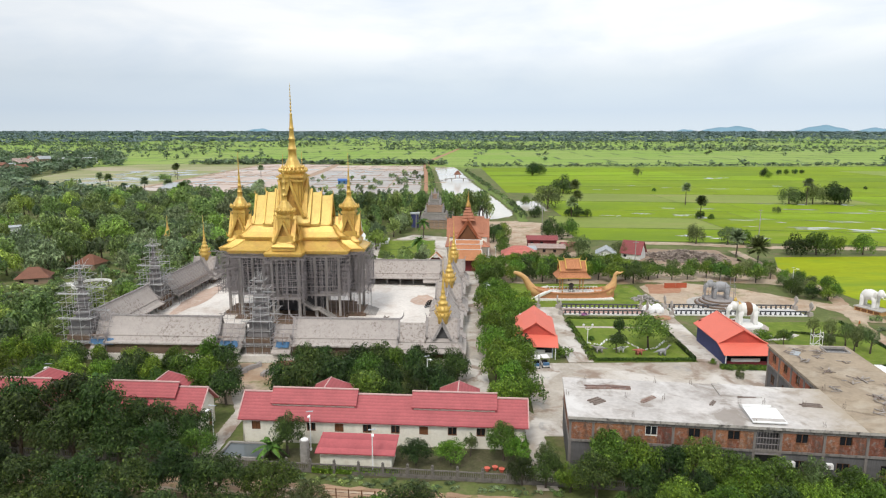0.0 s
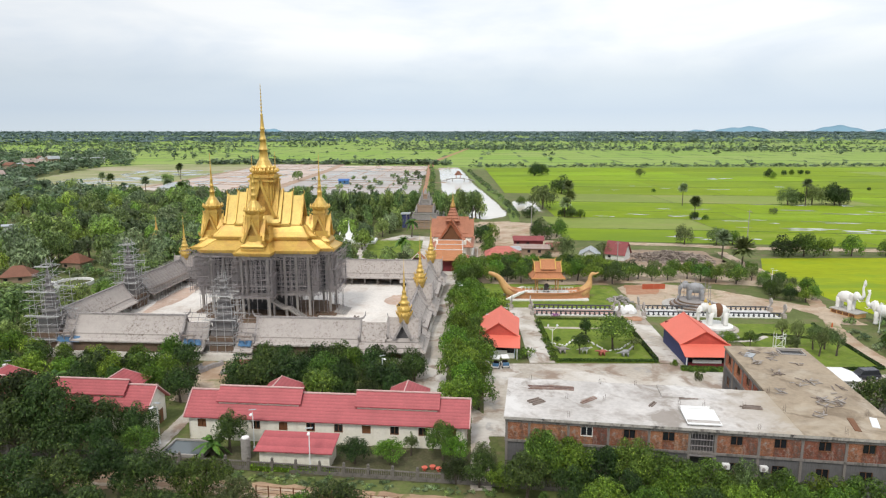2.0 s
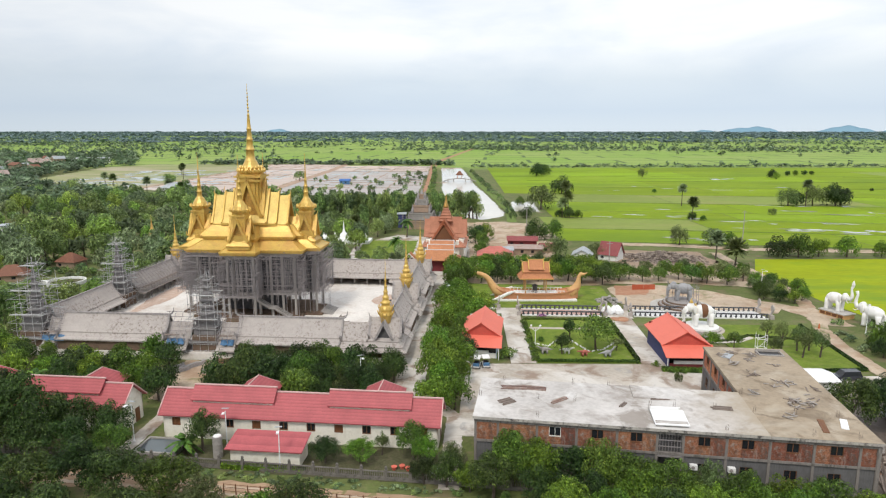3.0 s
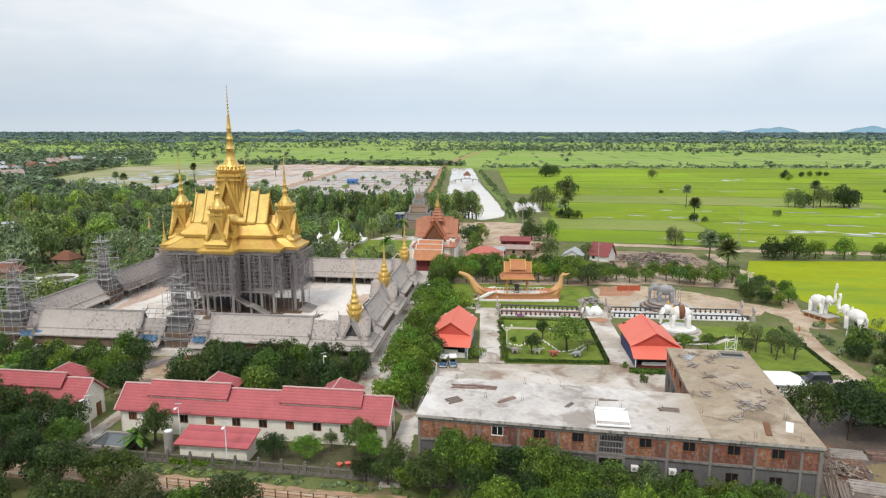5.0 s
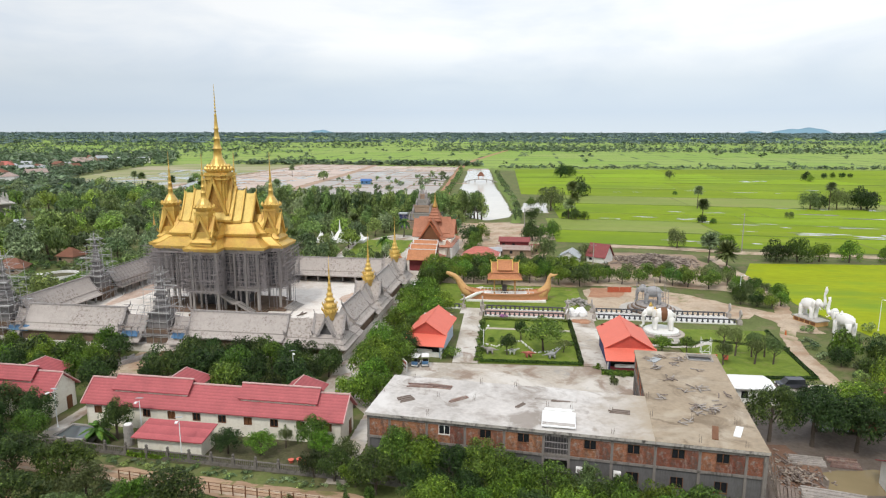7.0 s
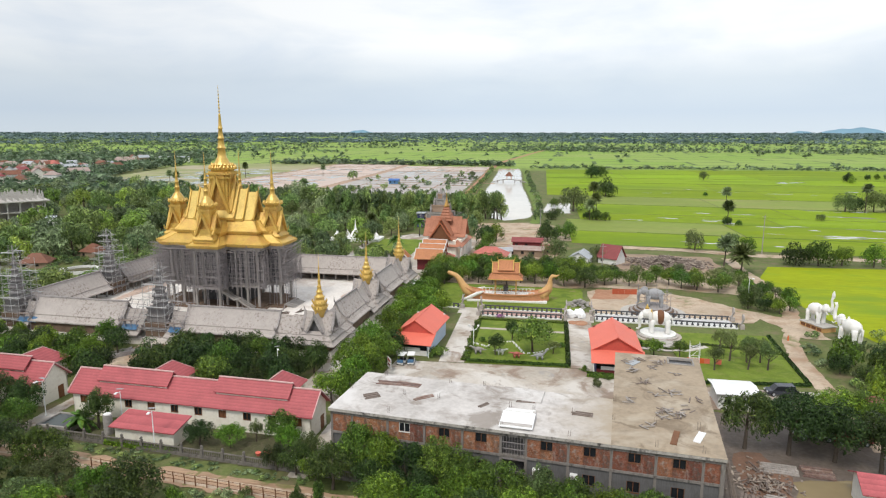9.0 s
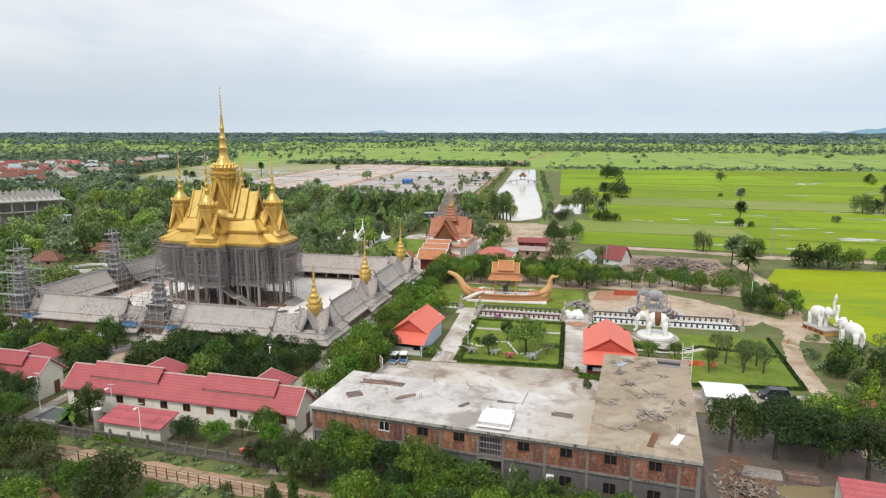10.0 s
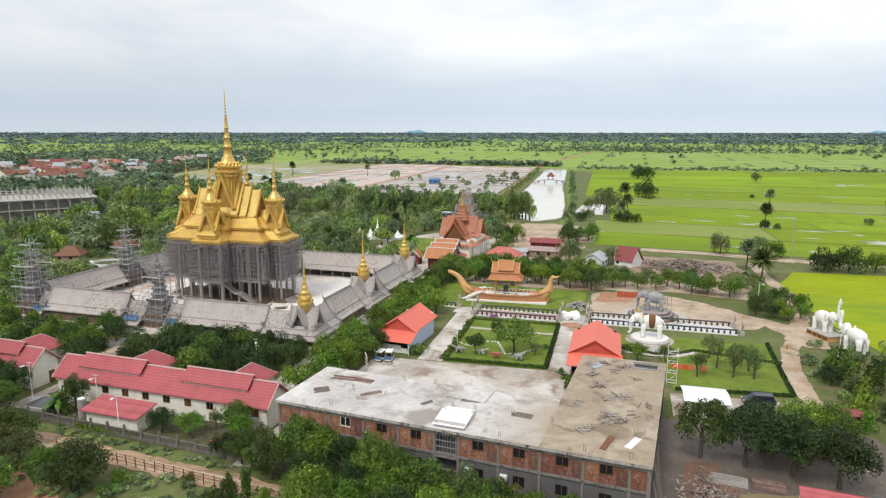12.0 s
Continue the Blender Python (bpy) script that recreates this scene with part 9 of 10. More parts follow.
# row along the field track
for x, y, h, k in ((96.5, 240.5, 9, "olive"), (108.5, 240, 8.5, "olive"), (114, 239, 7, "fresh"), (123, 219, 9.0, "round"), (129.5, 218, 10, "round"), (137, 219.5, 8, "fresh"), (146, 218.6, 8.5, "round"), (158, 219, 7, "fresh"), (164, 219, 8, "round"), (176, 219.6, 6, "round"), (188, 220, 8, "dark"), (200, 221, 7, "fresh"), (46, 214, 9.5, "olive"), (44, 252, 10, "round"), (51, 258, 9, "round"), (43.5, 262, 8, "dark"), (60, 214, 6.5, "olive"), (24, 250, 8, "round"), (19.5, 244, 9, "dark"), (22, 236, 7, "round"), (21, 222, 6, "round")):
    tree(x, y, h * 0.92, k, h * rnd.uniform(0.8, 1.05), True, 0.05, "trees along the field track")
palm(99.8, 214, 7.5, "fan", 3.2)
palm(101.8, 203, 6.0, "fan", 4.2)
# lone trees in the rice
for x, y, h, k in ((58, 353, 15.5, "olive"), (68, 318, 6, "dark"), (72, 317, 4.6, "round"), (63.5, 321, 5, "round"), (126.7, 312.6, 4.6, "dark"), (131, 310, 3.0, "round"), (203, 374, 12, "olive"), (209, 376, 9, "dark"), (218, 376, 13, "olive"), (230, 374, 14, "dark"), (234, 376, 12, "dark"), (83, 441, 14, "round"), (86, 620, 14, "dark"), (96, 640, 12, "round"), (184.5, 610, 9, "olive"), (150, 455, 3, "round"), (299, 589, 7, "round"), (301, 603, 9, "dark"), (330, 632, 6, "dark"), (340, 638, 6, "round"), (351, 642, 6, "dark"), (360, 645, 5, "dark"), (310, 470, 3, "dark"), (420, 430, 15, "dark"), (175, 333, 4, "olive"), (48, 372, 6, "round"), (50, 330, 5, "olive"), (46, 318, 6, "round")):
    tree(x, y, h, k, h * rnd.uniform(0.95, 1.2), True, 0.03, "lone trees in the rice fields")
for x, y, h in ((141, 371, 10.5), (66, 320.5, 16), (67.5, 321, 10.5), (64.5, 319, 7.5), (126.7, 312.3, 8.8), (212, 372, 13), (-253.5, 474, 10), (-235.7, 570, 12)):
    palm(x, y, h, "fan", 3.4)
# woods west and north of the temple
woods_out = [(-126, 146, -104, 186), (-117, 178, -97, 201), (-106, 138, -80, 181), (-228, 226, -172, 282), (-44, 236, -20, 252), (-106, 226, -96, 238)]
scatter([(-150, 96), (-84, 98), (-76, 122), (-74, 178), (-150, 178)], 6.2, (3.6, 9.5), ["fresh", "round", "round", "round"], False, 9, woods_out, 190, "trees west of the temple", 0.18)
scatter([(-250, 150), (-150, 150), (-74, 180), (-72, 240), (-140, 300), (-250, 300)], 8.2, (5.0, 12.5), ["round", "round", "fresh", "round"], False, 10, woods_out, 260, "woods west of the temple", 0.15)
scatter([(-72, 181), (-26, 180), (-24, 210), (-24, 250), (-14, 262), (10, 258), (14, 296), (-66, 300), (-80, 240)], 6.6, (4.0, 10), ["round", "fresh", "round", "round"], False, 12, woods_out + [(-16, 236, 8, 296)], 190, "trees behind the temple", 0.16)
scatter([(-260, 300), (-66, 300), (-60, 345), (-90, 400), (-150, 405), (-300, 410)], 9.2, (5.5, 13), ["round", "round", "round", "round", "fresh"], False, 13, [(-186, 396, -164, 432)], 260, "woods behind the temple", 0.15)
for i in range(44):
    x = -62 + i * 1.95
    y = 306 + rnd.uniform(-2, 2) + (8 if i > 34 else 0) + 0.03 * i
    tree(x, y, rnd.uniform(10.0, 12.4), "tall", rnd.uniform(7.0, 8.6), False, 0.12, "tall tree row before the pond")
for i in range(26):
    tree(-64 + i * 2.6 + rnd.uniform(-1, 1), 312 + rnd.uniform(-1, 6), rnd.uniform(9, 12.5), "tall", 6, False, 0.12, "tall tree row before the pond")
scatter([(-24, 186), (-6, 188), (-6, 210), (-24, 210)], 5.0, (3.5, 6), ["round", "fresh"], False, 14, (), 14, "trees in the hall garden", 0.2)
for x, y in ((-12, 205), (-8, 214), (-58, 196), (-62, 204), (-54, 206), (-64, 188), (-72, 205), (-30, 262), (-44, 224), (-8, 256), (-78, 192)):
    palm(x, y, rnd.uniform(4.5, 7.5), "coco" if x > -20 else "fan", 3.4)
for line in ([(-3, 345), (-7, 440), (-12, 640), (-19, 770)], [(40, 310), (39, 400), (32, 520), (24, 690)]):
    for (x0, y0), (x1, y1) in zip(line, line[1:]):
        n = int(math.hypot(x1 - x0, y1 - y0) / 9)
        for i in range(n):
            t_ = (i + rnd.random() * 0.6) / n
            tree(x0 + (x1 - x0) * t_ + rnd.uniform(-1, 1), y0 + (y1 - y0) * t_, rnd.uniform(2.5, 5.5), "low", rnd.uniform(4, 6), False, 0.05, "bushes on the pond banks")
for i in range(60):
    u = rnd.random()
    tree(*((rnd.uniform(-120, -18), 452 + rnd.gauss(0, 9)) if u < 0.45 else ((-30 + rnd.gauss(0, 7), rnd.uniform(455, 640)) if u < 0.8 else (rnd.uniform(-115, -30), rnd.choice((559, 536, 590, 512)) + rnd.gauss(0, 2)))), rnd.uniform(2.5, 7), "low", None, False, 0.1, "trees on the plots")
for x, y in ((-160, 392), (-118, 415), (-180, 420), (-205, 440), (-245, 470), (-128, 560), (-170, 600), (-250, 600), (-225, 520)):
    palm(x, y, 9, "fan", 3.6) if rnd.random() < 0.5 else tree(x, y, 10, "round", None, False, 0.15, "trees on the plots")



def arrays(me):
    v = np.empty(len(me.vertices) * 3, np.float32)
    me.vertices.foreach_get("co", v)
    lp = np.empty(len(me.loops), np.int32)
    me.loops.foreach_get("vertex_index", lp)
    tot = np.empty(len(me.polygons), np.int32)
    me.polygons.foreach_get("loop_total", tot)
    return v.reshape(-1, 3), lp, tot


def joined(name, label, items, category="trees"):
    """One mesh of many trees: crowns and trunks, each tree with its own tint."""
    mats, cache = [], {}
    vs, ls, ts, ms, tints = [], [], [], [], []
    base = 0
    for x, y, h, w, bare, me, turn, tint in items:
        for src, sc, up in ((me, (w * 0.62, w * 0.62, h * (1 - bare) * 1.08), h * bare), (TRUNKS[int(tint * 3.99)], (h, h, h * 0.8), 0.0))[:2 if bare > 0.06 else 1]:
            if src.name not in cache:
                cache[src.name] = arrays(src)
            v, lp, tot = cache[src.name]
            mm = src.materials[0]
            if mm not in mats:
                mats.append(mm)
            c, s_ = math.cos(turn), math.sin(turn)
            q = v * np.array(sc, np.float32)
            q = np.stack((q[:, 0] * c - q[:, 1] * s_ + x, q[:, 0] * s_ + q[:, 1] * c + y, q[:, 2] + up), 1)
            vs.append(q), ls.append(lp + base), ts.append(tot)
            ms.append(np.full(len(tot), mats.index(mm), np.int32)), tints.append(np.full(len(v), tint, np.float32))
            base += len(v)
    vs, ls, ts, ms, tints = (np.concatenate(a_) for a_ in (vs, ls, ts, ms, tints))
    me = bpy.data.meshes.new(name)
    me.vertices.add(len(vs)), me.loops.add(len(ls)), me.polygons.add(len(ts))
    me.vertices.foreach_set("co", vs.astype(np.float32).ravel())
    me.loops.foreach_set("vertex_index", ls)
    me.polygons.foreach_set("loop_start", np.concatenate(([0], np.cumsum(ts)[:-1])).astype(np.int32))
    for mm in mats:
        me.materials.append(mm)
    me.polygons.foreach_set("material_index", ms)
    me.attributes.new("tree_tint", "FLOAT", "POINT").data.foreach_set("value", tints)
    me.update(calc_edges=True)
    return tagged(new(name, me), label, category, "", "stuff")


for key, items in WOODS.items():
    joined("woods" if "woods" in key else "tree_group", {"trees west of the temple": "mixed green trees west of the temple"}.get(key, "mixed green " + key), items)


# ---- distant trees, too many and too small to count ----
def far_trees(name, label, spots, mm, seed):
    """Ragged little crowns of a few leaf masses each, joined."""
    r = np.random.RandomState(seed)
    corners, tints = [], []
    for x, y, h, w in spots:
        d = math.hypot(x, y)
        k = 46 if d < 800 else 30 if d < 1150 else 20 if d < 1700 else 12
        u = r.normal(size=(k, 3))
        u /= np.linalg.norm(u, axis=1)[:, None]
        c = u * r.uniform(0.35, 1.0, (k, 1)) * np.array((w * 0.5, w * 0.5, h * 0.42)) + np.array((x, y, far_rise(x, y) + h * 0.5))
        size = np.array((w, w, min(w, h) * 0.7)) * (0.15 if k > 40 else 0.19 if k > 25 else 0.23 if k > 15 else 0.27)
        corners.append(c[:, None, :] + r.normal(size=(k, 3, 3)) * size)
        tints.append(np.full(k * 3, r.rand()))
    v = np.concatenate(corners).reshape(-1, 3)
    v[:, 2] = np.maximum(v[:, 2], 0.02)
    n = len(v) // 3
    me = bpy.data.meshes.new(name)
    me.vertices.add(n * 3), me.loops.add(n * 3), me.polygons.add(n)
    me.vertices.foreach_set("co", v.astype(np.float32).ravel())
    me.loops.foreach_set("vertex_index", np.arange(n * 3, dtype=np.int32))
    me.polygons.foreach_set("loop_start", np.arange(0, n * 3, 3, dtype=np.int32))
    me.materials.append(mm)
    me.attributes.new("tree_tint", "FLOAT", "POINT").data.foreach_set("value", np.concatenate(tints).astype(np.float32))
    me.update(calc_edges=True)
    return tagged(new(name, me), label, "trees", "", "stuff")


r = np.random.RandomState(4)
spots = []
x = 28.0                                         # the hedge line across the plain
while x < 900:
    spots.append((x, 762 + 0.055 * x + r.uniform(-4, 4), r.uniform(3, 6.5) * (1.7 if r.rand() < 0.12 else 1), r.uniform(5, 8)))
    x += r.uniform(3, 6)
for i in range(24000):                           # single trees and groves, thicker with distance
    d = 800 + 4050 * r.rand() ** 0.66
    a = radians(r.uniform(-47, 47))
    x, y = d * math.sin(a), d * math.cos(a)
    n = noise.noise(Vector((x * 0.0022, y * 0.0042, 3.0))) + 0.5 * noise.noise(Vector((x * 0.008, y * 0.02, 7.0)))
    dense = 0.62 * max(0, (d - 1150) / 2000)
    if a > -0.10 and y < 1360 + 90 * n:          # open rice with a few single trees
        if r.rand() < 0.028:
            spots.append((x, y, r.uniform(7, 13), r.uniform(8, 14)))
        continue
    if a > -0.10:
        dense += 0.62 + n * 0.3
    if a < -0.02:
        dense += 0.06 + 0.8 * max(0, min(1, (-a - 0.20) / 0.35)) * (1 if d > 900 else 0.4)
    if r.rand() > dense - (0.10 if a < -0.05 else 0.24) + n * 2.5:
        continue
    k_ = r.choice((0.5, 0.8, 1.1, 1.7), p=(0.2, 0.3, 0.3, 0.2))
    spots.append((x, y, r.uniform(4, 9) * k_, r.uniform(4, 8) * k_))
for i in range(70):                              # hedge lines between the far fields
    d, a = 1420 + 1600 * r.rand(), radians(r.uniform(-44, 44))
    x, y, lean_ = d * math.sin(a), d * math.cos(a), r.uniform(-0.08, 0.08)
    for k in range(int(r.uniform(12, 46))):
        x += r.uniform(4, 12)
        if r.rand() < 0.75:
            spots.append((x, y + lean_ * k * 8 + r.uniform(-3, 3), r.uniform(3.5, 8), r.uniform(6, 11)))
for i in range(1900):                             # village trees west
    d, a = 420 + 900 * r.rand(), radians(r.uniform(-50, -26.5))
    if inside(d * math.sin(a), d * math.cos(a), [(-368, 562), (-335, 500), (-268, 440), (-205, 412), (-228, 470), (-233, 850), (-389, 826), (-415, 757)]):
        continue
    spots.append((d * math.sin(a), d * math.cos(a), r.uniform(7, 12), r.uniform(8, 14)))
for i in range(150):
    x = r.uniform(-330, 0)
    spots.append((x, 815 + r.uniform(0, 30) - 0.05 * x, r.uniform(4, 9), r.uniform(8, 13)))
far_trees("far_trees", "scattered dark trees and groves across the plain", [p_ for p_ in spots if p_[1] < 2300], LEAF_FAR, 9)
# trees past 2300 m take the blue that stands for haze
spots = [p_ for p_ in spots if p_[1] >= 2300]
for i in range(9000):
    d, a = 4850 - 2450 * r.rand() ** 1.5, radians(r.uniform(-48, 48))
    n = noise.noise(Vector((d * math.sin(a) * 0.0012, d * 0.003, 11.0)))
    if d < 3600 and r.rand() > 0.55 + n * 1.6:
        continue
    spots.append((d * math.sin(a), d * math.cos(a), r.uniform(7, 12), r.uniform(14, 36)))
far_trees("far_woods", "skyline woods with haze painted in as dim blue-green", spots, WOODS_FAR, 10)

# ---- fence along the dirt road ----
def fence_run(x0, y0, x1, y1):
    d = math.hypot(x1 - x0, y1 - y0)
    f = thing("garden_fence", "weathered grey concrete fence with balusters and capped posts", "fence", x0, y0, 0, math.degrees(math.atan2(y1 - y0, x1 - x0)))
    pb = bmesh.new()
    box(pb, -0.16, -0.16, 0, 0.16, 0.16, 1.35)
    lathe(pb, [(0.22, 1.35), (0.22, 1.45), (0.1, 1.5), (0.2, 1.65), (0.15, 1.85), (0.03, 1.95)], 8)
    pm = emit("post", pb, FENCE_GREY)
    n = round(d / 3.0)
    w = d / n
    b1 = emit("base_wall", box(bmesh.new(), 0.16, -0.1, 0, w - 0.16, 0.1, 0.5), FENCE_GREY)
    b2 = emit("top_rail", box(bmesh.new(), 0.16, -0.09, 1.12, w - 0.16, 0.09, 1.24), FENCE_GREY)
    bb = bmesh.new()
    for i in range(10):
        lathe(bb, [(0.05, 0.5), (0.085, 0.7), (0.045, 0.95), (0.07, 1.12)], 5, 0.3 + (w - 0.6) * i / 9, 0)
    b3 = emit("balustrade_infill", bb, FENCE_GREY)
    for i in range(n + 1):
        for me in ((pm,) if i == n else (pm, b1, b2, b3)):
            o = new(me.name.split(".")[0], me)
            o.parent, o.matrix_basis = f, pose(w * i, 0, 0)
            if me is b3:
                tagged(o, kind="stuff")
    return f


fence_run(-80, 80.9, -26, 75.35)
fence_run(-26, 75.35, 17.2, 70.75)
fence_run(17.2, 70.75, 64, 64.8)
# post and wire fence on the far side of the road
f = thing("post_fence", "brown wooden post fence with thin rails", "fence", -14, 68.4, 0, -7.4)
pm = emit("post", bar(bmesh.new(), (0, 0, 0), (0, 0, 1.5), 0.075, 5), WOOD_BROWN)
for i in range(26):
    o = new("post", pm)
    o.parent, o.matrix_basis = f, pose(i * 1.55, 0.05 * math.sin(i * 3.1), 0, rnd.uniform(-3, 3), rnd.uniform(-3, 3))
for z in (0.55, 1.0, 1.4):
    part("rail", bar(bmesh.new(), (0, 0, z), (38.8, 0, z), 0.028), WOOD_BROWN, f)


# ---- lamps ----
def street_lamp(x, y, h, label, rz=0, solar=True):
    t_ = thing("street_lamp", label, "street lamp", x, y, 0, rz, "street lamps")
    b_ = bmesh.new()
    lathe(b_, [(0.16, 0), (0.16, 0.3), (0.085, 0.35), (0.055, h)], 8)
    part("pole", b_, SHEET_WHITE, t_)
    part("arm", bar(bmesh.new(), (0, 0, h - 0.1), (0, -0.8, h + 0.15), 0.035, 5), SHEET_WHITE, t_)
    part("lamp_head", box(bmesh.new(), -0.16, -1.3, h + 0.08, 0.16, -0.7, h + 0.2), SHEET_WHITE, t_)
    if solar:
        part("solar_panel", box(bmesh.new(), -0.45, -0.3, 0, 0.45, 0.3, 0.05, pose(0, 0.1, h + 0.35, -14)), GREYTIN, t_)
    return t_


for x, y, h, rz in ((-8.8, 73.9, 5.6, 10), (-31.2, 81.0, 5.6, -15), (-17.8, 80.0, 5.2, 5), (92.9, 165.6, 6.5, 40), (113.5, 141.5, 7, 0), (-2.6, 100.5, 5.5, 30), (100.2, 133.0, 6.0, 20), (-63, 97, 5.5, 10), (16.5, 197, 6.5, -20), (10.6, 152, 5.5, 30)):
    street_lamp(x, y, h, "white solar street lamp on a slim pole", rz)
t = thing("garden_lamp", "white garden lamp with two arms on the lawn", "lamp", 28.9, 122.6, 0.16)
part("pole", bar(bmesh.new(), (0, 0, 0), (0, 0, 3.6), 0.07, 6), WHITE, t)
for s_ in (-1, 1):
    part("arm", tube(bmesh.new(), [(0, 0, 3.2), (s_ * 0.5, 0, 3.5), (s_ * 0.9, 0, 4.1)], [0.06, 0.05, 0.04], 5), WHITE, t)
    part("globe", lathe(bmesh.new(), [(0.05, 4.0), (0.22, 4.15), (0.22, 4.35), (0.05, 4.5)], 8, s_ * 0.9, 0), WHITE, t)
for x, y, h in ((118, 236, 14), (41, 262, 12), (60, 196, 9)):
    t = thing("utility_pole", "tall pale concrete utility pole by the track", "pole", x, y, 0)
    part("shaft", lathe(bmesh.new(), [(0.2, 0), (0.11, h)], 8), CONC, t)
    part("cross_arm", box(bmesh.new(), -0.9, -0.06, h - 0.7, 0.9, 0.06, h - 0.58), GREY_TRIM, t)


# ---- vehicles ----
CARPAINT = mat("dark_car_paint", (0.03, 0.035, 0.05), 0.05, 0.25, 1.0, 5.0, None, 0, 0.0, spec=0.6)
RUBBER = mat("rubber", (0.02, 0.02, 0.02), 0.1, 0.9, 2.0, 9.0, None, 0, 0.0)


def wheel(x, y, r, parent):
    b_ = bmesh.new()
    lathe(b_, [(r * 0.6, -0.1), (r, -0.1), (r, 0.1), (r * 0.6, 0.1)], 14)
    w_ = part("wheel", b_, RUBBER, parent)
    w_.matrix_basis = pose(x, y, r, 90)
    part("rim", lathe(bmesh.new(), [(r * 0.58, -0.08), (r * 0.58, 0.11), (0.05, 0.12)], 10), GREYTIN, w_)


def car(x, y, rz, label):
    c_ = thing("car", label, "car", x, y, 0.12, rz)
    b_ = bmesh.new()
    loft(b_, [[(px, s_ * w_, z) for s_, z in ((-1, 0.35), (1, 0.35), (1, 0.95 if k else 0.8), (-1, 0.95 if k else 0.8))] for k, (px, w_) in enumerate(((-2.35, 0.8), (-2.0, 0.93), (2.0, 0.93), (2.35, 0.85)))])
    part("body", b_, CARPAINT, c_)
    b_ = bmesh.new()
    loft(b_, [[(-1.5, -0.88, 0.95), (2.2, -0.88, 0.95), (2.2, 0.88, 0.95), (-1.5, 0.88, 0.95)], [(-0.8, -0.72, 1.62), (1.9, -0.72, 1.62), (1.9, 0.72, 1.62), (-0.8, 0.72, 1.62)]])
    part("cabin", b_, GLASS_AND_SHADE, c_, "dark glass cabin")
    part("roof", box(bmesh.new(), -0.85, -0.74, 1.62, 1.95, 0.74, 1.7), CARPAINT, c_)
    for px in (-1.45, 1.45):
        for py in (-0.9, 0.9):
            wheel(px, py, 0.36, c_)
    for py in (-0.6, 0.6):
        part("headlight", box(bmesh.new(), -2.38, py - 0.2, 0.65, -2.3, py + 0.2, 0.82), SHEET_WHITE, c_)
    return c_


car(80.8, 106.6, 4, "dark blue-grey car parked by the lawn")
for x, y, rz in ((17.0, 110.8, 80), (18.6, 111.2, 95)):
    c_ = thing("electric_cart", "small white open electric cart parked by the kiosk", "cart", x, y, 0.12, rz, "carts by the kiosk")
    part("chassis", box(bmesh.new(), -1.2, -0.6, 0.3, 1.2, 0.6, 0.6), WHITE, c_)
    part("nose", box(bmesh.new(), -1.3, -0.55, 0.6, -0.8, 0.55, 1.05), TARP, c_)
    part("seat", box(bmesh.new(), 0.0, -0.5, 0.6, 0.6, 0.5, 1.05), RUBBER, c_)
    part("roof", box(bmesh.new(), -1.0, -0.65, 1.85, 1.1, 0.65, 1.93), WHITE, c_)
    for px in (-0.9, 1.0):
        for py in (-0.58, 0.58):
            part("post", bar(bmesh.new(), (px, py, 0.6), (px, py, 1.88), 0.03), STEEL, c_)
            wheel(px * 0.9, py, 0.26, c_)
t = thing("notice_board", "white notice board with red bars at the plaza edge", "sign", 15.4, 107.4, 0.0, -60)
part("board", box(bmesh.new(), -1.1, -0.05, 0.5, 1.1, 0.05, 2.4), WHITE, t)
part("red_bar", box(bmesh.new(), -0.9, -0.07, 1.7, 0.9, -0.05, 2.2), PINK_SHEET, t)
part("text_bar", box(bmesh.new(), -0.8, -0.07, 1.0, 0.7, -0.05, 1.3), WALL_MAROON, t)
t = thing("road_marker", "small bright orange marker post on the sandy road", "marker", 92.2, 136.3, 0.12)
part("post", lathe(bmesh.new(), [(0.2, 0), (0.18, 0.5), (0.14, 0.8), (0.08, 1.0), (0.02, 1.1)], 8), mat("orange_plastic", (0.55, 0.14, 0.05), 0.1, 0.6, 1, 6), t)


# ---- garden figures and borders ----
def beast(x, y, rz, size, mm, label, neck):
    """A little prehistoric beast statue in one mesh."""
    b_ = bmesh.new()
    blob(b_, (0, 0, 0.95), 0.55, 3, (1.5, 0.8, 0.85))
    tube(b_, [(-0.6, 0, 1.1), (-1.1, 0, 1.1 + neck * 0.5), (-1.4, 0, 1.1 + neck), (-1.8, 0, 1.05 + neck)], [0.28, 0.18, 0.15, 0.09], 8)
    tube(b_, [(0.6, 0, 1.0), (1.3, 0, 0.8), (2.0, 0, 0.75)], [0.3, 0.15, 0.03], 8)
    for s_ in (-1, 1):
        for lx in (-0.45, 0.5):
            tube(b_, [(lx, s_ * 0.3, 0.8), (lx, s_ * 0.34, 0.0)], [0.2, 0.15], 7)
    ob = new("beast_statue", emit("beast_statue", b_, mm, True))
    ob.matrix_world = pose(x, y, 0.16, 0, 0, rz) @ Matrix.Scale(size, 4)
    return tagged(ob, label, "statue", "garden beast statues")


beast(30.2, 118.4, 10, 0.95, GREY_TRIM, "small grey dinosaur statue on the lawn", 0.5)
beast(34.6, 118.6, 170, 0.8, STATUE_WHITE, "small pale beast statue on the lawn", 0.4)
beast(37.6, 117.2, 20, 0.85, PINK_SHEET, "small pink beast statue on the lawn", 0.2)
beast(42.0, 116.9, 190, 0.95, STATUE_GREY, "small grey beast statue on the lawn", 0.9)
t = thing("stone_border", "winding border of small white stones across the lawn", "border", 0, 0, 0.16)
sb = bmesh.new()
blob(sb, (0, 0, 0.14), 0.22, 2, (1, 0.8, 0.75))
sm = emit("stone", sb, WHITE)
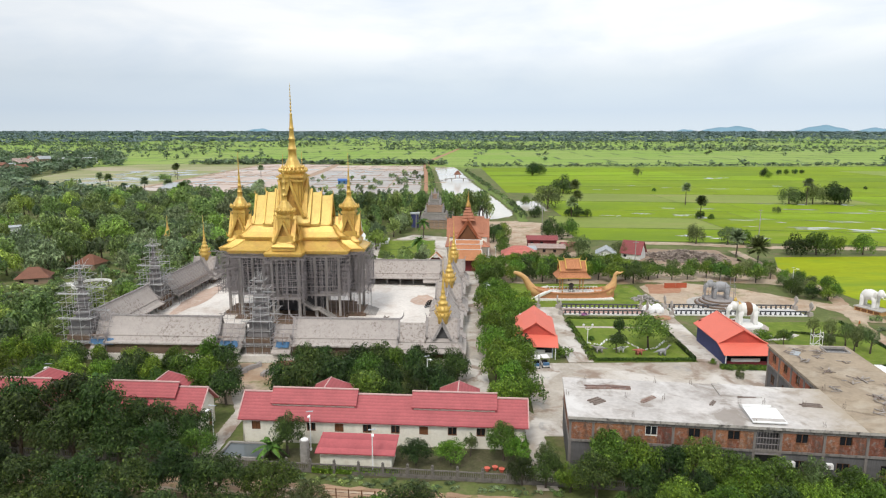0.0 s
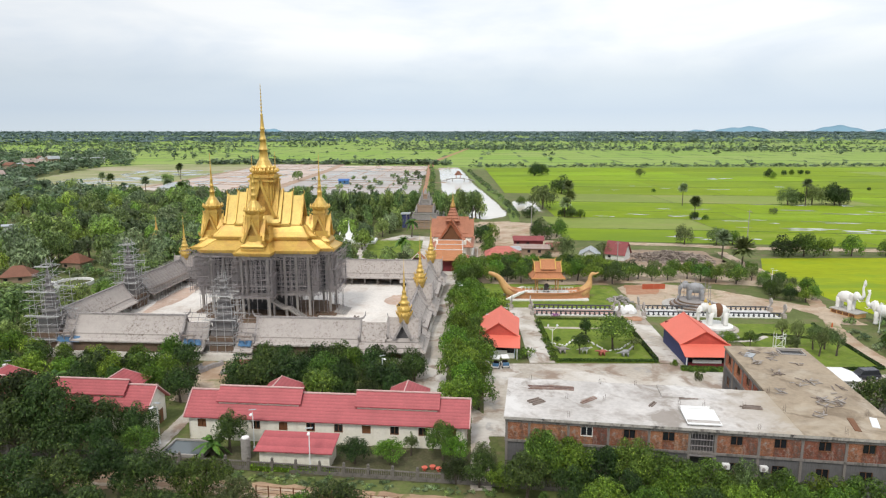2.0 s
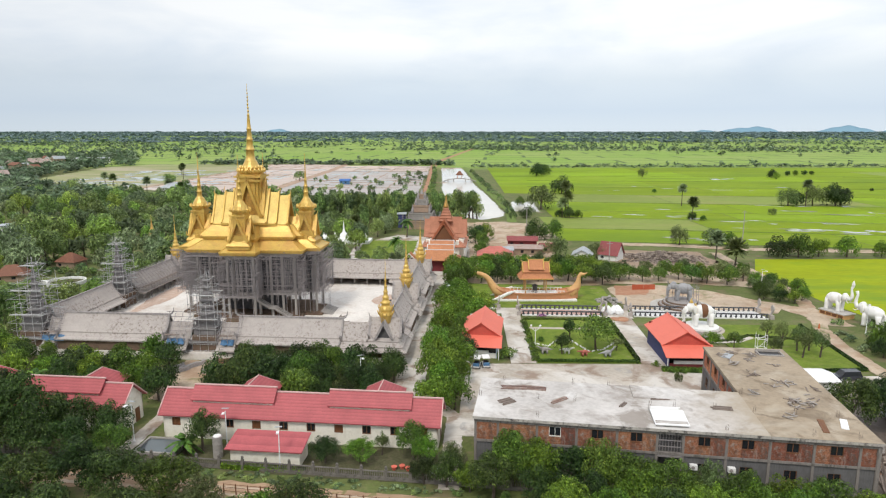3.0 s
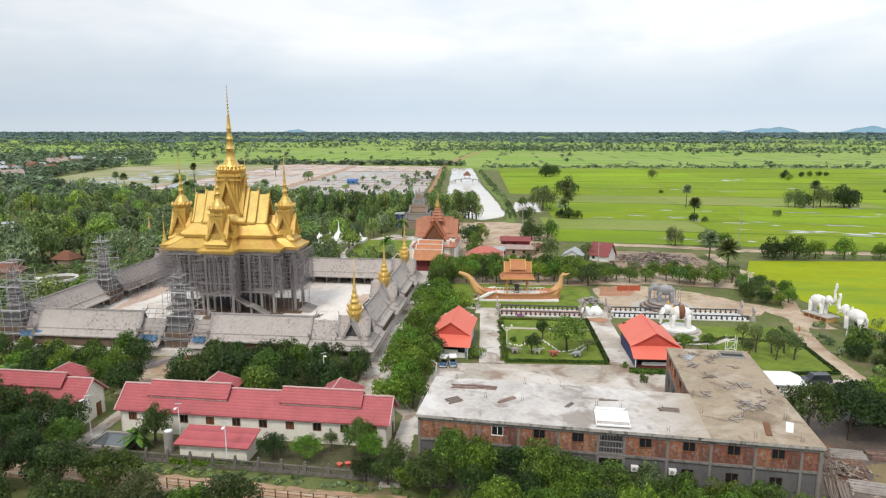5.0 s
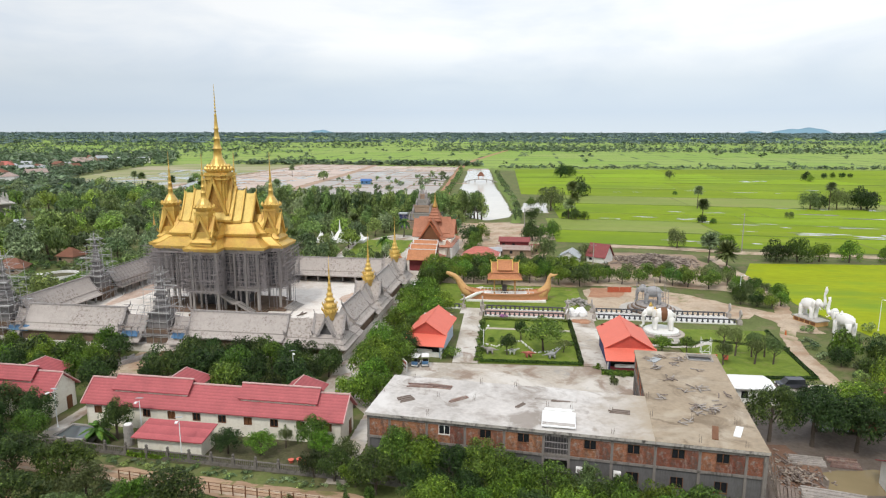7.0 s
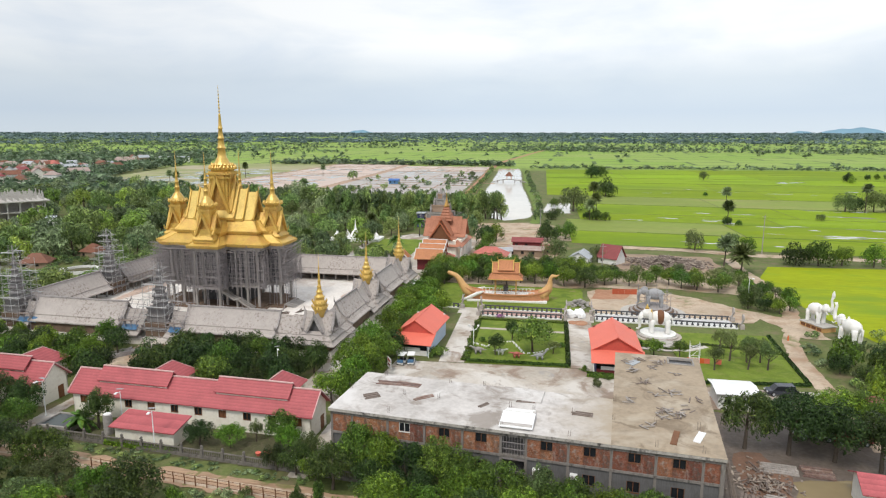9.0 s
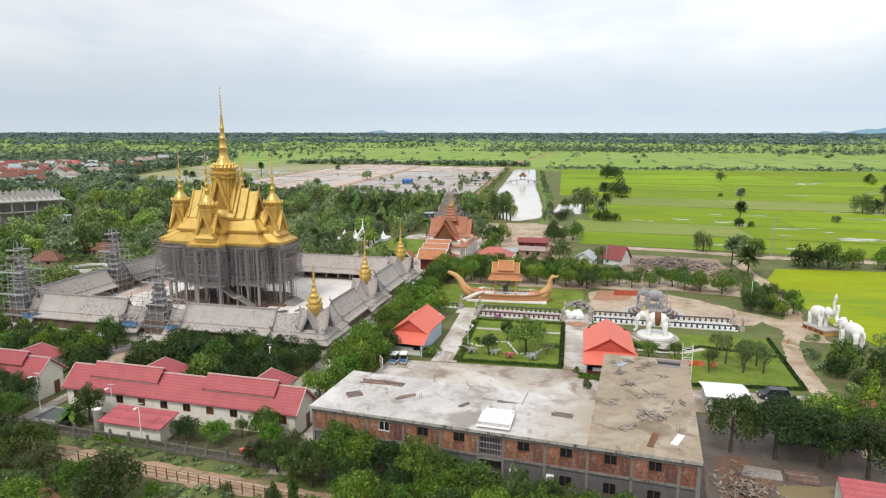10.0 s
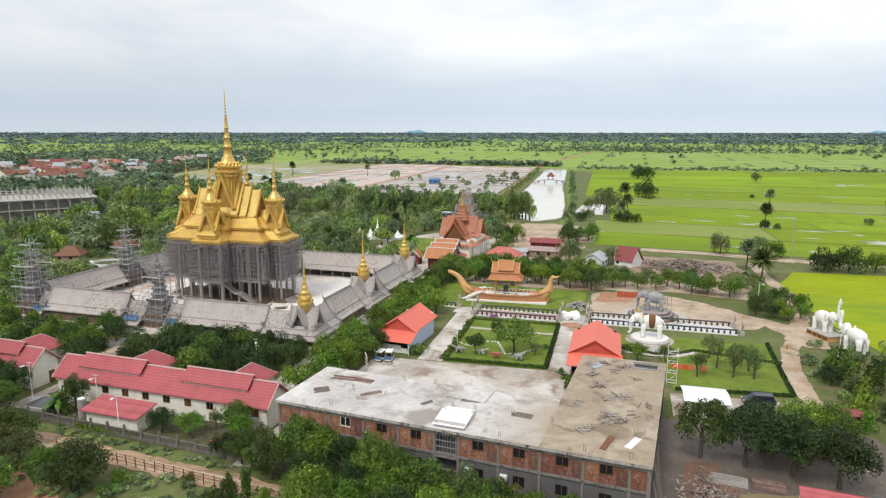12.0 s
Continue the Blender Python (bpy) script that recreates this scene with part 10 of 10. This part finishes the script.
for line in ([(28.8, 124.2), (31.5, 122.4), (33.6, 125.8), (36.5, 126.2), (38.2, 121.6), (39.0, 119.4), (42.0, 120.6), (45.0, 124.6), (46.8, 125)],):
    for (x0, y0), (x1, y1) in zip(line, line[1:]):
        n = int(math.hypot(x1 - x0, y1 - y0) / 0.55)
        for i in range(n):
            o = new("stone", sm)
            o.parent, o.matrix_basis = t, pose(x0 + (x1 - x0) * i / n + 0.15 * math.sin(i * 2.3), y0 + (y1 - y0) * i / n, 0, 0, 0, i * 40)


def hedge(line, w, h, mm, label, seed):
    """A low clipped hedge of leaf clumps along a line."""
    r_ = np.random.RandomState(seed)
    verts_, faces_ = [], []
    b_ = bmesh.new()
    for (x0, y0), (x1, y1) in zip(line, line[1:]):
        d = math.hypot(x1 - x0, y1 - y0)
        ux, uy = (x1 - x0) / d, (y1 - y0) / d
        n = int(d * 34 * (h + w))
        for i in range(n):
            t_ = r_.uniform(0, d)
            s_ = r_.uniform(-w / 2, w / 2)
            z = h * (1 - 0.25 * (2 * s_ / w) ** 2) * (r_.uniform(0.2, 1.05) if abs(s_) > w * 0.36 else r_.uniform(0.85, 1.08))
            c = np.array((x0 + ux * t_ - uy * s_, y0 + uy * t_ + ux * s_, z))
            u = r_.normal(size=3)
            u /= np.linalg.norm(u)
            v = np.cross(u, r_.normal(size=3))
            v /= np.linalg.norm(v)
            k = r_.uniform(0.09, 0.17)
            n0 = len(verts_)
            verts_.extend((tuple(c - u * k), tuple(c - v * k), tuple(c + u * k), tuple(c + v * k)))
            faces_.append((n0, n0 + 1, n0 + 2, n0 + 3))
        core_ = [(x0 - uy * -w * 0.38, y0 + ux * -w * 0.38), (x1 - uy * -w * 0.38, y1 + ux * -w * 0.38), (x1 - uy * w * 0.38, y1 + ux * w * 0.38), (x0 - uy * w * 0.38, y0 + ux * w * 0.38)]
        n0 = len(verts_)
        verts_.extend([(x, y, z) for z in (0.0, h * 0.82) for x, y in core_])
        faces_.extend([(n0, n0 + 1, n0 + 5, n0 + 4), (n0 + 1, n0 + 2, n0 + 6, n0 + 5), (n0 + 2, n0 + 3, n0 + 7, n0 + 6), (n0 + 3, n0, n0 + 4, n0 + 7), (n0 + 4, n0 + 5, n0 + 6, n0 + 7)])
    b_.free()
    t_ = thing("hedge", label, "hedge")
    me = bpy.data.meshes.new("foliage")
    me.from_pydata(verts_, [], faces_)
    me.materials.append(mm)
    o = new("foliage", me)
    o.parent = t_
    tagged(o, kind="stuff")
    return t_


hedge([(28.5, 114.0), (47.2, 114.1)], 0.8, 0.6, LEAF, "low clipped green hedge along the plaza", 1)
hedge([(28.6, 114.4), (28.5, 141.2)], 0.7, 0.6, LEAF, "low clipped green hedge along the drive", 2)
hedge([(47.2, 114.4), (47.6, 141.2)], 0.9, 0.8, LEAF_DARK, "low clipped green hedge along the drive", 3)
hedge([(28.6, 141.2), (47.6, 141.0)], 0.6, 0.5, LEAF_LIGHT, "low clipped green hedge before the balustrade", 4)
hedge([(68.8, 109.6), (87.0, 111.1), (87.9, 124), (89.0, 138.2)], 0.8, 0.55, LEAF_DARK, "low clipped dark hedge round the lawn", 5)
hedge([(61, 128.5), (66.8, 126.6), (70.5, 127.5), (74.5, 130.5), (89, 126.6)], 0.7, 0.5, LEAF_DARK, "low curving dark hedge on the lawn", 6)
hedge([(50.2, 110.0), (60.4, 109.2)], 1.2, 0.9, LEAF, "green hedge before the kiosk", 7)
hedge([(-16.5, 74.5), (-5.6, 73.6)], 1.0, 0.8, LEAF_LIGHT, "bright green flower bed before the shed", 8)
t = thing("flower_bush", "round bush covered with purple flowers", "bush", 32.8, 143.2, 0.1)
pf = leaf_mat("purple_petals", (0.22, 0.06, 0.20), (0.50, 0.22, 0.46))
o = new("crown", crown_mesh("crown", 401, 9, 500, 0.06, pf, 1.0, 0.5))
o.parent, o.matrix_basis = t, Matrix.LocRotScale((0, 0, 0.05), None, (1.5, 0.9, 1.3))
t = thing("lawn_barrier", "row of orange-red panels standing on the lawn", "barrier", 72.0, 119.6, 0.14, -4)
for i in range(6):
    if i != 4:
        part("panel", box(bmesh.new(), -3.0 + i, -0.04, 0.0, -2.06 + i, 0.04, 0.95), SALMON if i % 2 else mat("orange_panel", (0.62, 0.12, 0.04), 0.1, 0.6, 1, 5) if i == 0 else bpy.data.materials["orange_panel"], t)
patch("garden_path", [(58, 128), (61.5, 126.2), (66, 125.4), (71, 126.0), (75, 129), (74.4, 130.2), (70.5, 127.4), (66, 126.8), (62, 127.8), (58.6, 129.4)], 0.17, PAVE, "pale curved garden path", "path")
patch("garden_path", [(29, 134.2), (47.2, 133.6), (47.2, 134.8), (29, 135.4)], 0.18, PAVE, "pale path across the lawn", "path")

# ---- yard clutter ----
rnd = random.Random(55)
for x, y, rz, n, ln, mm, lab in ((72.2, 81.4, -8, 7, 4.2, PALE_BOARD, "stack of pale concrete planks in the yard"), (76.6, 81.0, -8, 6, 3.6, RUSTY, "stack of brown planks in the yard"), (71.5, 72.6, -14, 9, 7.0, PALE_BOARD, "stack of long pale timbers in the yard"), (65.8, 71.5, 70, 6, 6.0, TIMBER, "grey timbers beside the brick wall")):
    t = thing("plank_stack", lab, "planks", x, y, 0.1, rz)
    for i in range(n):
        part("plank", box(bmesh.new(), -ln / 2 + rnd.uniform(-0.3, 0.3), -1.2 + 2.4 * i / n, 0.0, ln / 2, -1.2 + 2.4 * i / n + 0.3, 0.16 + 0.12 * (i % 3)), mm, t)
t = thing("rubble_heap", "heap of broken brick and timber in the yard", "rubble", 69.2, 76.6, 0.08)
b = bmesh.new()
for i in range(260):
    x, y = rnd.gauss(0, 1.7), rnd.gauss(0, 2.6)
    z = 0.7 * math.exp(-(x * x / 5 + y * y / 12)) * rnd.random()
    box(b, -0.2, -0.1, 0, rnd.uniform(0.1, 0.7), 0.1, 0.12, pose(x, y, z, rnd.uniform(-30, 30), rnd.uniform(-30, 30), rnd.uniform(0, 180)))
tagged(part("debris", b, TIMBER, t), kind="stuff")
patch("brick_dust", [(66.6, 73), (71, 72.5), (73, 80), (71, 86), (67.4, 85)], 0.12, RED_MUD, "dark red-brown trodden ground by the building", "yard", wobble=0.4)
for x, y, rz, lab in ((80.0, 91.2, -4, "grey parked trailer under the trees"), (84.5, 90.6, 0, "red and white parked trailer under the trees")):
    c_ = thing("trailer", lab, "trailer", x, y, 0.1, rz, "trailers under the trees")
    part("bed", box(bmesh.new(), -2.6, -1.0, 0.5, 2.6, 1.0, 1.4), GREYTIN if x < 82 else WALL_MAROON, c_)
    for px in (-1.6, 1.6):
        for py in (-1.0, 1.0):
            wheel(px, py, 0.38, c_)
t = thing("red_cabin", "little red cabin among the scrub", "cabin", 92.4, 101.5, 0, 10)
part("wall", box(bmesh.new(), -1.0, -1.0, 0, 1.0, 1.0, 2.1), WALL_MAROON, t)
part("roof", box(bmesh.new(), -1.3, -1.3, 2.1, 1.3, 1.3, 2.25), RED_SHEET, t)
for i, (x, y, rz) in enumerate(((-38.2, 107.6, 52), (-36.8, 106.4, 52), (-35.0, 109.4, 52), (-30.5, 108.5, 60), (-28.8, 109.0, 60))):
    t = thing("cement_casting", "grey cement roof casting lying in the yard", "casting", x, y, 0.08, rz, "cement castings in the yard")
    b = bmesh.new()
    loft(b, [[(px, -0.4, 0), (px, 0.4, 0), (px, 0.3, 0.7 + 0.15 * math.sin(px * 3)), (px, -0.3, 0.7 + 0.15 * math.sin(px * 3))] for px in (-2.6, -1.7, -0.9, 0, 0.9, 1.7, 2.6)])
    part("block", b, GREY_TRIM, t)
t = thing("site_hut", "small open hut with a brown sheet roof among trees", "hut", -27.2, 106.0, 0, 8)
for px in (-1.2, 1.2):
    for py in (-1.0, 1.0):
        part("post", bar(bmesh.new(), (px, py, 0), (px, py, 2.3), 0.06), TIMBER, t)
part("roof", gable_roof(bmesh.new(), -1.8, 1.8, 1.5, 2.2, 3.1, 0.08, 0, 2), TILE_BROWN, t)
# court clutter
C0 = G @ pose(29.4, 5.2, 1.31)
for i in range(5):
    t = thing("motorbike", "dark motorbike parked on the temple court", "motorbike", group="motorbikes on the court")
    t.matrix_world = C0 @ pose(0.4 * (i % 2), i * 0.9 - 2, 0, 0, 0, 20 + i * 5)
    part("frame", tube(bmesh.new(), [(-0.6, 0, 0.5), (-0.2, 0, 0.75), (0.4, 0, 0.78), (0.8, 0, 0.7)], [0.1, 0.16, 0.16, 0.08], 6), RUBBER, t)
    for px in (-0.62, 0.62):
        wheel(px, 0, 0.3, t)
for u, v, rz in ((17.5, -9, 30), (20.5, -6.5, 80), (22, -10.5, 10), (14, -13, 0)):
    t = thing("timber_pile", "pile of grey building boards on the court", "timber")
    t.matrix_world = G @ pose(u, v, 1.31, 0, 0, rz)
    for i in range(7):
        part("board", box(bmesh.new(), -1.4, -0.1, 0, 1.4, 0.1, 0.08, pose(rnd.uniform(-0.3, 0.3), rnd.uniform(-0.5, 0.5), 0.05 * i, 0, 0, rnd.uniform(-30, 30))), TIMBER, t)
# yard seats and pots before the long house
for x, y in ((5.6, 74.6), (6.6, 74.9), (7.4, 74.4)):
    t = thing("red_pot", "red flower pot standing in the yard", "pot", x, y, 0, group="red pots in the yard")
    part("bowl", lathe(bmesh.new(), [(0.2, 0), (0.35, 0.4), (0.4, 0.5), (0.3, 0.48)], 10), SALMON, t)
t = thing("utility_meter", "small white cabinet by the path", "cabinet", 10.8, 73.6, 0)
part("box", box(bmesh.new(), -0.5, -0.4, 0, 0.5, 0.4, 1.0), WHITE, t)
